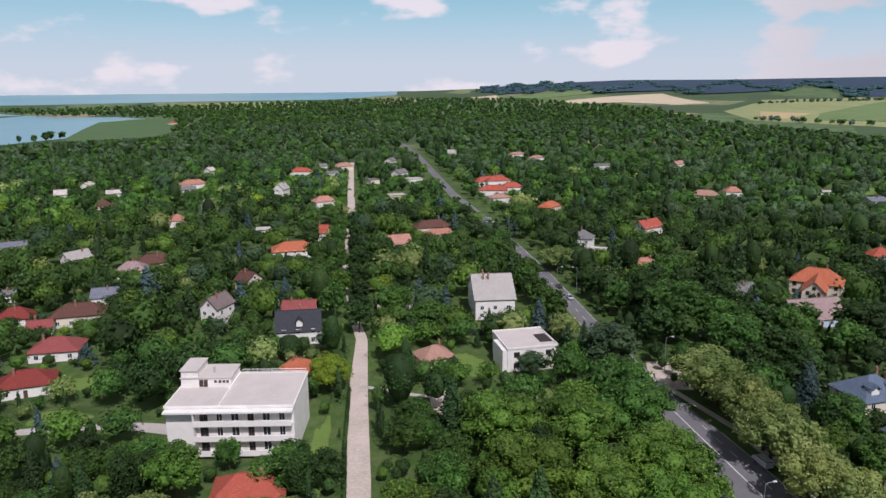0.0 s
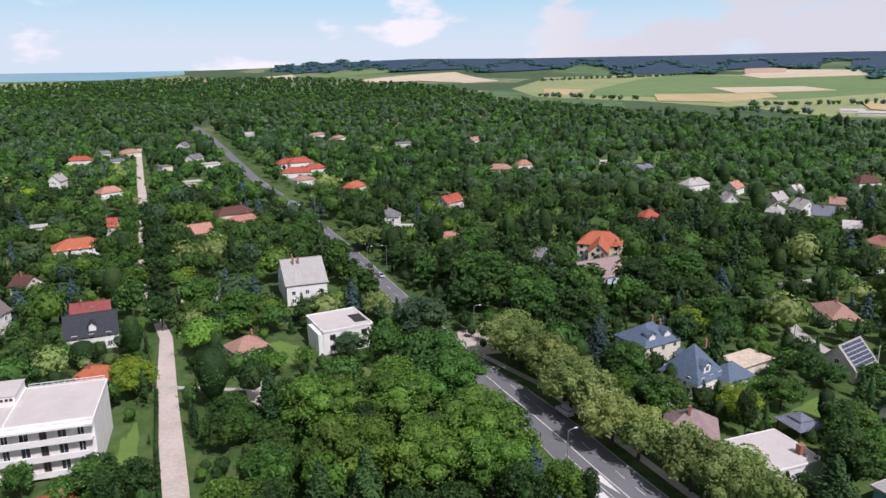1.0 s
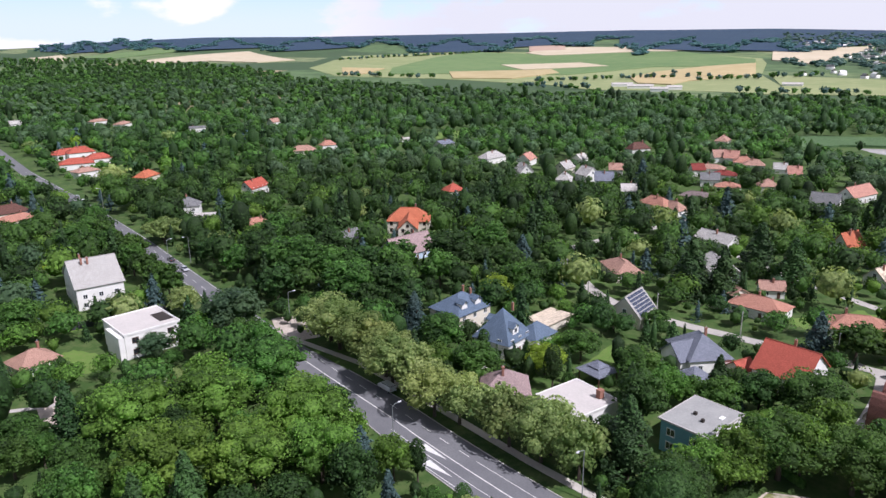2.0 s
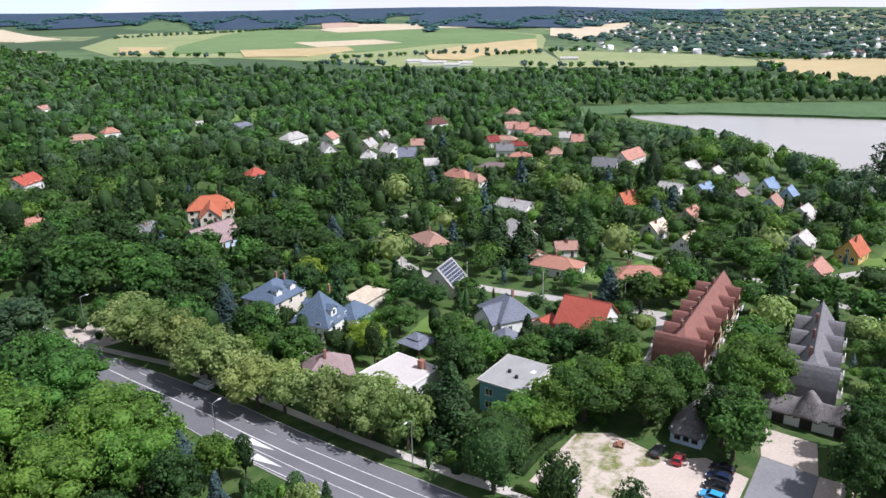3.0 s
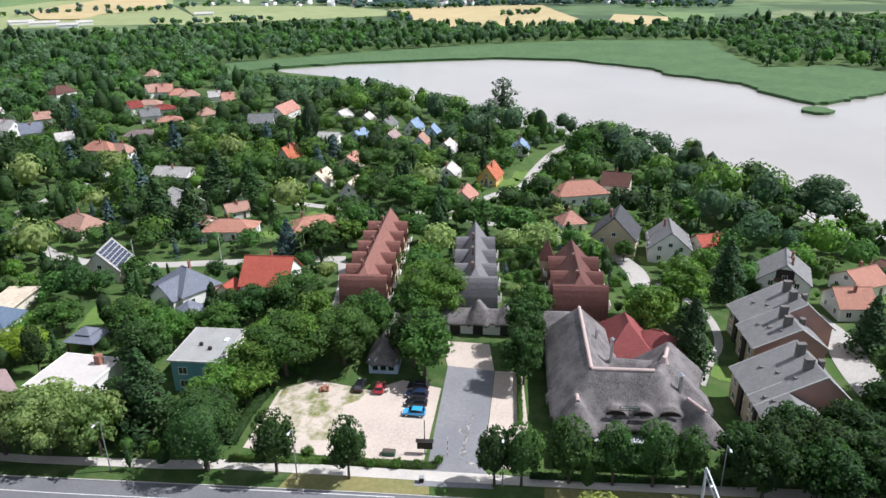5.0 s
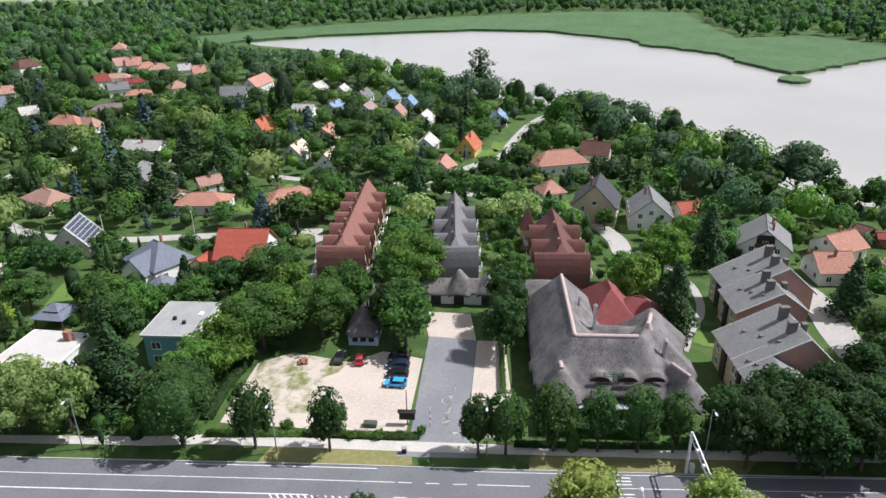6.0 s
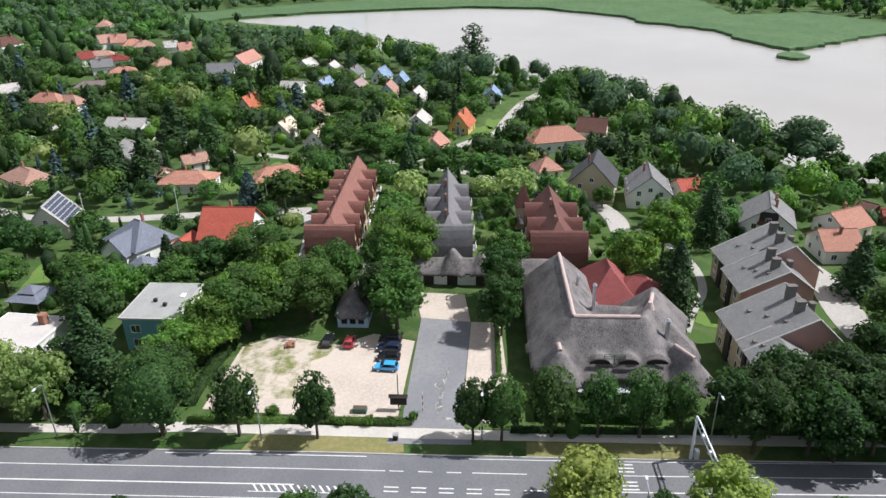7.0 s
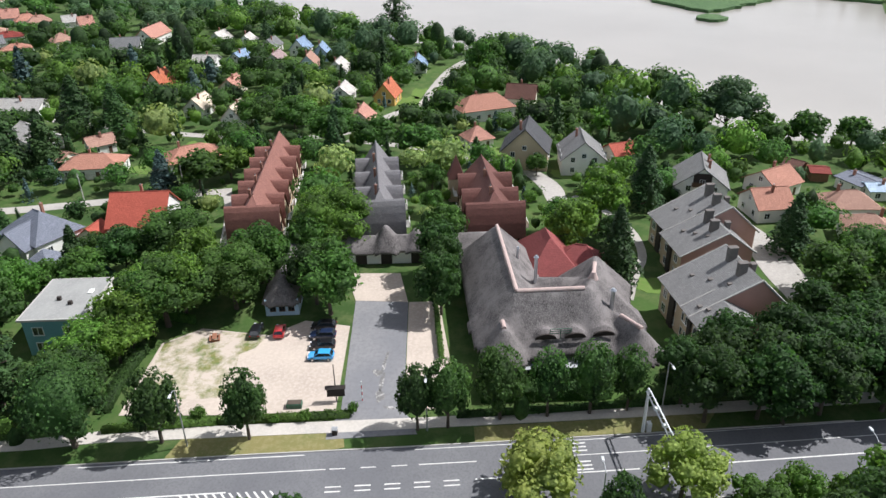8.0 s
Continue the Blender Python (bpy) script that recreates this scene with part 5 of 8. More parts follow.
for i, (a, b, c, d, e) in enumerate(((-3.6, -3.4, 25.5, 4.4, 4.9), (-4.2, -17.5, 3.6, 4.4, 4.8), (1.5, -19, 13, -10, 4.9), (-6.4, -1.0, -3, 4.4, 4.3), (-6.6, -18.6, -3.5, -14.0, 4.2))):
    part("wall", box(bmesh.new(), a, b, -0.3, c, d, e - 0.01 * i), WALLS["white"], inn)
for k, (a, b) in enumerate((((0, 0, 11.55), (23.4, 0, 11.55)), ((0, 0, 11.55), (0, -10.6, 11.55)), ((5, -13.3, 11.0), (9.5, -14.7, 10.6)), ((-3.4, 2.6, 8.4), (-5.4, 2.6, 8.4)), ((-3.2, -15.7, 8.3), (-7.0, -17.8, 8.3)))):
    part("ridge_cap", rod(bmesh.new(), a, b, 0.36, 0.36, 10), ridge_clay, inn)
part("ridge_knob", rod(bmesh.new(), (3.6, -12.9, 11.0), (3.6, -12.9, 12.3), 0.85, 0.35, 12), ridge_clay, inn)
dark_oak = plain("dark_oak", (0.03, 0.022, 0.018), 0.8)
for x, y, hw, top in dormers:
    bm = bmesh.new()
    vs = [bm.verts.new((x - 0.5, y + hw * 0.95 * math.cos(a), top - 1.3 + 0.85 * math.sin(a))) for a in [math.pi * q / 10 for q in range(11)]]
    f = bm.faces.new(vs)
    r = bmesh.ops.extrude_face_region(bm, geom=[f])
    for v in r["geom"]:
        if isinstance(v, bmesh.types.BMVert):
            v.co.x += 0.3
    bmesh.ops.recalc_face_normals(bm, faces=bm.faces[:])
    part("dormer_window", bm, dark_oak, inn, "dark arched dormer opening")
veranda = part("veranda", box(bmesh.new(), -7.6, -13.6, -0.2, -4.3, -0.6, 0.5, 0.03), WALLS["white"], inn, "low glazed veranda along the front")
part("glazing", box(bmesh.new(), -7.5, -13.5, 0.5, -4.3, -0.7, 2.6), glass, veranda, "pale bluish veranda panes")
for k in range(9):
    part("mullion", box(bmesh.new(), -7.58, -13.55 + k * 1.6, 0.5, -7.44, -13.43 + k * 1.6, 2.6), frame_white, veranda)
part("veranda_roof", slabs([((-8.0, -14.0, 2.55), (-8.0, -0.2, 2.55), (-4.3, -0.2, 3.5), (-4.3, -14.0, 3.5))], 0.1), metal_grey, veranda)
green_iron = plain("green_iron", (0.03, 0.1, 0.06), 0.5)
railing = part("railing", rod(bmesh.new(), (-5.3, -7.6, 7.8), (-5.3, -4.4, 7.8), 0.06), green_iron, inn, "green iron railing between the dormers")
for z in (7.0, 7.4):
    part("rail", rod(bmesh.new(), (-5.3, -7.6, z), (-5.3, -4.4, z), 0.06), green_iron, railing)
for y in (-7.6, -6.0, -4.4):
    part("post", rod(bmesh.new(), (-5.3, y, 5.0), (-5.3, y, 7.75), 0.06), green_iron, railing)
for k, (u, v, z0, z1, r) in enumerate(((8.7, -4.6, 6.2, 12.6, 0.3), (-0.5, -15.0, 7.6, 11.2, 0.36), (15.2, -2.6, 8.5, 11.0, 0.22))):
    fl = part("flue", rod(bmesh.new(), (u, v, z0), (u, v, z1), r, r, 12), zinc, inn, "shiny zinc flue pipe")
    part("flue_cap", rod(bmesh.new(), (u, v, z1), (u, v, z1 + 0.35), r * 1.5, r * 0.6, 12), zinc, fl)
for u in (-4.25,):
    for v in (-1.6, -4.6, -7.6, -10.6, -13.0):
        window(inn, side(u, v, 2.6, "left"), 1.5, 1.8, True)
for u in (2, 6, 10, 14, 18, 22):
    window(inn, side(u, 4.4, 2.4, "back"), 1.3, 1.6, True)
for q in ((0, 0, 9), (8, 0, 8), (16, 0, 8), (24, 2, 7), (0, -10, 9), (4, -16, 9), (-6, -17, 5), (-6, 2, 5)):
    p = inn.matrix_basis @ Vector((q[0], q[1], 0))
    HOUSES.append((p.x, p.y, q[2]))
ridge_house((138.5, 0.8), (125.6, -2.0), 9, 4.5, 9.4, "h", "wine", "cream", "red tiled wing of the inn in its courtyard", category="annexe", name="annexe", windows=False, chimneys=0)
ridge_house((131.6, -1.5), (130.2, -12.0), 8.5, 4, 7.8, "h", "wine", "cream", "low red tiled courtyard wing beside the inn", category="annexe", name="annexe", windows=False, chimneys=0)
gatehouse = thing("gatehouse", 137.5, 28, 8, "low thatched gatehouse with a rounded tower roof", "gatehouse")
part("thatched_roof", thatch_mesh([(0, 10, 0.4, -17, 5.2, 0.85), (-0.5, 3.0, 0.5, 3.0, 7.2, 1.5), (-0.5, -3.0, 0.5, -3.0, 6.4, 1.4)], [], 2.7, -6, 6, -20, 13.5, 0.4, 0.35, 0.06), thatch, gatehouse)
part("wall", box(bmesh.new(), -2.3, -19, -0.3, 2.3, 12, 3.1), WALLS["white"], gatehouse)
for y in (-14, -9, -3, 3, 8):
    part("gate_leaf", box(bmesh.new(), -2.42, y - 1.1, 0, -2.28, y + 1.1, 2.2), dark_oak, gatehouse)
for y in (38, 30, 22, 14):
    HOUSES.append((137.5, y - 2, 5))
hut = thing("thatched_hut", 116.5, 45.9, 10, "long thatched hut with a white and blue front wall", "hut")
part("thatched_roof", thatch_mesh([(0, 0, 20, 0, 6.4, 1.15)], [], 2.6, -5, 25, -5, 5, 0.4, 0.35, 0.06), thatch, hut)
part("wall", box(bmesh.new(), -2.2, -2.9, -0.3, 22, 2.9, 3.2), WALLS["lightblue"], hut)
for y in (-1.6, 0, 1.6):
    window(hut, side(-2.2, y, 1.5, "left"), 0.9, 1.0, True)
HOUSES += [(116, 45.8, 4.5), (124, 47.2, 4.0), (132, 48.6, 4.0)]


# -- two blocks of flats --
soot = plain("sooty_render", (0.13, 0.115, 0.105), 0.9)


def flats_block(x, y, turn, L, left, right, top, label):
    """A two-storey block along its ridge: a long grey slope to the left, a short one to the right, rosy gable walls, chimney stacks in pairs."""
    ob = thing("apartment_block", x, y, turn, label, "apartments")
    low = 6.2
    bm = bmesh.new()
    ring = [(left, -0.3), (-right, -0.3), (-right, low), (0, top - 0.15), (left, low)]
    ends = [[bm.verts.new((u, v, z)) for v, z in ring] for u in (0, L)]
    for i in range(5):
        j = (i + 1) % 5
        bm.faces.new((ends[0][i], ends[0][j], ends[1][j], ends[1][i]))
    bmesh.ops.recalc_face_normals(bm, faces=bm.faces[:])
    part("wall", bm, WALLS["beige"], ob)
    for u0, u1 in ((-0.02, 0.2), (L - 0.2, L + 0.02)):
        bm = bmesh.new()
        e2 = [[bm.verts.new((u, v * 0.995, z - 0.02)) for v, z in ring] for u in (u0, u1)]
        for i in range(5):
            j = (i + 1) % 5
            bm.faces.new((e2[0][i], e2[0][j], e2[1][j], e2[1][i]))
        bm.faces.new(e2[0])
        bm.faces.new(e2[1])
        bmesh.ops.recalc_face_normals(bm, faces=bm.faces[:])
        part("gable_wall", bm, WALLS["pink"], ob, "dusty pink gable wall")
    kl, kr = (top - low) / left, (top - low) / right
    part("roof", slabs([((-0.5, left + 0.6, low - kl * 0.6 + 0.12), (L + 0.5, left + 0.6, low - kl * 0.6 + 0.12), (L + 0.5, 0, top + 0.12), (-0.5, 0, top + 0.12)),
                        ((-0.5, -right - 0.5, low - kr * 0.5 + 0.12), (L + 0.5, -right - 0.5, low - kr * 0.5 + 0.12), (L + 0.5, 0, top + 0.12), (-0.5, 0, top + 0.12))], 0.2), ROOFS["ashen"], ob)
    for s in (-0.52, L + 0.52):
        bm = bmesh.new()
        rod(bm, (s, -right - 0.5, low - kr * 0.5 + 0.1), (s, 0, top + 0.12), 0.16, 0.16, 6)
        rod(bm, (s, left + 0.6, low - kl * 0.6 + 0.1), (s, 0, top + 0.12), 0.16, 0.16, 6)
        part("verge_board", bm, concrete, ob)
    for u, v, tall in ((L * 0.3, 1.5, 2.0), (L * 0.68, 1.1, 2.3), (L * 0.62, -2.6, 1.3)) if L > 7 else ():
        z, w_ = top - (kl * v if v > 0 else -kr * v), 0.75 if v > 0 else 0.45
        bm = box(bmesh.new(), u - 0.45, v - w_, z - 1.0, u + 0.45, v + w_, z + tall, 0.03)
        box(bm, u - 0.54, v - w_ - 0.09, z + tall, u + 0.54, v + w_ + 0.09, z + tall + 0.16, 0.03)
        part("chimney", bm, soot, ob)
    for k in range(3):
        u, v = L * (0.2 + 0.27 * k), left * (0.35 + 0.15 * k)
        part("roof_hatch", box(bmesh.new(), u - 0.35, v - 0.4, top - kl * v - 0.1, u + 0.35, v + 0.4, top - kl * v + 0.3, 0.03), soot, ob)
    n = max(2, int(L / 3.4))
    for z in (1.5, 4.3):
        for i in range(n):
            u = (i + 0.5) / n * L
            window(ob, side(u, left, z, "back"), 1.3, 1.4)
            window(ob, side(u, -right, z, "front"), 1.3, 1.4)
    part("stair_bay", box(bmesh.new(), L * 0.46, left, 0, L * 0.62, left + 0.4, 5.6), dark_oak, ob, "dark stairwell strip")
    m = ob.matrix_basis
    for q in ((2, 5), (L - 2, 5), (L / 2, 0), (2, -2), (L - 2, -2)):
        p = m @ Vector((q[0], q[1], 0))
        HOUSES.append((p.x, p.y, 8.5))


flats_block(108.4, -28.4, 13.0, 6.0, 4.8, 4.2, 8.6, "front bay of the beige flats under a grey roof")
flats_block(113.6, -33.4, 13.0, 11.5, 10.8, 5.6, 11.6, "beige two-storey block of flats with broad grey roof and chimneys")
flats_block(133.2, -33.2, 12.0, 9.0, 8.2, 5.4, 10.2, "beige flats with grey roof and a dusty pink gable")
flats_block(142.0, -35.6, 14.0, 10.5, 11.0, 6.0, 11.6, "beige flats with wide grey roof, chimneys and pink gable")

# -- houses along the main road --
teal = thing("house", 105.8, 79.0, 9, "flat-roofed teal box house with a white sun blind", "house")
part("wall", box(bmesh.new(), -6.2, -4.8, -0.3, 6.2, 4.8, 6.7), WALLS["teal"], teal)
flat_roof(teal, -6.6, -5.2, 6.6, 5.2, 6.9, felt_grey, 0.12, concrete)
for u, v in ((-0.5, 1.0), (-2.0, -1.4)):
    part("vent", box(bmesh.new(), u - 0.3, v - 0.3, 6.9, u + 0.3, v + 0.3, 7.6, 0.03), dark_oak, teal)
part("skylight", box(bmesh.new(), 1.2, -3.6, 6.9, 2.6, -2.8, 7.15, 0.03), frame_white, teal)
part("side_wall", box(bmesh.new(), -6.25, -4.9, -0.3, 6.25, -4.75, 6.7), WALLS["white"], teal, "white side wall")
for y, z in ((2.6, 4.6), (-2.2, 4.6), (2.6, 1.7), (-2.2, 1.7)):
    window(teal, side(-6.2, y, z, "left"), 1.6, 1.4)
for x in (-3, 1, 4):
    window(teal, side(x, 4.8, 4.6, "back"), 1.4, 1.3)
HOUSES.append((105.8, 79, 9))

wf = thing("house", 94.2, 101.2, 4, "low white flat-roofed house with pale felt roof", "house")
part("wall", box(bmesh.new(), -6.0, -6.0, -0.3, 6.0, 6.0, 4.1), WALLS["white"], wf)
flat_roof(wf, -6.2, -6.2, 6.2, 6.2, 4.3, felt_white, 0.12)
for y in (3.8, 2.6, -2.4, -3.6):
    window(wf, side(-6.0, y, 2.4, "left"), 0.9, 1.3)
part("chimney", box(bmesh.new(), 3.0, -3.6, 4.1, 4.3, -2.4, 6.3, 0.03), brickwork, wf)
HOUSES.append((94.2, 101.2, 9))
car_port = thing("pavilion", 109.5, 111, 4, "open garden pavilion with a stepped grey roof", "pavilion")
for u, v in ((-3, -3), (3, -3), (3, 3), (-3, 3)):
    part("post", box(bmesh.new(), u - 0.12, v - 0.12, -0.2, u + 0.12, v + 0.12, 3.0), frame_brown, car_port)
part("roof", slabs(roof_planes(6.4, 6.4, 2.9, 4.0, "h", 0.5)), ROOFS["slate"], car_port)
part("top_roof", slabs(roof_planes(3.0, 3.0, 3.9, 4.8, "h", 0.3)), ROOFS["slate"], car_port)
HOUSES.append((109.5, 111, 5.5))
ridge_house((82, 118.8), (90.5, 113.2), 9, 3.3, 6.8, "h", "pinkgrey", "cream", "old cream cottage with faded pinkish slate hip roof", chimneys=1)

blue = house(101.5, 137.8, 20, 10.5, 10.5, 4.4, 11.2, "h", "bluegrey", "white", "white house with steep blue-grey pyramid roof and dormers")
for s, lab in ((-1, "front"), (1, "back")):
    dm = part("dormer", shell(2.2, 2.6, 2.4, 3.3, "g"), WALLS["white"], blue)
    dm.matrix_basis = pose(0.8 * s, 3.4 * s, 5.0, 0, 0, 90)
    part("dormer_roof", slabs(roof_planes(2.4, 2.6, 2.4, 3.4, "g", 0.25)), ROOFS["bluegrey"], dm)
    window(dm, side(1.1 * s, 0, 1.5, "right" if s > 0 else "left"), 1.1, 1.2)
ridge_house((106, 134.2), (114.5, 136.6), 7, 3.4, 6.2, "h", "bluegrey", "white", "low white garage wing with blue-grey roof", chimneys=0, windows=False)
blue_b = house(101.6, 158.0, 14, 13, 11, 5.6, 9.4, "h", "bluegrey", "cream", "cream house with broad blue-grey roof and dormers", chimneys=2)
for u in (-3.0, 2.5):
    dm = part("dormer", shell(2.0, 2.2, 1.6, 2.4, "g"), WALLS["white"], blue_b)
    dm.matrix_basis = pose(u, -3.4, 6.4, 0, 0, 90)
    part("dormer_roof", slabs(roof_planes(2.6, 2.2, 1.6, 2.5, "g", 0.2)), ROOFS["bluegrey"], dm)
house(121.5, 143.0, 14, 11, 7, 2.7, 3.2, "f", "cream", "cream", "low garage with pale flat roof", windows=False, chimneys=0, category="garage", name="garage")

solar = ridge_house((138.6, 131.5), (148.2, 134.7), 9.5, 3.6, 8.6, "g", "lightgrey", "cream", "cream house with a steep pale roof full of solar panels", chimneys=0)
panel_blue, _nt, _b = node_mat("solar_cells")
_b.inputs["Base Color"].default_value = (0.045, 0.058, 0.095, 1)
_b.inputs["Roughness"].default_value = 0.15
_me = {}
for who, L_, D_, ev, rd, rows_, cols_ in ((solar, 10.1, 9.5, 3.6, 8.6, 6, 6),):
    sl = math.hypot(D_ / 2, rd - ev)
    ang = math.degrees(math.atan2(rd - ev, D_ / 2))
    pw, ph = 1.5, 1.02
    bm = box(bmesh.new(), -pw / 2 + 0.09, -ph / 2 + 0.09, 0.02, pw / 2 - 0.09, ph / 2 - 0.09, 0.08)
    cell = bpy.data.meshes.new("panel")
    bm.to_mesh(cell)
    bm.free()
    cell.materials.append(panel_blue)
    for r_ in range(rows_):
        for c_ in range(cols_):
            d = 0.35 + (r_ + 0.5) * ph * 1.06
            m = pose((c_ - (cols_ - 1) / 2) * pw * 1.06, -d * math.cos(radians(ang)), rd - d * math.sin(radians(ang)) + 0.2, ang, 0, 0)
            hang("solar_panel", cell, who, m=m)

slate_h = ridge_house((139.5, 110.5), (134.3, 99.0), 10.4, 3.8, 8.0, "h", "slate", "white", "modern white house with slate-blue hipped roof and garage wing")
ridge_house((129.0, 106.5), (136, 105.0), 7.5, 3.3, 6.6, "g", "slate", "white", "white gabled garage wing under slate-blue roof", chimneys=0, windows=False)
ridge_house((123.0, 97.2), (128.6, 96.6), 5.4, 3.0, 5.0, "h", "slate", "white", "small white outbuilding with slate-blue hip roof", chimneys=0, windows=False)
ridge_house((144.4, 91.8), (146.4, 80.4), 13, 4.2, 9.2, "g", "red", "white", "white gabled house with a large plain red tile roof")
ridge_house((137, 94.6), (141.5, 94.2), 4.5, 2.6, 4.2, "g", "red", "cream", "small shed with red tile roof beside the drive", chimneys=0, windows=False, category="shed", name="shed")

# -- along the lane by the inn --
ridge_house((188.3, 4.1), (199.5, 3.1), 12, 5.2, 11.2, "g", "charcoal", "beige", "big beige gabled house with a dark weathered roof", chimneys=2)
ridge_house((185.6, -11.0), (197.4, -10.4), 11, 4.4, 9.0, "g", "ashen", "white", "white gabled house with grey slate roof by the court")
balcony_house = ridge_house((168.4, -36.4), (179.4, -38.0), 11.5, 5.0, 9.3, "g", "ashen", "white", "white gabled house with balcony and pale grey roof", chimneys=2)
# dark panel set on the gable imitates the shade of a loggia recess
part("loggia", box(bmesh.new(), -5.62, -2.0, 5.2, -5.4, 2.0, 8.0), dark_oak, balcony_house, "dark panel for the shaded loggia recess in the gable")
part("balcony", box(box(bmesh.new(), -6.6, -2.3, 5.0, -5.5, 2.3, 5.15), -6.6, -2.3, 5.15, -6.5, 2.3, 6.05), frame_brown, balcony_house, "brown timber balcony")

# -- beyond the main road, at the start of the shot --
villa = house(16.6, 239.6, 5, 13.4, 20, 7.2, 13.4, "g", "lightgrey", "white", "tall plain white villa with a pale grey slate roof", chimneys=3)
modern = thing("villa", 23, 192.5, 12, "modern white box villa with flat roof and roof terrace", "villa")
part("wall", box(bmesh.new(), -7.2, -7.5, -0.3, 7.2, 7.5, 6.6), WALLS["white"], modern)
flat_roof(modern, -7.3, -7.6, 7.3, 7.6, 6.8, felt_white, 0.3)
part("terrace_well", box(bmesh.new(), 3.2, -4.5, 6.75, 6.8, 2.0, 6.95), dark_oak, modern, "dark sunken roof terrace")
part("bay", box(bmesh.new(), -8.6, -7.3, -0.3, -7.2, 2.0, 6.3), WALLS["white"], modern)
for u, z in ((-4.6, 4.9), (-4.6, 1.8), (0, 4.9), (0, 1.8), (4.6, 4.9), (4.6, 1.8)):
    window(modern, side(u, -7.5, z, "front"), 1.5, 1.3, True)
for v, z in ((-4, 4.9), (0, 1.8), (4, 4.9), (4, 1.8)):
    window(modern, side(7.2, v, z, "right"), 1.5, 1.3, True)
HOUSES += [(23, 192.5, 11), (16.5, 241, 14)]
dark_wall = tagged(new("garden_wall", None), "long dark fence wall between two villas", "wall", kind="structure")
part("panel", box(bmesh.new(), 4, 213.6, 0, 34, 214.0, 2.0, 0.03), plain("anthracite_fence", (0.035, 0.037, 0.042), 0.7), dark_wall)

# -- the white flats with balconies --
big = thing("apartment_block", -45.5, 148, 1, "white three-storey block of flats with long balconies", "apartments")
part("wall", box(bmesh.new(), -13.5, -9.0, -0.3, 13.5, 9.0, 11.1), WALLS["white"], big)
flat_roof(big, -13.6, -9.1, 13.6, 9.1, 11.4, felt_white, 0.28)
part("divider", box(bmesh.new(), -2.2, -8.9, 11.4, -1.9, 8.9, 11.95), WALLS["white"], big)
part("penthouse", box(bmesh.new(), -13.3, 1.0, 11.3, -2.2, 9.0, 13.6), WALLS["white"], big)
part("penthouse_roof", box(bmesh.new(), -13.5, 0.8, 13.6, -2.0, 9.2, 13.8, 0.03), felt_white, big)
part("lift_tower", box(bmesh.new(), -13.3, 1.4, 13.8, -9.6, 8.8, 15.2), WALLS["white"], big)
part("lift_roof", box(bmesh.new(), -13.6, 1.1, 15.2, -9.4, 9.1, 15.45, 0.03), felt_white, big)
part("roof_pipe", rod(bmesh.new(), (-6.6, 4.0, 13.7), (-6.6, 4.0, 15.2), 0.28, 0.28), concrete, big)
for x in (-8.8, -7.8):
    window(big, side(x, 1.0, 12.5, "front"), 0.7, 1.4, True)
for x in (-5.6, -4.6, -3.7, -2.9):
    window(big, side(x, 1.0, 12.9, "front"), 0.4, 0.3, True)
niche = plain("balcony_back_wall", (0.66, 0.63, 0.6), 0.9)
for z in (1.0, 4.4, 7.8):
    part("balcony", box(box(bmesh.new(), -7.2, -10.6, z - 0.25, 13.2, -9.0, z), -7.2, -10.6, z, 13.2, -10.45, z + 1.0), WALLS["white"], big)
    part("balcony_front", box(bmesh.new(), -7.0, -9.06, z + 0.05, 13.0, -8.95, z + 2.6), niche, big)
    for i in range(6):
        window(big, side(-5.5 + i * 3.3, -9.06, z + 1.4, "front"), 1.1 if i % 2 else 1.5, 1.9, i % 3 == 0)
    part("balcony_wing", box(bmesh.new(), -7.4, -10.7, z - 0.3, -7.2, -9.0, z + 2.9), WALLS["white"], big)
part("top_slab", box(bmesh.new(), -13.5, -10.8, 10.6, 13.5, -9.0, 11.0), WALLS["white"], big)
bm = bmesh.new()
for i in range(14):
    rod(bm, (-1.5 + i * 1.13, 8.8, 11.5), (-1.5 + i * 1.13, 8.8, 12.5), 0.04, 0.04, 6)
rod(bm, (-1.5, 8.8, 12.5), (13.2, 8.8, 12.5), 0.06, 0.06, 6)
rod(bm, (-1.5, 8.8, 12.0), (13.2, 8.8, 12.0), 0.05, 0.05, 6)
part("roof_railing", bm, frame_white, big)
HOUSES += [(-53, 147, 13), (-38, 147, 13)]
house(-37, 121.5, 8, 13, 9, 3.2, 6.2, "h", "red", "white", "low white house with bright red hip roof beside the flats")

# -- others with more than one roof --
oc = ridge_house((133, 262), (147, 252), 10, 5.6, 10, "h", "orangered", "cream", "large cream house with orange tiled roofs and brown timber", chimneys=1, dark=True)
ridge_house((139.5, 256), (131.5, 243), 7.5, 5.2, 8.6, "g", "orangered", "cream", "gabled front wing with orange tiles and brown balcony", chimneys=0, dark=True)
ridge_house((112.0, 222.0), (130.0, 225.5), 11, 3.2, 8.4, "g", "pinkgrey", "lightblue", "pale blue gabled barn house with pinkish slate roof")
house(67.5, 336.5, -20, 10, 9, 6.2, 9.4, "h", "grey", "white", "white two-storey villa with grey pyramid roof")
house(71, 322.5, -20, 9, 6, 3.4, 3.9, "f", "white", "white", "white flat-roofed garage of the villa", chimneys=0, windows=False, category="garage", name="garage")


# ---- cars, lamps, signs, hedges ----
tyre_m, rim_m = plain("tyre_rubber", (0.02, 0.02, 0.02), 0.9), plain("alloy", (0.5, 0.5, 0.52), 0.35, 0.8)
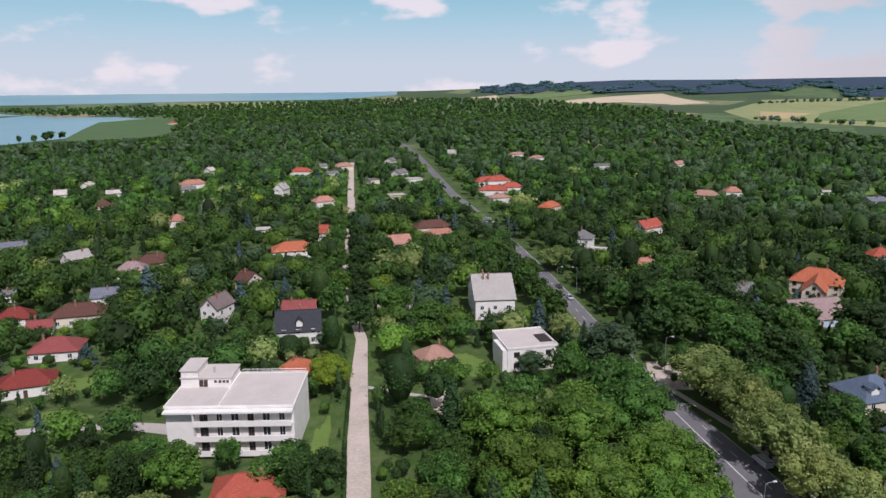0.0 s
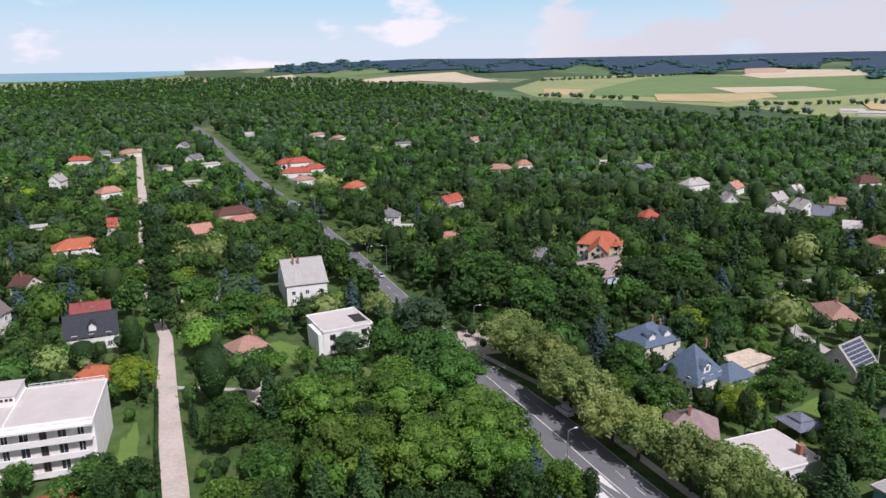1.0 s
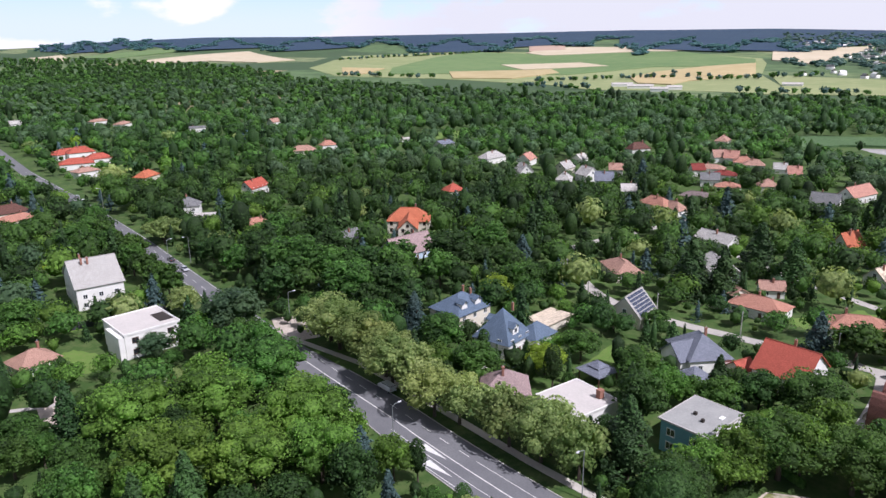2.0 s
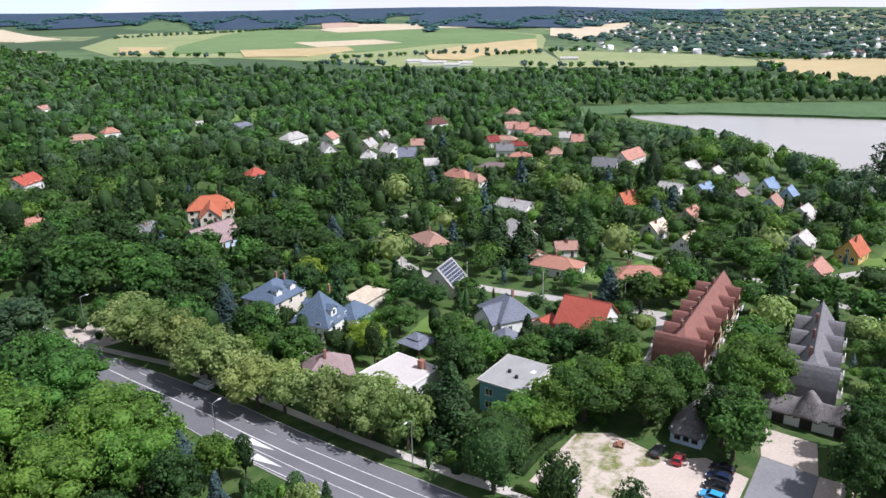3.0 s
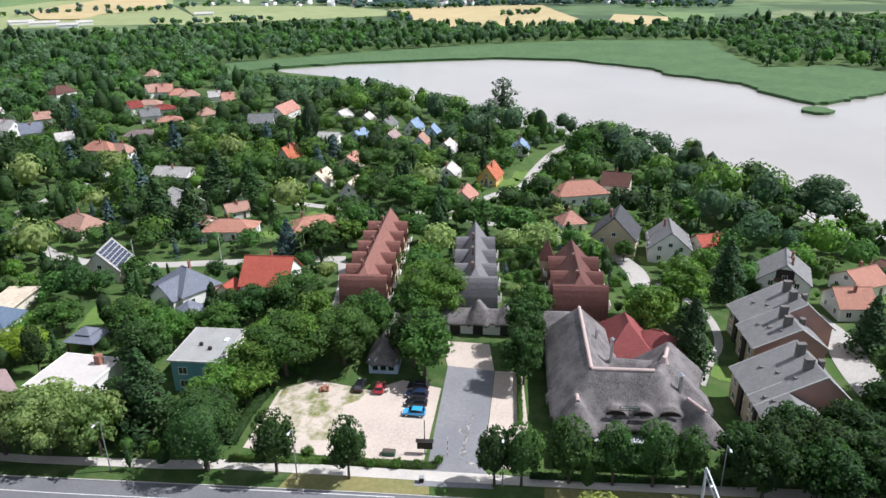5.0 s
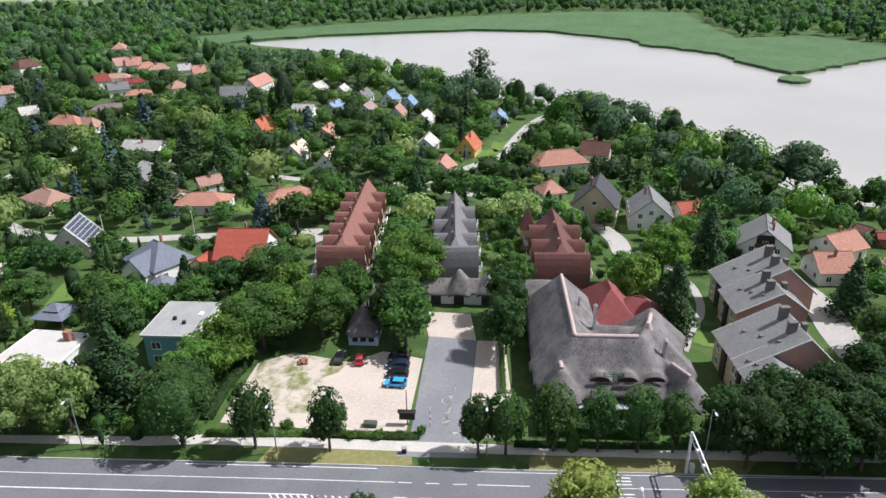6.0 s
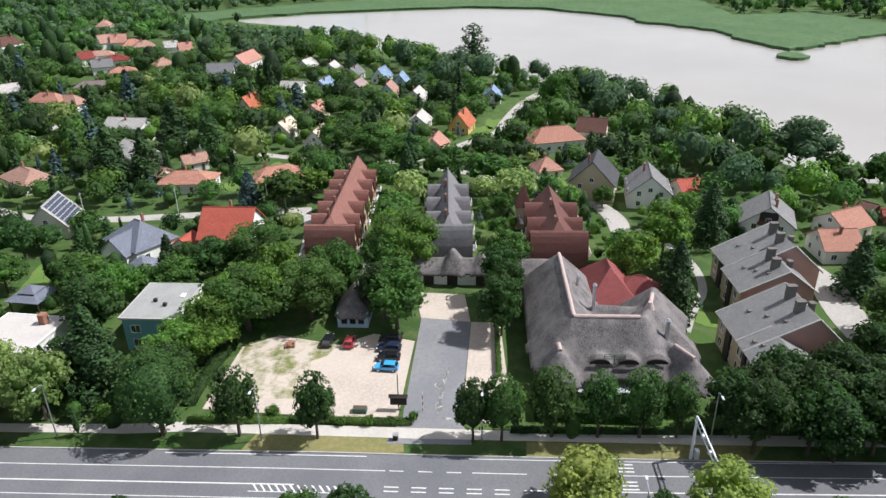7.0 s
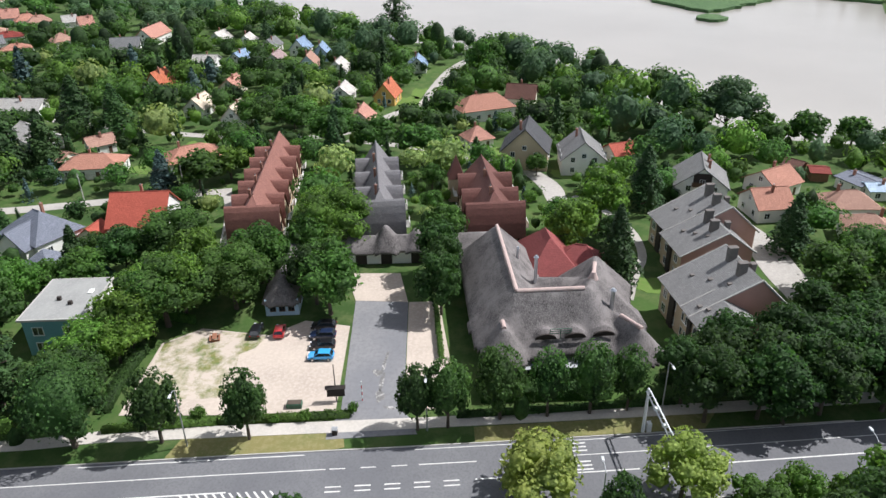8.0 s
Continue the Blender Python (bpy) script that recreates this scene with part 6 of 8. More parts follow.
lamp_glass, tail_red = plain("headlight_glass", (0.7, 0.72, 0.75), 0.1), plain("tail_light_red", (0.35, 0.01, 0.01), 0.2)


def car_paint(name, col):
    m = plain(name, col, 0.28, 0.0, 0.03)
    m.node_tree.nodes["Principled BSDF"].inputs["Coat Weight"].default_value = 0.7
    return m


def car(x, y, turn, paint, label, L=4.2, W=1.76, H=1.48, van=False, z=0.05):
    """A car that looks along +x: shell, glass house, wheels, lamps."""
    ob = thing("car", x, y, turn, label, "car", z=z)
    bm = bmesh.new()
    side_line = [(-0.5, 0.28), (-0.5, 0.62), (-0.47, 0.72 if not van else 0.9), (0.22, 0.66), (0.46, 0.56), (0.5, 0.45), (0.5, 0.28)] if not van else [(-0.5, 0.28), (-0.5, 0.95), (0.3, 0.9), (0.47, 0.66), (0.5, 0.5), (0.5, 0.28)]
    rows = [[bm.verts.new((u * L, s * W / 2 * (1.0 if i not in (0,) else 1.0), h_ * (H / 1.0) * 0.92)) for i, (u, h_) in enumerate(side_line)] for s in (-1, 1)]
    n = len(side_line)
    for i in range(n):
        j = (i + 1) % n
        bm.faces.new((rows[0][i], rows[0][j], rows[1][j], rows[1][i]))
    bm.faces.new(rows[0][::-1])
    bm.faces.new(rows[1])
    bmesh.ops.recalc_face_normals(bm, faces=bm.faces[:])
    bmesh.ops.bevel(bm, geom=bm.edges[:], offset=0.07, segments=2, affect="EDGES")
    body = part("body", bm, paint, ob)
    zb, zt = (0.64 if not van else 0.62) * H, H
    bm = bmesh.new()
    lower = [(-0.46, -0.46), (0.24, -0.46), (0.24, 0.46), (-0.46, 0.46)]
    upper = [(-0.36, -0.37), (0.07, -0.37), (0.07, 0.37), (-0.36, 0.37)] if not van else [(-0.47, -0.42), (0.2, -0.42), (0.2, 0.42), (-0.47, 0.42)]
    lo, hi = [bm.verts.new((a * L, b * W, zb)) for a, b in lower], [bm.verts.new((a * L, b * W, zt - 0.05)) for a, b in upper]
    for i in range(4):
        j = (i + 1) % 4
        bm.faces.new((lo[i], lo[j], hi[j], hi[i]))
    bm.faces.new(hi)
    bmesh.ops.recalc_face_normals(bm, faces=bm.faces[:])
    part("glass_house", bm, glass, ob, "dark tinted car glass")
    bm = box(bmesh.new(), upper[0][0] * L - 0.05, upper[0][1] * W - 0.04, zt - 0.07, upper[1][0] * L + 0.06, upper[2][1] * W + 0.04, zt, 0.03)
    for a, b in zip(lower, upper):
        rod(bm, (a[0] * L, a[1] * W, zb), (b[0] * L, b[1] * W, zt - 0.04), 0.05, 0.05, 6)
    part("roof", bm, paint, ob)
    for u in (-0.31, 0.31):
        for s in (-1, 1):
            wh = part("wheel", rod(bmesh.new(), (u * L, s * (W / 2 - 0.22), 0.31), (u * L, s * (W / 2 + 0.01), 0.31), 0.31, 0.31, 16), tyre_m, ob)
            part("rim", rod(bmesh.new(), (u * L, s * (W / 2 - 0.05), 0.31), (u * L, s * (W / 2 + 0.025), 0.31), 0.2, 0.2, 12), rim_m, wh)
    for s in (-1, 1):
        part("headlight", box(bmesh.new(), L * 0.455, s * W * 0.34 - 0.16, H * 0.44, L * 0.502, s * W * 0.34 + 0.16, H * 0.5, 0.02), lamp_glass, ob)
        part("tail_light", box(bmesh.new(), -L * 0.505, s * W * 0.38 - 0.12, H * 0.46, -L * 0.46, s * W * 0.38 + 0.12, H * 0.58, 0.02), tail_red, ob)
    part("bumper", box(bmesh.new(), L * 0.47, -W * 0.42, 0.24, L * 0.515, W * 0.42, 0.42, 0.03), tyre_m, ob)
    return ob


paint_blue, paint_red, paint_black = car_paint("sky_blue_paint", (0.05, 0.34, 0.68)), car_paint("red_paint", (0.5, 0.015, 0.02)), car_paint("black_paint", (0.012, 0.012, 0.015))
paint_white, paint_silver, paint_dark = car_paint("white_paint", (0.75, 0.75, 0.75)), car_paint("silver_paint", (0.42, 0.43, 0.45)), car_paint("dark_blue_paint", (0.015, 0.025, 0.06))
car(102.4, 35.4, 96, paint_blue, "bright sky-blue hatchback parked on gravel")
car(105.4, 35.9, 98, paint_black, "black parked car beside a blue hatchback")
car(108.2, 36.6, 97, paint_dark, "dark blue parked car in the shade", 4.4)
car(111.0, 37.2, 95, paint_black, "black parked car under a tree", 4.3)
car(108.6, 44.2, 10, paint_red, "small red car parked before the hut", 3.8)
car(108.4, 48.2, 8, paint_black, "dark car parked in tree shade", 4.2)
car(65.6, 133.5, 100, paint_white, "white van driving on the main road", 4.9, 1.9, 1.95, True, 0.07)
car(45.2, 268, 98, paint_black, "black car at the side of the main road", z=0.07)
car(27.5, 415, 98, paint_silver, "silver car on the main road", z=0.07)
car(29.0, 402, 98, paint_white, "white car on the main road", z=0.07)
car(46.8, 253, 278, paint_silver, "silver car driving down the main road", z=0.07)
car(-20.5, 118, 82, paint_black, "black car parked beside the dusty lane", z=0.02)


def street_lamp(x, y, turn, tall=9.8, label="slim grey street lamp with a curved arm"):
    ob = thing("street_lamp", x, y, turn, label, "street lamp", "lamps along the main road")
    part("base", rod(bmesh.new(), (0, 0, -0.2), (0, 0, 0.9), 0.15, 0.13, 10), metal_grey, ob)
    part("pole", rod(bmesh.new(), (0, 0, 0.9), (0, 0, tall - 0.25), 0.11, 0.07, 10), metal_grey, ob)
    bm = rod(bmesh.new(), (0, 0, tall - 0.3), (-0.5, 0, tall), 0.06, 0.05, 8)
    rod(bm, (-0.5, 0, tall), (-1.5, 0, tall + 0.12), 0.05, 0.045, 8)
    part("arm", bm, metal_grey, ob)
    head = part("head", box(bmesh.new(), -2.1, -0.17, tall + 0.04, -1.35, 0.17, tall + 0.22, 0.05), plain("lamp_head", (0.6, 0.61, 0.62), 0.4), ob)
    part("lens", box(bmesh.new(), -2.0, -0.13, tall, -1.45, 0.13, tall + 0.05, 0.015), lamp_glass, head)
    return ob


street_lamp(81.2, 48.4, 8)
street_lamp(75.6, 79.0, 8)
street_lamp(87.4, 16.3, 8)
street_lamp(93.2, -16.2, 8)
street_lamp(60.8, 184.2, 170)
street_lamp(55.2, 110.5, 188)
street_lamp(72.6, -6.0, 188, 9.2)
street_lamp(80.6, -38.0, 188, 9.2)
street_lamp(50.9, 262, 8)
street_lamp(36, 381, 8)
street_lamp(43.4, 262, 188)

gantry = thing("sign_gantry", 90.0, -13.3, 190, "white steel gantry mast with a lattice arm over the road", "gantry")
white_steel = plain("white_steel", (0.68, 0.69, 0.7), 0.45)
part("mast", rod(bmesh.new(), (0, 0, -0.2), (0, 0, 7.4), 0.26, 0.18, 10), white_steel, gantry)
bm = bmesh.new()
for dy, dz in ((-0.3, 7.0), (0.3, 7.0), (0.0, 7.5)):
    rod(bm, (0, dy, dz), (8.6, dy, dz), 0.09, 0.09, 6)
part("arm", bm, white_steel, gantry)
for k in range(10):
    a = 0.4 + k * 0.85
    bm = rod(bmesh.new(), (a, -0.3, 7.0), (a + 0.42, 0.0, 7.5), 0.045, 0.045, 5)
    rod(bm, (a + 0.42, 0.0, 7.5), (a + 0.8, 0.3, 7.0), 0.045, 0.045, 5)
    part("brace", bm, white_steel, gantry)
for u in (3.2, 6.4):
    part("camera_box", box(bmesh.new(), u - 0.25, -0.3, 6.5, u + 0.25, 0.3, 6.9, 0.04), frame_white, gantry)
part("control_cabinet", box(bmesh.new(), -0.5, 0.5, 0, 0.3, 1.1, 1.5, 0.03), white_steel, gantry)

board = thing("sign_board", 92.4, 30.4, 10, "dark wooden notice board on a post by the entrance", "sign")
part("post", rod(bmesh.new(), (0, 0, -0.2), (0, 0, 6.6), 0.09, 0.07, 8), dark_oak, board)
part("panel", box(bmesh.new(), -0.12, -1.3, 0.9, 0.12, 1.3, 2.5, 0.04), dark_oak, board)
part("small_roof", slabs([((-0.5, -1.5, 2.5), (0, -1.5, 2.9), (0, 1.5, 2.9), (-0.5, 1.5, 2.5)), ((0.5, -1.5, 2.5), (0, -1.5, 2.9), (0, 1.5, 2.9), (0.5, 1.5, 2.5))], 0.06), dark_oak, board)
bin_ = thing("litter_bin", 85.4, 28.9, 5, "square dark litter bin on the verge", "bin")
part("body", box(bmesh.new(), -0.35, -0.35, 0, 0.35, 0.35, 0.95, 0.04), dark_oak, bin_)
part("lid", box(bmesh.new(), -0.42, -0.42, 0.95, 0.42, 0.42, 1.08, 0.04), metal_grey, bin_)
pole = thing("barrier_post", 92.8, 26.6, 0, "red and white striped barrier post", "post")
for k in range(6):
    part("band", rod(bmesh.new(), (0, 0, k * 0.6 - 0.1), (0, 0, k * 0.6 + 0.5), 0.07, 0.07, 8), frame_white if k % 2 else paint_red, pole)
booth = thing("flower_trough", 90.6, 36.2, 8, "green planted trough beside the hedge", "planter")
part("trough", box(bmesh.new(), -0.6, -1.1, 0, 0.6, 1.1, 0.8, 0.05), green_iron, booth)
part("soil", box(bmesh.new(), -0.5, -1.0, 0.78, 0.5, 1.0, 0.86), bark, booth)
bench = thing("picnic_bench", 106.0, 54.6, 20, "brown stained wooden picnic table with benches", "bench")
bench_wood = plain("brown_stain", (0.27, 0.12, 0.07), 0.7)
part("tabletop", box(bmesh.new(), -0.9, -0.4, 0.7, 0.9, 0.4, 0.76, 0.01), bench_wood, bench)
for s in (-1, 1):
    part("seat", box(bmesh.new(), -0.9, s * 0.75 - 0.14, 0.42, 0.9, s * 0.75 + 0.14, 0.47, 0.01), bench_wood, bench)
    part("leg", box(bmesh.new(), s * 0.7 - 0.05, -0.8, 0, s * 0.7 + 0.05, 0.8, 0.42, 0.01), bench_wood, bench)
worn_paint, _nt, _b = node_mat("worn_paint")
_p = place_vec(_nt)
_nt.links.new(mix_rgb(_nt, remap(_nt, noise_node(_nt, 1.1, 7, _p, 0.75), 0.5, 0.6), (0.15, 0.145, 0.14), (0.48, 0.46, 0.44)), _b.inputs["Base Color"])
_b.inputs["Roughness"].default_value = 0.9
paint_marks = tagged(new("yard_markings"), "worn white paint marks on the driveway asphalt", "road markings", kind="structure")
for x, y, a, b in ((97.5, 24.6, 2.2, 0.35), (101.5, 25.0, 1.8, 0.3), (99.6, 25.6, 0.8, 0.9), (94.0, 24.2, 1.4, 0.7), (91.6, 22.4, 0.35, 0.9), (104.2, 25.0, 1.2, 0.25)):
    bm = bmesh.new()
    bm.faces.new([bm.verts.new((x + a * math.cos(q) * (1 + 0.3 * math.sin(3 * q + x)), y + b * math.sin(q) * (1 + 0.3 * math.sin(2 * q)), 0.086)) for q in [2 * math.pi * k / 12 for k in range(12)]])
    part("paint_mark", bm, worn_paint, paint_marks)


def hedge(line, height, width, leaf, label, size=0.34, per=26):
    """A clipped hedge along a line: a core and many small leaf clumps."""
    rs = np.random.RandomState(int(line[0][0] * 7) % 1000)
    V, F, off = [], [], 0
    for (ax, ay), (bx, by) in zip(line, line[1:]):
        L = math.hypot(bx - ax, by - ay)
        d, n = np.array([(bx - ax) / L, (by - ay) / L, 0]), np.array([-(by - ay) / L, (bx - ax) / L, 0])
        a, w_ = np.array([ax, ay, 0.0]), width / 2 * 0.85
        core = np.array([a + d * t + n * s * w_ + np.array([0, 0, z]) for t in (0, L) for s, z in ((-1, -0.1), (-1, height * 0.88), (1, height * 0.88), (1, -0.1))])
        V.append(core)
        F.append(np.array([(0, 1, 5), (0, 5, 4), (1, 2, 6), (1, 6, 5), (2, 3, 7), (2, 7, 6), (0, 3, 2), (0, 2, 1), (4, 5, 6), (4, 6, 7)]) + off)
        off += 8
        m = int(L * per)
        t, q = rs.random(m) * L, rs.random(m)
        top = q < 0.45
        s = np.where(top, rs.random(m) * 2 - 1, np.sign(rs.random(m) - 0.5)) * width / 2
        z = np.where(top, height, rs.random(m) * height)
        pts = a + t[:, None] * d + s[:, None] * n + z[:, None] * np.array([0, 0, 1]) + rs.normal(size=(m, 3)) * 0.06
        nr = np.where(top[:, None], np.array([0, 0, 1.0]), np.sign(s)[:, None] * n + np.array([0, 0, 0.3]))
        v, f = leaves_at(rs, pts, nr, size, size * 0.7, 0.5)
        V.append(v)
        F.append(f + off)
        off += len(v)
    return tagged(new("hedge", mesh_np("hedge", np.concatenate(V), np.concatenate(F), [LEAF[leaf]])), label, "hedge")


def utility_pole(x, y, tall=8.0):
    ob = thing("utility_pole", x, y, 20, "grey concrete utility pole with a crossbar", "pole", "utility poles along the back street")
    part("pole", rod(bmesh.new(), (0, 0, -0.3), (0, 0, tall), 0.15, 0.1, 8), concrete, ob)
    part("crossbar", box(bmesh.new(), -0.7, -0.06, tall - 0.6, 0.7, 0.06, tall - 0.48, 0.01), metal_grey, ob)


POLES = [(147.0, 155), (150.0, 130), (157.5, 108), (164.5, 86)]
for x, y in POLES:
    utility_pole(x, y)
for (ax, ay), (bx, by) in zip(POLES, POLES[1:]):
    for o in (-0.5, 0.5):
        bm = tube([(ax + (bx - ax) * k / 8 + o, ay + (by - ay) * k / 8, 7.5 - 1.2 * (k / 8 - k * k / 64)) for k in range(9)], 0.02, 4)
        me = bpy.data.meshes.new("power_line")
        bm.to_mesh(me)
        bm.free()
        me.materials.append(dark_oak)
        tagged(new("power_line", me), "thin dark overhead cable between utility poles", "cable", "overhead cables")


# ---- plants ----
def ico(level):
    bm = bmesh.new()
    bmesh.ops.create_icosphere(bm, subdivisions=level, radius=1.0)
    bm.verts.ensure_lookup_table()
    v, f = np.array([p.co[:] for p in bm.verts]), np.array([[p.index for p in q.verts] for q in bm.faces])
    bm.free()
    return v, f


ICO = {k: ico(k) for k in (1, 2, 3)}


def leaves_at(rs, pts, nrm, length, width, jitter):
    """Folded diamond clumps at points, roughly facing along the given normals."""
    n = len(pts)
    d = nrm + jitter * rs.normal(size=(n, 3))
    d /= np.linalg.norm(d, axis=1, keepdims=True)
    t = np.cross(d, rs.normal(size=(n, 3)))
    t /= np.linalg.norm(t, axis=1, keepdims=True)
    s = np.cross(d, t)
    k = (0.7 + 0.6 * rs.random((n, 1)))
    a, b = length / 2 * k, width / 2 * k
    quad = np.stack([pts + t * a, pts + s * b - d * b * 0.5, pts - t * a, pts - s * b - d * b * 0.5], 1).reshape(-1, 3)
    i = np.arange(n)[:, None] * 4
    return quad, np.concatenate([i + [0, 1, 2], i + [0, 2, 3]])


def crown_shape(rs, kind, R, H, bottom):
    """Lobes (centre, radius) that make up a crown between bottom and H."""
    c, h = (H + bottom) / 2, (H - bottom) / 2
    lobes = [((0, 0, c), (R * 0.6, R * 0.6, h * 0.66))]
    n, turn = 9 + int(R * 1.7), rs.random() * 6.283
    for k in range(n):
        a, u = turn + k * 2.4 + (rs.random() - 0.5) * 0.9, 0.97 - 1.6 * (k + 0.5 * rs.random()) / n
        rr = math.sqrt(max(0.05, 1 - min(1, abs(u)) ** 2)) * R * (0.56 + 0.2 * rs.random())
        q = R * (0.23 + 0.19 * rs.random())
        lobes.append(((math.cos(a) * rr, math.sin(a) * rr, c + u * h * (0.66 + 0.1 * rs.random())), (q, q, min(q * 0.9, h * 0.6))))
    return lobes


def crown_arrays(seed, kind, R, H, bottom, leaf, count, level=2):
    rs = np.random.RandomState(seed)
    V, F = [], []
    off = 0

    def add(v, f):
        nonlocal off
        V.append(v)
        F.append(f + off)
        off += len(v)

    if kind in ("spruce", "bluespruce", "talltree"):
        # drooping whorls round a cone
        n = count
        u = rs.random(n) ** 0.75
        u = 1 - u
        z = bottom + (H - bottom) * u
        tier = 0.82 + 0.3 * (np.modf(u * 9 + 0.15 * np.sin(rs.random(n) * 6))[0])
        rad = R * (1 - u) ** 0.85 * (1.25 - 0.35 * tier) + 0.12
        if kind == "talltree":
            rad = R * np.sqrt(1 - u ** 4) * (0.35 + 0.5 * np.abs(np.sin(u * 12.5))) + 0.2
        a = rs.random(n) * 6.283
        lump = 1 + 0.22 * np.sin(a * 3 + seed + u * 14) + 0.14 * np.sin(a * 7 + u * 31)
        rad *= lump * (0.62 + 0.43 * rs.random(n))
        pts = np.stack([np.cos(a) * rad, np.sin(a) * rad, z - 0.12 * rad], 1)
        nrm = np.stack([np.cos(a) * 0.75, np.sin(a) * 0.75, np.full(n, 0.65)], 1)
        add(*leaves_at(rs, pts, nrm, leaf * 1.3, leaf * 0.75, 0.45))
        v, f = ICO[level]
        k = (v[:, 2:3] + 1) / 2
        core = np.concatenate([v[:, :2] * (R * (0.22 if kind == "talltree" else 0.55) * (1 - k) ** 0.7 + 0.05), bottom + (H * 0.96 - bottom) * k], 1)
        core[:, :2] *= 1 + 0.15 * np.sin(v[:, 2:3] * 17 + seed)
        add(core, f)
        return np.concatenate(V), np.concatenate(F)
    if kind in ("thuja", "poplar", "lime"):
        lobes = [((0, 0, (H + bottom) / 2), (R, R, (H - bottom) / 2))]
        if kind != "thuja":
            for _ in range(16):
                a, u = rs.random() * 6.283, rs.random() * 1.5 - 0.75
                q = R * (0.24 + 0.12 * rs.random())
                rr = R * 0.78 * math.sqrt(1 - u * u)
                lobes.append(((math.cos(a) * rr, math.sin(a) * rr, (H + bottom) / 2 + u * (H - bottom) / 2 * 0.85), (q, q, q)))
    else:
        lobes = crown_shape(rs, kind, R, H, bottom)
    areas = np.array([q[0] * q[2] for _, q in lobes])
    num = np.maximum(3, (count * areas / areas.sum()).astype(int))
    for k, (c, q) in enumerate(lobes):
        d = rs.normal(size=(num[k], 3))
        d /= np.linalg.norm(d, axis=1, keepdims=True)
        d[:, 2] = np.where(d[:, 2] < -0.45, -d[:, 2], d[:, 2])
        pts = np.array(c) + d * np.array(q) * (0.9 + 0.18 * rs.random((num[k], 1)))
        nrm = d / np.array(q)
        nrm /= np.linalg.norm(nrm, axis=1, keepdims=True)
        nrm[:, 2] += 0.25
        keep = np.ones(num[k], bool)
        for j, (c2, q2) in enumerate(lobes):
            if j != k:
                keep &= (((pts - np.array(c2)) / np.array(q2)) ** 2).sum(1) > 0.62
        if keep.any():
            add(*leaves_at(rs, pts[keep], nrm[keep], leaf, leaf * 0.72, 0.6))
        v, f = ICO[1 if k else level]
        wob = 1 + 0.12 * np.sin(v * 5 + seed + k).sum(1, keepdims=True) / 2
        add(np.array(c) + v * np.array(q) * 0.72 * wob, f)
    return np.concatenate(V), np.concatenate(F)


def trunk_mesh(seed, H, R, bottom, girth):
    """A tapered trunk with limbs that reach into the crown."""
    rnd, bm = random.Random(seed), bmesh.new()
    top = bottom + (H - bottom) * 0.55
    rod(bm, (0, 0, -0.3), (0.05, 0.03, bottom + 0.4), girth, girth * 0.75, 9)
    rod(bm, (0.05, 0.03, bottom + 0.3), (0, 0, top), girth * 0.74, girth * 0.35, 8)
    for k in range(6):
        a, z = k * 1.05 + rnd.random(), bottom + (top - bottom) * (0.1 + 0.7 * rnd.random())
        rod(bm, (0, 0, z), (math.cos(a) * R * 0.55, math.sin(a) * R * 0.55, z + R * (0.35 + 0.3 * rnd.random())), girth * 0.36, girth * 0.12, 6)
    me = bpy.data.meshes.new("trunk")
    bm.to_mesh(me)
    bm.free()
    me.materials.append(bark)
    return me


# one set of shapes for each kind: crown radius, height, lower edge of the crown, clump size, clump count
KINDS = dict(broad=(5.0, 10.5, 1.6, 0.58, 1584), bright=(5.2, 10.5, 1.4, 0.58, 1663), dark=(5.0, 11.0, 1.5, 0.58, 1584), lime=(3.1, 8.0, 1.1, 0.42, 1346), chestnut=(4.6, 9.0, 1.4, 0.62, 1346),
             willow=(5.2, 12.0, 1.5, 0.56, 1663), spruce=(3.8, 15.0, 0.8, 0.62, 1504), bluespruce=(3.2, 11.0, 0.6, 0.55, 1188), yellow=(4.6, 8.5, 1.3, 0.56, 1267), thuja=(1.2, 6.0, 0.2, 0.32, 554),
             poplar=(3.4, 17.0, 2.0, 0.65, 1504), talltree=(5.2, 22.0, 3.0, 0.8, 1188), shrub=(3.4, 4.2, 0.1, 0.5, 712), linden=(4.8, 9.0, 1.2, 0.5, 1504), osier=(5.2, 12.0, 1.2, 0.56, 900), farwood=(5.0, 10.5, 1.0, 0.6, 810), farland=(5.0, 10.5, 1.0, 0.6, 810))
WORDS = dict(broad="leafy broadleaf tree with a full dark green crown", bright="broadleaf tree with a dense fresh green crown", dark="deep green broadleaf tree with a dense dark crown", lime="clipped linden street tree with a round crown",
             chestnut="street tree with pale blossom over green leaves", willow="willow with soft silvery green foliage", spruce="tall dark green spruce with drooping boughs", bluespruce="blue spruce with grey-blue needles",
             yellow="garden tree with bright yellow-green leaves", thuja="slim upright dark green cypress", poplar="tall narrow poplar with green crown", talltree="tall lone conifer above the lake shore", shrub="bushy green shrub beside the road", linden="flowering linden with pale yellow-green crown by the road")
CATS = dict(spruce="conifer", bluespruce="conifer", thuja="cypress", shrub="shrub")
LEAF["poplar"], LEAF["talltree"] = LEAF["dark"], LEAF["spruce"]
_shapes = {}


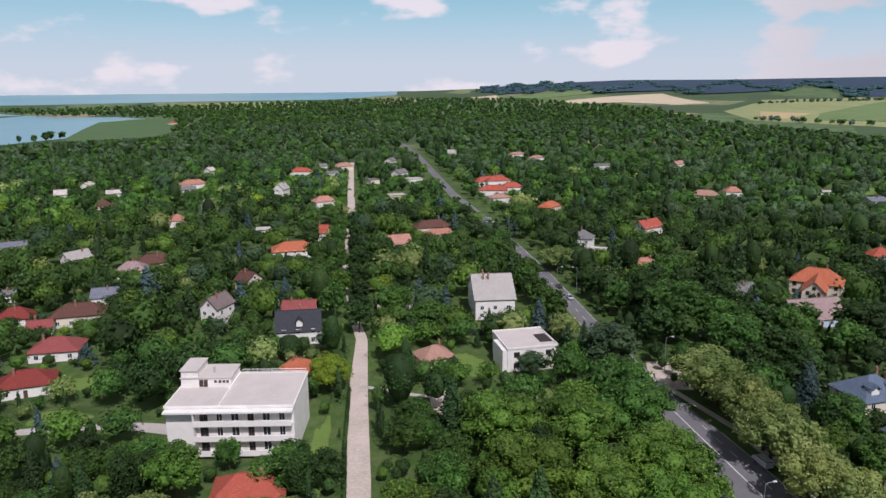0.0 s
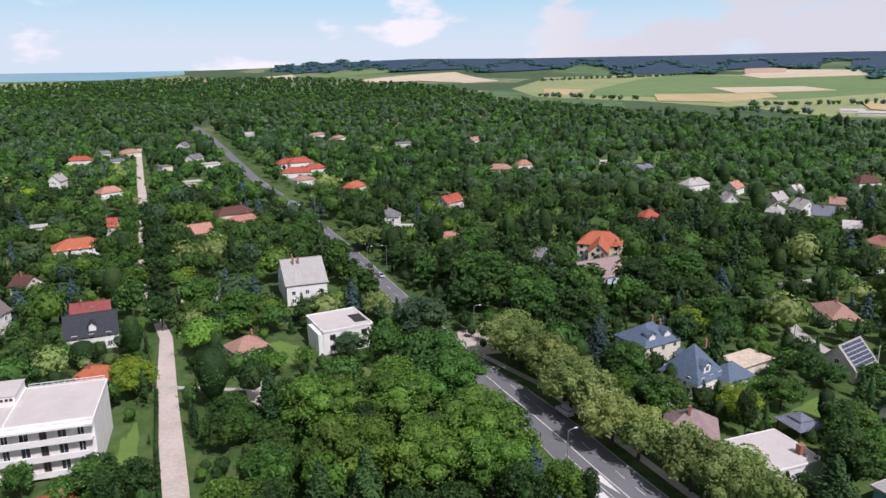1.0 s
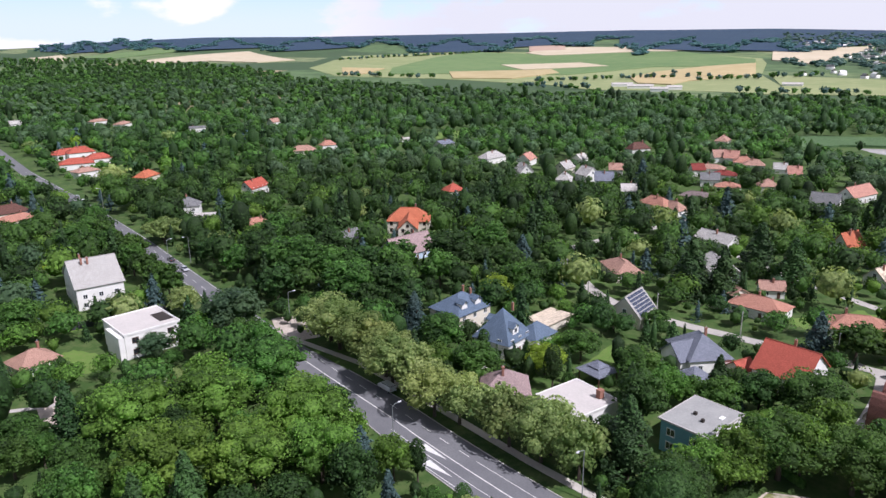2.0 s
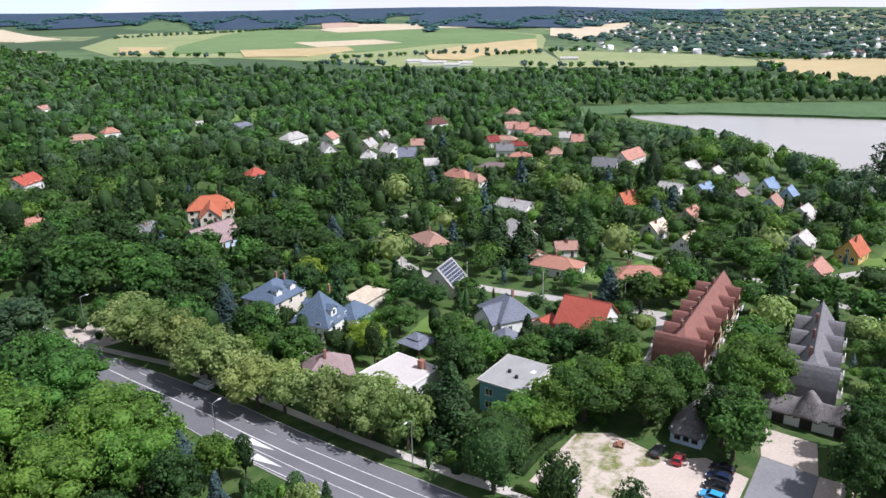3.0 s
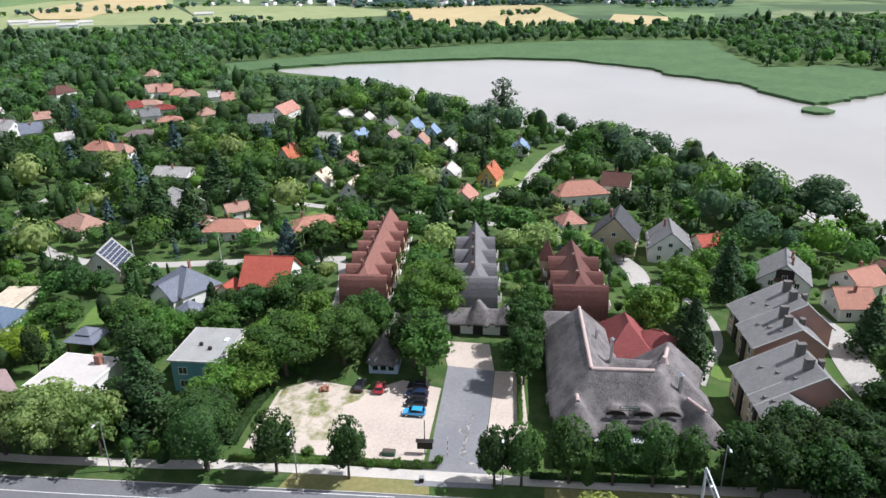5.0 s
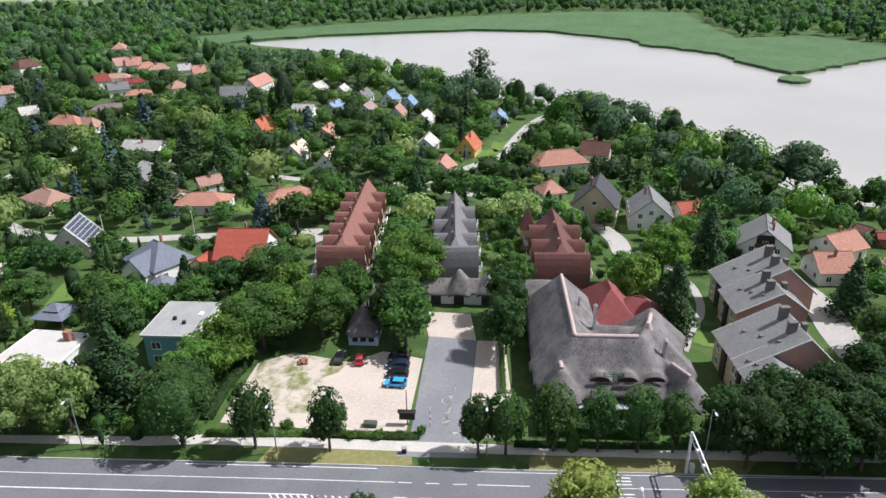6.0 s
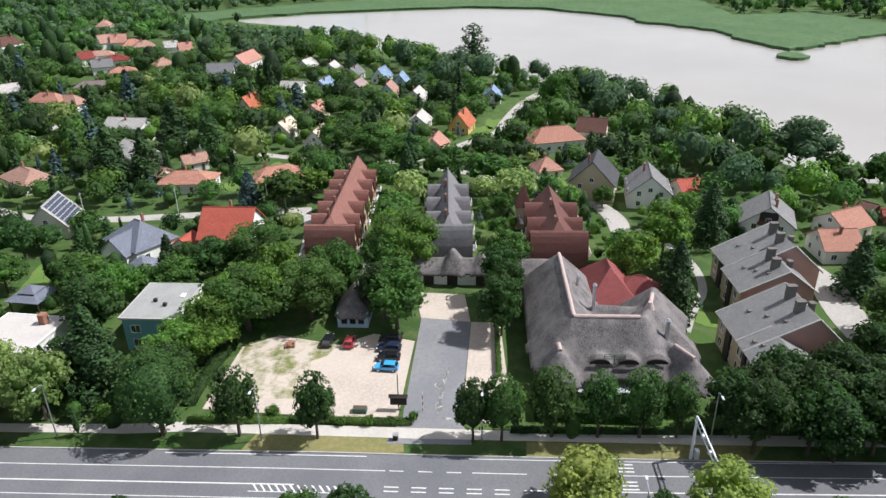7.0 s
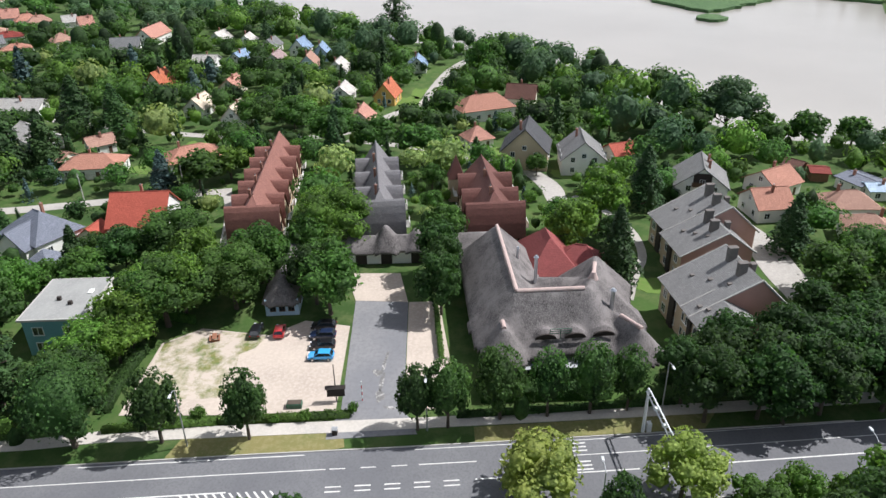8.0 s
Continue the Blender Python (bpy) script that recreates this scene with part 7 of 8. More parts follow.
def shapes(kind, variant, light=0):
    """Crown and trunk meshes of a kind; lighter ones for the distance."""
    variant += 10 * light
    if (kind, variant) not in _shapes:
        R, H, low, leaf, count = KINDS[kind]
        if light == 1:
            leaf, count = leaf * 1.6, int(count * 0.36)
        elif light == 2:
            leaf, count = leaf * 0.6, int(count * 2.2)
        seed = sum(map(ord, kind)) + variant * 31
        crown = mesh_np(kind + "_crown", *crown_arrays(seed, kind, R, H, low, leaf, count), [LEAF[kind]], smooth=True)
        _shapes[kind, variant] = crown, trunk_mesh(seed, H, R, max(low, 0.6), 0.1 + 0.022 * H)
    return _shapes[kind, variant]


PLANTS = []
plant_rnd = random.Random(5)


def plant(kind, x, y, H, R):
    """One tree or shrub as a thing, with trunk and crown."""
    R0, H0 = KINDS[kind][:2]
    crown, trunk = shapes(kind, plant_rnd.randrange(3), (0 if R > 1.4 * R0 else 1) if math.hypot(x, y) > 185 else 2 if R > 1.4 * R0 else 0)
    R = min(R, H * (0.40 if kind in ("spruce", "bluespruce", "talltree") else 0.68))
    m = Matrix.Translation((x, y, terrain(x, y))) @ Matrix.Rotation(plant_rnd.random() * 6.28, 4, "Z")
    name = {"thuja": "cypress", "shrub": "shrub", "spruce": "spruce_tree", "bluespruce": "spruce_tree"}.get(kind, "tree")
    ob = new(name)
    ob.empty_display_size = 0.5
    ob.matrix_basis = m @ Matrix.Diagonal((R / R0, R / R0, H / H0, 1))
    tagged(ob, WORDS[kind], CATS.get(kind, "tree"))
    hang("trunk", trunk, ob)
    hang("crown", crown, ob)
    PLANTS.append((x, y, R))
    return ob


# ---- single trees that stand out ----
plant("lime", 79.6, 63.6, 13.9, 5.2)
plant("lime", 81.6, 52.2, 12.0, 3.4)
plant("lime", 83.3, 40.4, 11.6, 2.9)
plant("lime", 87.4, 17.6, 10.9, 2.7)
plant("lime", 88.3, 13.5, 11.6, 2.9)
plant("lime", 90.7, 6.4, 12.2, 3.3)
plant("lime", 91.9, -0.3, 11.6, 2.7)
plant("lime", 93.1, -6.3, 12.2, 3.2)
plant("lime", 94.2, -11.6, 11.1, 2.6)
plant("dark", 98.9, -23.5, 11, 5.3)
plant("dark", 98.8, -30.4, 12, 5.8)
plant("dark", 102.3, -39.3, 12, 6.5)
plant("dark", 100.1, -44.6, 12, 6.6)
plant("dark", 93.3, -32.7, 11, 5.2)
plant("linden", 76.6, 1.1, 9, 5.7)
plant("linden", 78.2, -16.3, 9, 5.2)
plant("shrub", 77.9, -24.2, 4, 3.5)
plant("shrub", 78.9, -30.2, 5, 5.1)
plant("shrub", 79.0, -35.6, 4, 4.5)
plant("broad", 115.3, 37.1, 12, 6.2)
plant("bright", 139.2, 42.0, 14, 8.7)
plant("dark", 117.0, 17.7, 12, 4.5)
plant("broad", 143.0, 19.7, 10, 4.9)
plant("broad", 109.2, 64.2, 13, 9.2)
plant("broad", 115.8, 54.5, 12, 7.8)
plant("broad", 130.0, 71.4, 12, 8.3)
plant("bright", 96.1, 70.2, 9, 7.9)
plant("broad", 148.1, 65.0, 5, 3.5)
plant("bright", 153.6, -12.5, 14, 6.5)
plant("spruce", 131.5, -13.6, 16, 4.8)
plant("spruce", 167.8, -23.7, 15, 5.7)
plant("spruce", 146.5, -49.6, 13, 4.7)
plant("broad", 127.9, -50.9, 11, 6.8)
plant("broad", 135.1, -60.3, 11, 7.3)
plant("broad", 184.7, 0.8, 6, 3.1)
plant("thuja", 198.9, 4.6, 8, 1.7)
plant("broad", 173.5, 26.3, 7, 3.5)
plant("broad", 158.4, 24.4, 6, 3.2)
plant("bright", 176.5, 79.0, 9, 6.8)
plant("bluespruce", 166.7, 92.2, 11, 5.6)
plant("broad", 168.7, 83.8, 10, 6.7)
plant("spruce", 210.0, 140.1, 18, 7.8)
plant("spruce", 208.6, 126.9, 16, 7.6)
plant("broad", 213.6, 73.0, 12, 8.8)
plant("broad", 203.5, 58.3, 12, 8.3)
plant("broad", 195.9, 45.4, 11, 7.1)
plant("broad", 192.1, 32.3, 11, 6.9)
plant("broad", 216.4, 86.4, 10, 7.3)
plant("willow", 219.0, -53.5, 18, 9.7)
plant("broad", 277.7, 19.2, 16, 8.5)
plant("bright", 217.6, -20.5, 10, 6.0)
plant("chestnut", 65.9, 166.8, 13.0, 9.2)
plant("chestnut", 68.9, 150.5, 13.0, 7.2)
plant("chestnut", 67.0, 133.1, 13.0, 7.2)
plant("chestnut", 68.7, 117.4, 11.7, 6.8)
plant("chestnut", 75.3, 103.4, 11.7, 5.9)
plant("chestnut", 76.8, 91.7, 11.7, 6.7)
plant("chestnut", 78.8, 83.4, 11.7, 5.4)
plant("spruce", 86.2, 79.2, 17, 8.1)
plant("yellow", 100.7, 119.6, 8, 7.9)
plant("yellow", 119.5, 165.1, 9, 8.2)
plant("broad", 134.0, 130.8, 5, 5.2)
plant("bluespruce", 86.5, 157.4, 13, 4.6)
plant("dark", 87.0, 145.2, 10, 6.2)
plant("thuja", 95.2, 144.9, 7, 1.5)
plant("thuja", 95.2, 137.2, 7, 1.6)
plant("dark", 125.1, 199.8, 15, 11.7)
plant("broad", 146.5, 208.3, 13, 11.5)
plant("broad", 185.8, 229.2, 13, 11.4)
plant("bluespruce", 177.4, 270.0, 12, 6.6)
plant("bluespruce", 148.3, 189.9, 12, 6.0)
plant("broad", 142.4, 164.4, 9, 7.3)
plant("broad", 144.0, 124.6, 6, 4.5)
plant("broad", 116.2, 105.0, 9, 6.2)
plant("spruce", 122.8, 88.2, 12, 4.0)
plant("broad", 113.2, 121.0, 8, 5.0)
plant("spruce", 173.5, 138.0, 19, 8.7)
plant("spruce", 178.7, 130.5, 17, 6.4)
plant("talltree", 363.0, 67.7, 22, 12.7)
plant("bright", 11.6, 138.7, 14, 10.5)
plant("bright", 28.0, 136.5, 14, 10.5)
plant("bright", 15.2, 120.2, 14, 9.4)
plant("broad", 42.5, 145.2, 14, 9.9)
plant("bright", 41.2, 122.2, 14, 9.3)
plant("bright", 28.1, 113.1, 13, 8.6)
plant("bright", 39.3, 108.0, 13, 7.5)
plant("bluespruce", 47.3, 108.3, 9, 4.4)
plant("willow", 44.9, 184.0, 14, 9.6)
plant("willow", 23.9, 180.6, 7, 6.2)
plant("broad", 74.0, 214.0, 17, 14.1)
plant("broad", 81.7, 189.6, 14, 10.4)
plant("chestnut", 65.8, 160.5, 13.0, 9.0)
plant("chestnut", 68.5, 139.6, 13.0, 7.5)
plant("chestnut", 69.9, 126.9, 13.0, 6.4)
plant("chestnut", 71.4, 111.8, 11.7, 6.6)
plant("chestnut", 74.9, 99.2, 11.7, 6.3)
plant("chestnut", 80.0, 92.4, 11.7, 6.8)
plant("spruce", 90.1, 165.3, 13, 4.8)
plant("broad", 87.0, 144.4, 10, 6.2)
plant("yellow", -29.2, 172.3, 9, 7.1)
plant("broad", -6.8, 148.7, 8, 5.3)
plant("chestnut", 48.6, 300.8, 8.0, 8.7)
plant("chestnut", 37.4, 209.8, 8.0, 7.2)
plant("broad", 16.5, 296.3, 12, 17.0)
plant("broad", 129.4, 166.1, 11, 8.8)
plant("broad", -31.3, 124.9, 9, 7.0)
plant("yellow", -30.6, 177.6, 8, 6.2)
plant("broad", -5.2, 147.0, 7, 4.9)
plant("broad", -16.4, 234.1, 11, 11.7)
plant("broad", -4.5, 215.2, 11, 10.8)
plant("bright", -39.2, 258.5, 10, 12.9)
plant("bluespruce", -56.6, 245.6, 11, 4.7)
plant("broad", 24.2, 309.5, 12, 15.2)
plant("chestnut", 48.3, 294.7, 11.0, 9.7)
plant("dark", 96.5, -19.5, 11, 4.6)
plant("dark", 104, -26.5, 11, 5)
plant("dark", 108, -36.5, 11, 5)
plant("dark", 97.5, -37.5, 12, 5.5)
plant("dark", 106, -45, 12, 5.6)
plant("dark", 112, -50, 11, 5.5)
plant("dark", 98.5, -51, 12, 6)
plant("dark", 104, -57, 12, 6)
plant("dark", 111, -62, 11, 6)
plant("dark", 119, -45, 9, 4.6)
plant("dark", 117, -57, 11, 5.5)
plant("broad", 119.5, 38.2, 13, 5.6)
plant("broad", 125, 53, 12, 6)
plant("broad", 118, 54, 11, 5.5)
plant("dark", 124, 18.3, 12, 4.4)
plant("dark", 131, 19.8, 12, 4.6)
plant("broad", 133, 46, 11, 4.5)
plant("dark", 118.5, 40.5, 12, 5.2)
plant("broad", 124.0, 50.5, 12, 5.0)
plant("dark", 92.8, -22, 12, 5)
plant("dark", 94.2, -29.5, 12, 5)
plant("dark", 96.0, -38.5, 12, 5.5)
plant("dark", 97.6, -47.5, 12, 5.5)


def row(kind, a, b, n, H, R, sway=2.0):
    """A loose row of trees that keeps off the houses."""
    q = random.Random(n)
    for k in range(n):
        x, y = a[0] + (b[0] - a[0]) * k / (n - 1) + (q.random() - 0.5) * sway, a[1] + (b[1] - a[1]) * k / (n - 1) + (q.random() - 0.5) * sway
        if all(math.hypot(x - hx, y - hy) > hr + R * 0.7 for hx, hy, hr in HOUSES):
            plant(kind, x, y, H * (0.9 + 0.25 * q.random()), R * (0.9 + 0.2 * q.random()))


row("broad", (46, 148), (44, 168), 4, 12, 4.6)
for x, y, H, R in ((63, 201, 13, 7), (68, 226, 15, 8), (84, 206, 14, 8), (92, 226, 14, 8), (72, 243, 14, 8), (60, 232, 12, 6), (57, 252, 11, 6), (96, 207, 13, 7), (80, 172, 12, 6), (92, 184, 13, 7), (100, 196, 14, 7), (108, 205, 13, 7), (112, 186, 13, 7), (84, 262, 14, 8), (98, 250, 13, 7)):
    plant("broad" if (x + y) % 3 else "dark", x, y, H, R)
row("broad", (36, 222), (24, 333), 11, 11.5, 5.2, 4)
row("dark", (-26.5, 217), (-49, 392), 13, 10, 4.8)
row("broad", (-37.5, 232), (-56.5, 385), 11, 10, 4.8)
plant("bright", 102.5, 67.0, 11.5, 5.6)
plant("bright", 112, 62, 13, 6.0)
plant("bright", 97.8, 66.8, 9, 4.5)
plant("broad", 105.5, 65.0, 12, 5.0)
plant("broad", 92.0, 69.0, 8, 4.0)
for x, y, H, R in ((214, -62, 10, 5), (211, -73, 11, 5.5), (210, -85, 10, 5), (207, -96, 11, 5.5), (226, -47, 12, 5.5), (234, -42, 10, 5), (245, -39, 10, 5), (203, -107, 11, 6)):
    plant("broad", x, y, H, R)


# ---- hedges and low planting ----
hedge([(95.6, 9.5), (98.4, -9.5)], 2.1, 4.2, "dark", "bushy dark planting along the inn front")
hedge([(82.6, 61.4), (86.0, 46), (89.2, 27.6)], 1.1, 1.0, "shrub", "low clipped green hedge along the car park")
hedge([(90.5, 12.5), (93.6, -4), (96.6, -19)], 1.0, 0.9, "dark", "low dark hedge before the inn")
hedge([(92.0, 141.5), (96.0, 133.5)], 1.2, 0.9, "lime", "clipped hedge round a small lawn")
hedge([(-24.5, 172), (-21.6, 140), (-17.9, 112)], 1.4, 0.8, "dark", "dark hedge along the dusty lane", 0.4, 16)
hedge([(104.0, 16.2), (113, 17.8), (121, 19.2)], 1.3, 0.9, "shrub", "bushy planting beside the inn wall")
hedge([(86.5, 63.2), (95, 64.6), (104.5, 64.8)], 1.8, 1.6, "dark", "rough dark shrubs along the edge of the car park")
hedge([(110.5, 60), (113.5, 76), (111.0, 90)], 1.6, 1.0, "broad", "loose green hedge behind the car park")
for x, y, h_, r_ in ((86.6, 49.0, 2.0, 1.5), (84.0, 56.5, 1.6, 1.3), (88.0, 33.8, 1.5, 1.1), (88.7, 30.6, 1.2, 1.0), (89.6, 27.2, 2.2, 0.8), (86.9, 38.0, 1.2, 1.0)):
    plant("shrub", x, y, h_, r_)


# ---- the leafy town: scattered trees and woods ----
def inside(poly, x, y):
    hit, j = False, len(poly) - 1
    for i in range(len(poly)):
        (xi, yi), (xj, yj) = poly[i], poly[j]
        if (yi > y) != (yj > y) and x < (xj - xi) * (y - yi) / (yj - yi) + xi:
            hit = not hit
        j = i
    return hit


def line_gap(line, x, y):
    best = 1e9
    for p, q in zip(line, line[1:]):
        dx, dy = q[0] - p[0], q[1] - p[1]
        t = max(0.0, min(1.0, ((x - p[0]) * dx + (y - p[1]) * dy) / (dx * dx + dy * dy)))
        best = min(best, math.hypot(x - p[0] - t * dx, y - p[1] - t * dy))
    return best


HOUSES += [(27, 405, 5), (22, 436, 5), (17, 466, 5), (11, 500, 5), (4, 552, 5), (-3, 612, 5), (-10, 680, 5), (-54, 414, 4), (-60, 465, 4), (-70, 540, 4), (-78, 610, 4), (-87, 684, 4)]
HOUSES += [(240, 46, 4), (250, 40, 4.5), (262, 38, 4.5), (274, 37, 4.5), (288, 36, 4.5), (302, 33, 4.5), (314, 29, 4), (226, 50, 3.5), (160, 103, 3), (154, 120, 3), (165, 88, 3), (149, 121, 3.5), (151, 113, 3.5), (156, 104, 3.5), (157, 97, 3.5), (129.5, 93.5, 3)]
LOT = [(78, 62), (86, 16), (104, 13), (124, 17), (133, 26), (131, 40), (114, 42), (110, 60), (104, 64)]
WET = [LAKE, REEDS, BAY, LOT, SPIT]


def free(x, y, R):
    """How tall a tree may be here: 0 where none stands."""
    for poly in WET:
        if inside(poly, x, y) or (x > 380 and any(inside(poly, x + a, y + b) for a, b in ((9, 0), (-9, 0), (0, 9), (0, -9)))):
            return 0.0
    for line, gap in EDGE_CLEAR:
        if line_gap(line, x, y) < gap + R * 0.45:
            return 0.0
    for lx, ly, a, b, t in LAWNS:
        if math.hypot((x - lx) / (a + R * 0.4), (y - ly) / (b + R * 0.4)) < 1:
            return 0.0
    top = 99.0
    r = math.hypot(x, y)
    for hx, hy, hr in HOUSES:
        d = math.hypot(x - hx, y - hy)
        if d < hr + R * 0.5:
            return 0.0
        rh = math.hypot(hx, hy)
        if rh > r and d < hr + 14 * rh / 74:
            cross = abs(x * hy - y * hx) / rh
            near = rh < 265 or rh > 380
            if cross < (hr * 0.8 + R * 0.4 if near else hr * 0.62 + R * 0.3):
                top = min(top, (3.2 if near else 4.2) + (74 / max(150, rh)) * (d - hr * 0.5))
    return top


def rim_of_woods(az):
    return lerp_table([(-60, 3000), (-34, 3000), (-22, 3050), (-14, 3250), (-4, 3600), (5, 3000), (12, 2300), (20, 1500), (26, 1250), (32, 1100), (40, 990), (52, 960), (60, 980), (70, 950), (76, 900), (90, 900), (105, 1100), (125, 700)], az)


rnd = random.Random(11)
MID, FAR, DEEP = [], [], []
near_count = 0
GRID = {}
for x, y, R in PLANTS:
    GRID.setdefault((int(x // 16), int(y // 16)), []).append((x, y, R))


def crowded(x, y, R):
    i, j = int(x // 16), int(y // 16)
    for a in (-1, 0, 1):
        for b in (-1, 0, 1):
            for px, py, pr in GRID.get((i + a, j + b), ()):
                if math.hypot(px - x, py - y) < (pr + R) * 0.64:
                    return True
    return False


def kind_at(x, y, az, r):
    q = rnd.random()
    shore = line_gap([(p[0], p[1], 0, 0) for p in LAKE[18:]], x, y) < 45 if 180 < r < 460 else False
    if shore:
        return "willow" if q < 0.36 else "poplar" if q < 0.4 else "bright" if q < 0.6 else "broad"
    # far out to the east, trees take the haze-tinted farland leaves
    if r > 1500:
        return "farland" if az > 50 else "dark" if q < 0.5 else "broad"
    if (18 < az < 66 and r > 400) or r > 640:
        return "osier" if q < 0.42 else "poplar" if q < 0.5 else "dark" if q < 0.66 else "broad"
    if 8 < az < 48 and r > 175:
        return "dark" if q < 0.5 else "broad" if q < 0.72 else "spruce" if q < 0.84 else "poplar" if q < 0.9 else "bluespruce" if q < 0.94 else "chestnut" if q < 0.96 else "bright"
    return "broad" if q < 0.4 else "bright" if q < 0.55 else "dark" if q < 0.76 else "spruce" if q < 0.86 else "bluespruce" if q < 0.89 else "yellow" if q < 0.897 else "chestnut" if q < 0.93 else "thuja" if q < 0.95 else "willow" if q < 0.975 and r > 205 else "poplar"


def scatter(r0, r1, step, out, h0, h1):
    global near_count
    n = int(r1 // step) + 1
    for i in range(-n, n + 1):
        for j in range(-n, n + 1):
            x, y = (i + 0.5 * (j % 2) + (rnd.random() - 0.5) * 0.8) * step, (j + (rnd.random() - 0.5) * 0.8) * step
            r, az = math.hypot(x, y), math.degrees(math.atan2(x, y))
            if not (r0 <= r < r1) or not (-38 < az < 122) or r > rim_of_woods(az) * (0.97 + 0.06 * rnd.random()):
                continue
            if 26 < az < 76 and r > 620 and any(inside(p, x, y) for p in FIELDS):
                continue
            kind = kind_at(x, y, az, r)
            H = h0 + (h1 - h0) * rnd.random() ** 1.3
            if kind in ("willow", "poplar", "spruce"):
                H *= 1.25
            if r < 420 and rnd.random() < (0.12 if r < 158 else 0.22):
                H *= 0.55
            shore = lerp_table([(-38, 1180), (-31.6, 1223), (-28.9, 1250), (-25.5, 1270), (-22.5, 1280), (-20, 1420), (-18, 2200)], az)
            if az < -18 and 700 < r < shore:
                H = min(H, max(3.0, 76 * (1 - r / shore) + 1.5))
            if az > 58 and 200 < r < 620:
                reach = lerp_table([(58, 640), (60, 580), (63, 545), (69, 528), (72, 480), (76, 441), (82, 400), (86, 384), (89, 363), (94, 338), (98, 318), (101, 290), (105, 300), (108, 250), (122, 240)], az)
                if r < reach:
                    H = min(H, max(2.5, 77 * (1 - r / reach) + 1.0))
            R0, H0 = KINDS[kind][:2]
            R = min(R0 * (H / H0) * (0.85 + 0.4 * rnd.random()), step * 0.9)
            if kind == "thuja":
                H, R = H * 0.7, min(R, H * 0.15)
            top = free(x, y, R)
            if top < 2.2 or crowded(x, y, R * 0.8):
                continue
            if H > top:
                H, kind = top, kind if top > 4.5 else "shrub"
                R = min(R, max(1.2, H * 0.55))
            GRID.setdefault((int(x // 16), int(y // 16)), []).append((x, y, R))
            out.append((kind, x, y, H, R))


NEAR, CLOSE, FILL = [], [], []
scatter(62, 158, 6.6, NEAR, 7, 12.5)
scatter(158, 205, 7.0, CLOSE, 7, 14)
scatter(205, 430, 7.8, MID, 8.5, 17)
scatter(150, 330, 4.6, FILL, 4, 8.5)
scatter(430, 860, 11.5, FAR, 9, 15.5)
scatter(860, 1900, 19.0, DEEP, 12, 17)
scatter(1900, 3600, 34.0, DEEP, 13, 19)
UNDER = []
scatter(62, 150, 4.4, UNDER, 3.5, 7.5)
for kind, x, y, H, R in NEAR:
    plant(kind, x, y, H, R)


def bulk(name, trees, leaves, size, level, label):
    """Many trees of the distance as one mesh, by kinds."""
    stock = {}
    V, F, S = [], [], []
    off = 0
    kinds = sorted({t[0] for t in trees})
    for kind, x, y, H, R in trees:
        R0, H0, low = KINDS[kind][:3]
        v_ = rnd.randrange(4)
        if (kind, v_) not in stock:
            stock[kind, v_] = thin_crown(kind, v_, R0, H0, low * (1.0 if leaves > 100 else 0.2), size * (0.8 if kind == "thuja" else 1.0), leaves, level)
        v, f = stock[kind, v_]
        a = rnd.random() * 6.283
        c, s = math.cos(a), math.sin(a)
        k = R / R0
        V.append(np.stack([(v[:, 0] * c - v[:, 1] * s) * k + x, (v[:, 0] * s + v[:, 1] * c) * k + y, v[:, 2] * (H / H0) + terrain(x, y)], 1))
        F.append(f + off)
        S.append(np.full(len(f), kinds.index(kind)))
        off += len(v)
    if trees:
        ob = new(name, mesh_np(name, np.concatenate(V), np.concatenate(F), [LEAF[k] for k in kinds], smooth=True, slots=np.concatenate(S)))
        tagged(ob, label, "woodland", kind="stuff")


def thin_crown(kind, variant, R, H, low, size, leaves, level):
    """A lighter crown for the distance: one wobbly core and clumps on its lobes, with a stem below."""
    rs = np.random.RandomState(variant * 17 + sum(map(ord, kind)))
    if kind in ("spruce", "bluespruce", "talltree"):
        return crown_arrays(variant * 13 + 5, kind, R, H, low, size, leaves, 1)
    V, F, off = [], [], 0
    lobes = crown_shape(rs, kind, R, H, low) if kind not in ("thuja", "poplar", "lime") else [((0, 0, (H + low) / 2), (R, R, (H - low) / 2))]
    v, f = ICO[2 if leaves > 100 else level]
    c, q = lobes[0]
    wob = 1 + (0.17 if len(lobes) > 1 else 0.08) * np.sin(v * 4.9 + variant * 2).sum(1, keepdims=True) / 2
    V.append(np.array(c) + v * np.array(q) * (0.95 if leaves > 100 else 1.0) * wob)
    F.append(f)
    off = len(v)
    lobes = lobes[:1 + (16 if leaves > 100 else 10 if leaves > 30 else 4)]
    top, half = np.array([0, 0, (H + low) / 2]), np.array([R, R, (H - low) / 2])
    areas = np.array([p[0] * p[2] for _, p in lobes])
    num = np.maximum(2, (leaves * areas / areas.sum()).astype(int))
    for k, (c, q) in enumerate(lobes):
        d = rs.normal(size=(num[k], 3))
        d /= np.linalg.norm(d, axis=1, keepdims=True)
        d[:, 2] = np.abs(d[:, 2]) - (0.25 if leaves > 100 else 0.5)
        pts = np.array(c) + d * np.array(q) * (0.92 + 0.2 * rs.random((num[k], 1)))
        n_ = 0.6 * d + (pts - top) / half + np.array([0, 0, 0.15])
        a, b = leaves_at(rs, pts, n_, size, size * 0.75, 0.3)
        V.append(a)
        F.append(b + off)
        off += len(a)
    return np.concatenate(V), np.concatenate(F)


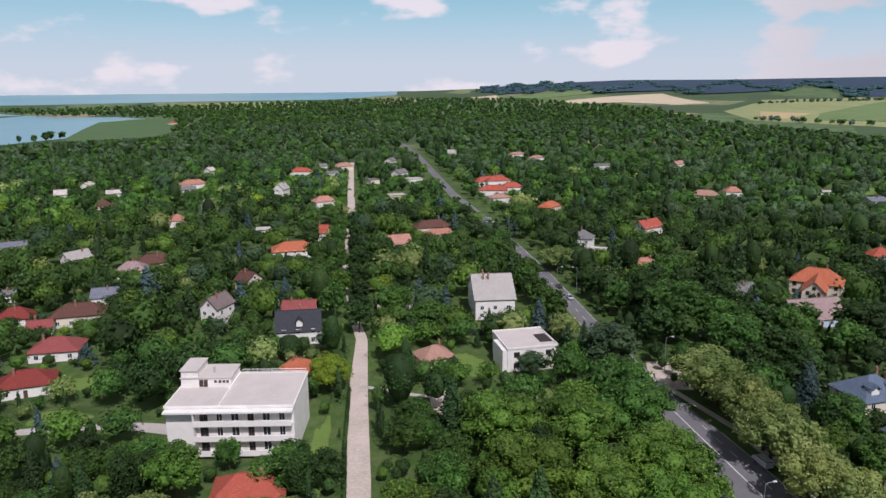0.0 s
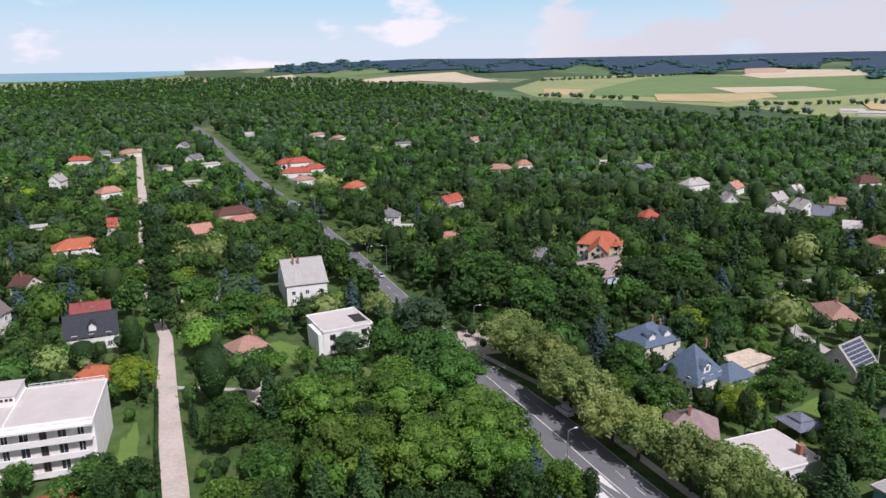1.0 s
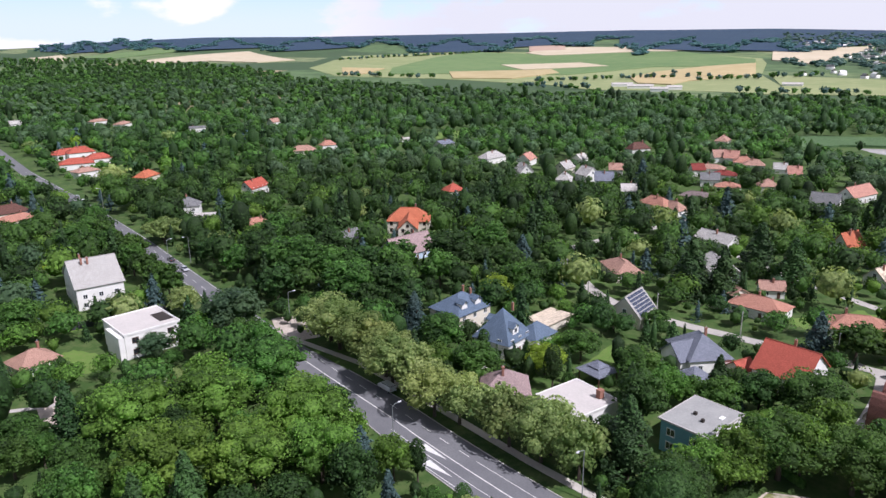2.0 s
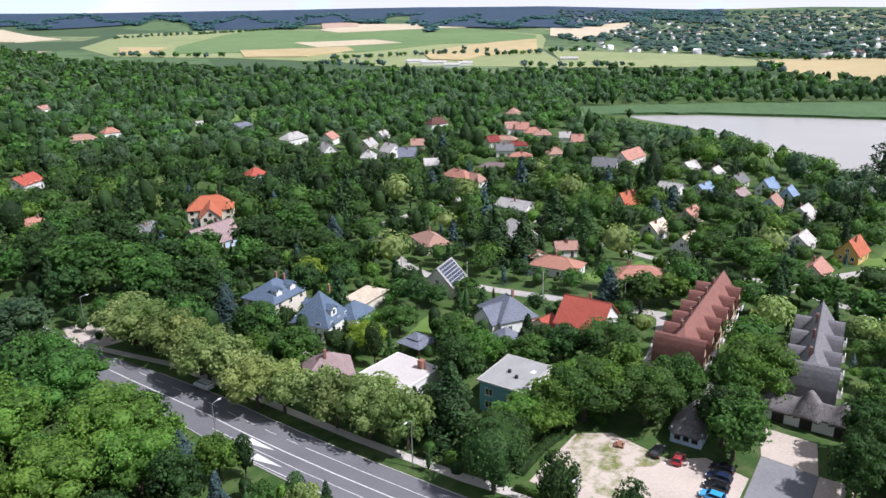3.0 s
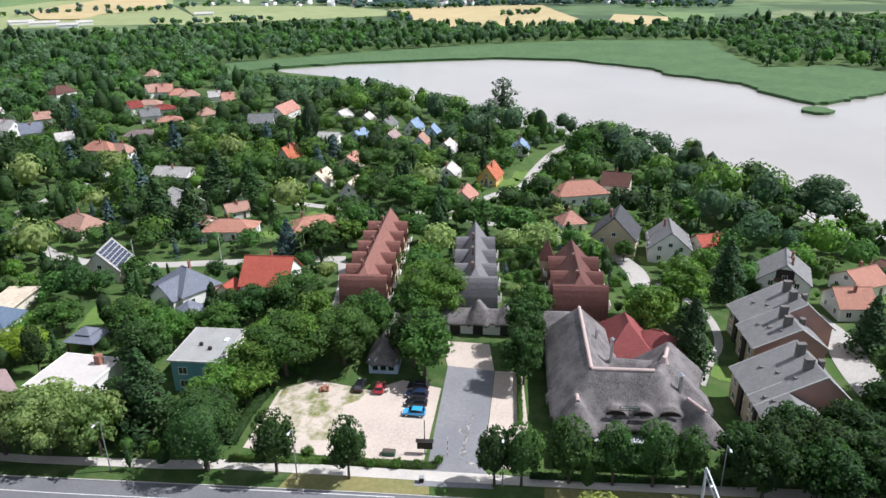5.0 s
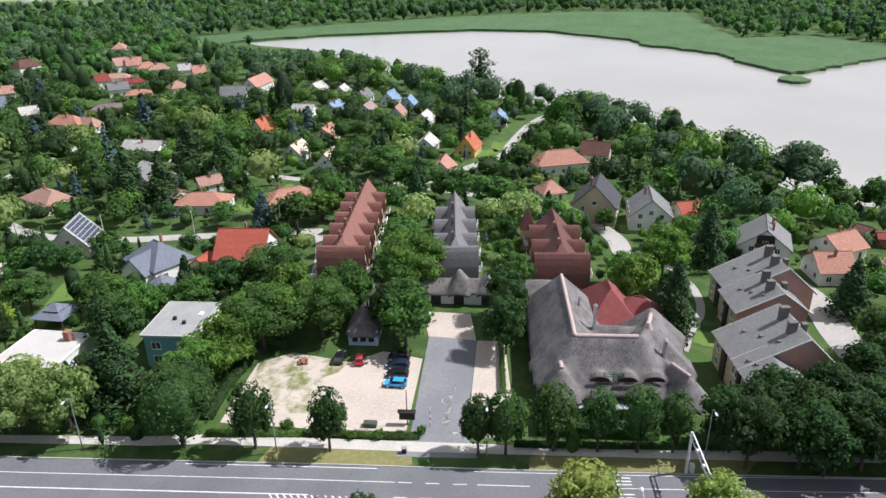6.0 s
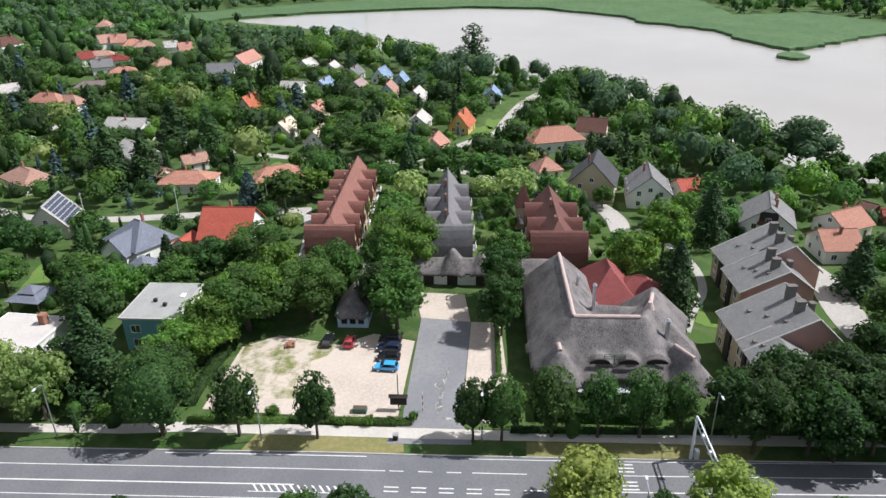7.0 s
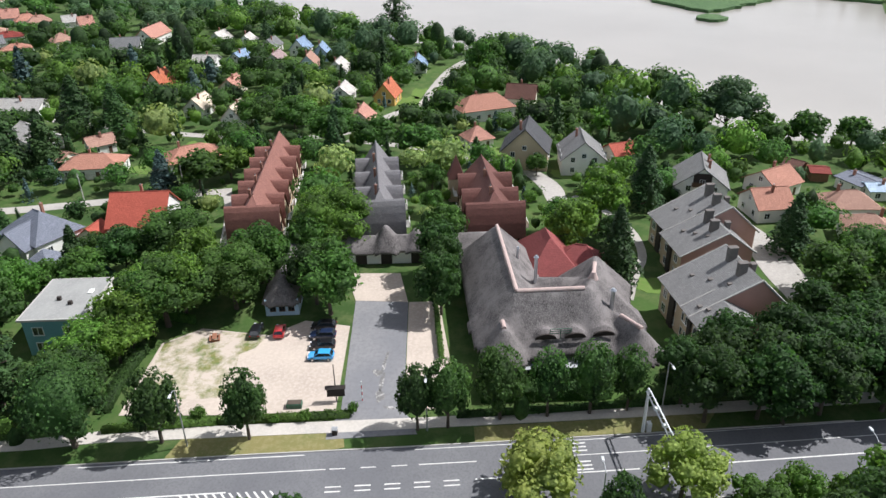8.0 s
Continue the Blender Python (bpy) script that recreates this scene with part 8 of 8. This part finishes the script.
HEDGES = [((839, 1059), (1017, 1022)), ((1017, 1022), (1155, 932)), ((1080, 880), (1330, 800)), ((905, 2057), (1196, 2099)), ((1196, 2099), (1739, 2368)), ((876, 255), (856, 186)), ((1104, 202), (1190, 157)), ((969, 319), (1120, 380)),
          ((900, 660), (1000, 540)), ((800, 860), (760, 1000)), ((1200, 1040), (1215, 1060)), ((640, 1500), (780, 1290)), ((1344, 560), (1260, 363)), ((1260, 363), (1400, 235)), ((1400, 235), (1470, 60)), ((870, 100), (930, 40)), ((860, 60), (930, -80)), ((1340, -10), (1350, -100)), ((1330, 20), (1345, -120))]
for (ax, ay), (bx, by) in HEDGES:
    n = int(math.hypot(bx - ax, by - ay) / 9)
    for k in range(n):
        t = (k + rnd.random()) / n
        x, y = ax + (bx - ax) * t + rnd.gauss(0, 7), ay + (by - ay) * t + rnd.gauss(0, 7)
        DEEP.append((rnd.choice(("broad", "farland")), x, y, 7 + 6 * rnd.random(), 5 + 3 * rnd.random()))
for _ in range(2200):
    az, r = 56 + 40 * rnd.random(), 1380 + 2900 * rnd.random() ** 1.2
    x, y = r * math.sin(radians(az)), r * math.cos(radians(az))
    if (az < 62 and r < 1800) or any(inside(p, x, y) for p in FIELDS):
        continue
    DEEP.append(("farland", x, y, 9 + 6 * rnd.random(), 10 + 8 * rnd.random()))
# farwood clumps repeat the painted haze blue of the hill woods
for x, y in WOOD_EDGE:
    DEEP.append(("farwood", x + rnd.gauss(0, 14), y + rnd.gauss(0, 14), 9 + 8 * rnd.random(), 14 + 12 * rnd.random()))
TOWN = dict(V=[], F=[], S=[])
for k in range(420):
    az, r = 57 + 36 * rnd.random(), 1420 + 2000 * rnd.random() ** 1.3
    x, y = r * math.sin(radians(az)), r * math.cos(radians(az))
    if any(inside(p, x, y) for p in FIELDS):
        continue
    a, w_, l_, e_ = rnd.random() * 3.14, 4 + 1.5 * rnd.random(), 5 + 3 * rnd.random(), 5 + 2 * rnd.random()
    c, s, z = math.cos(a), math.sin(a), terrain(x, y) - 0.5
    pts = [(-l_, -w_, 0), (l_, -w_, 0), (l_, w_, 0), (-l_, w_, 0), (-l_, -w_, e_), (l_, -w_, e_), (l_, w_, e_), (-l_, w_, e_), (-l_, 0, e_ + 4.5), (l_, 0, e_ + 4.5)]
    o = 10 * len(TOWN["V"])
    TOWN["V"].append(np.array([(x + u * c - v * s, y + u * s + v * c, z + q) for u, v, q in pts]))
    f = [(0, 1, 5), (0, 5, 4), (1, 2, 6), (1, 6, 5), (2, 3, 7), (2, 7, 6), (3, 0, 4), (3, 4, 7), (4, 7, 8), (5, 9, 6), (4, 5, 9), (4, 9, 8), (6, 7, 8), (6, 8, 9)]
    TOWN["F"].append(np.array(f) + o)
    TOWN["S"] += [0] * 10 + [rnd.choice((1, 2, 2, 4, 0))] * 4
tagged(new("hillside_town", mesh_np("hillside_town", np.concatenate(TOWN["V"]), np.concatenate(TOWN["F"]), [WALLS["white"], ROOFS["tile"], ROOFS["grey"], ROOFS["orange"], ROOFS["lightgrey"]], slots=TOWN["S"])), "small white houses with red roofs scattered over a far hillside", "houses", kind="stuff")
bulk("garden_trees", CLOSE, 620, 0.78, 1, "full green garden trees and bushes between the houses")
bulk("town_trees", MID, 215, 0.98, 1, "dense green garden trees of many kinds between houses")
bulk("undergrowth", UNDER, 180, 0.6, 1, "green bushes and young trees between the larger ones")
bulk("garden_shrubs", FILL, 84, 0.9, 1, "small green trees and shrubs filling the gardens")
bulk("woodland", FAR, 56, 1.8, 1, "dense mixed woodland of green and silvery trees")
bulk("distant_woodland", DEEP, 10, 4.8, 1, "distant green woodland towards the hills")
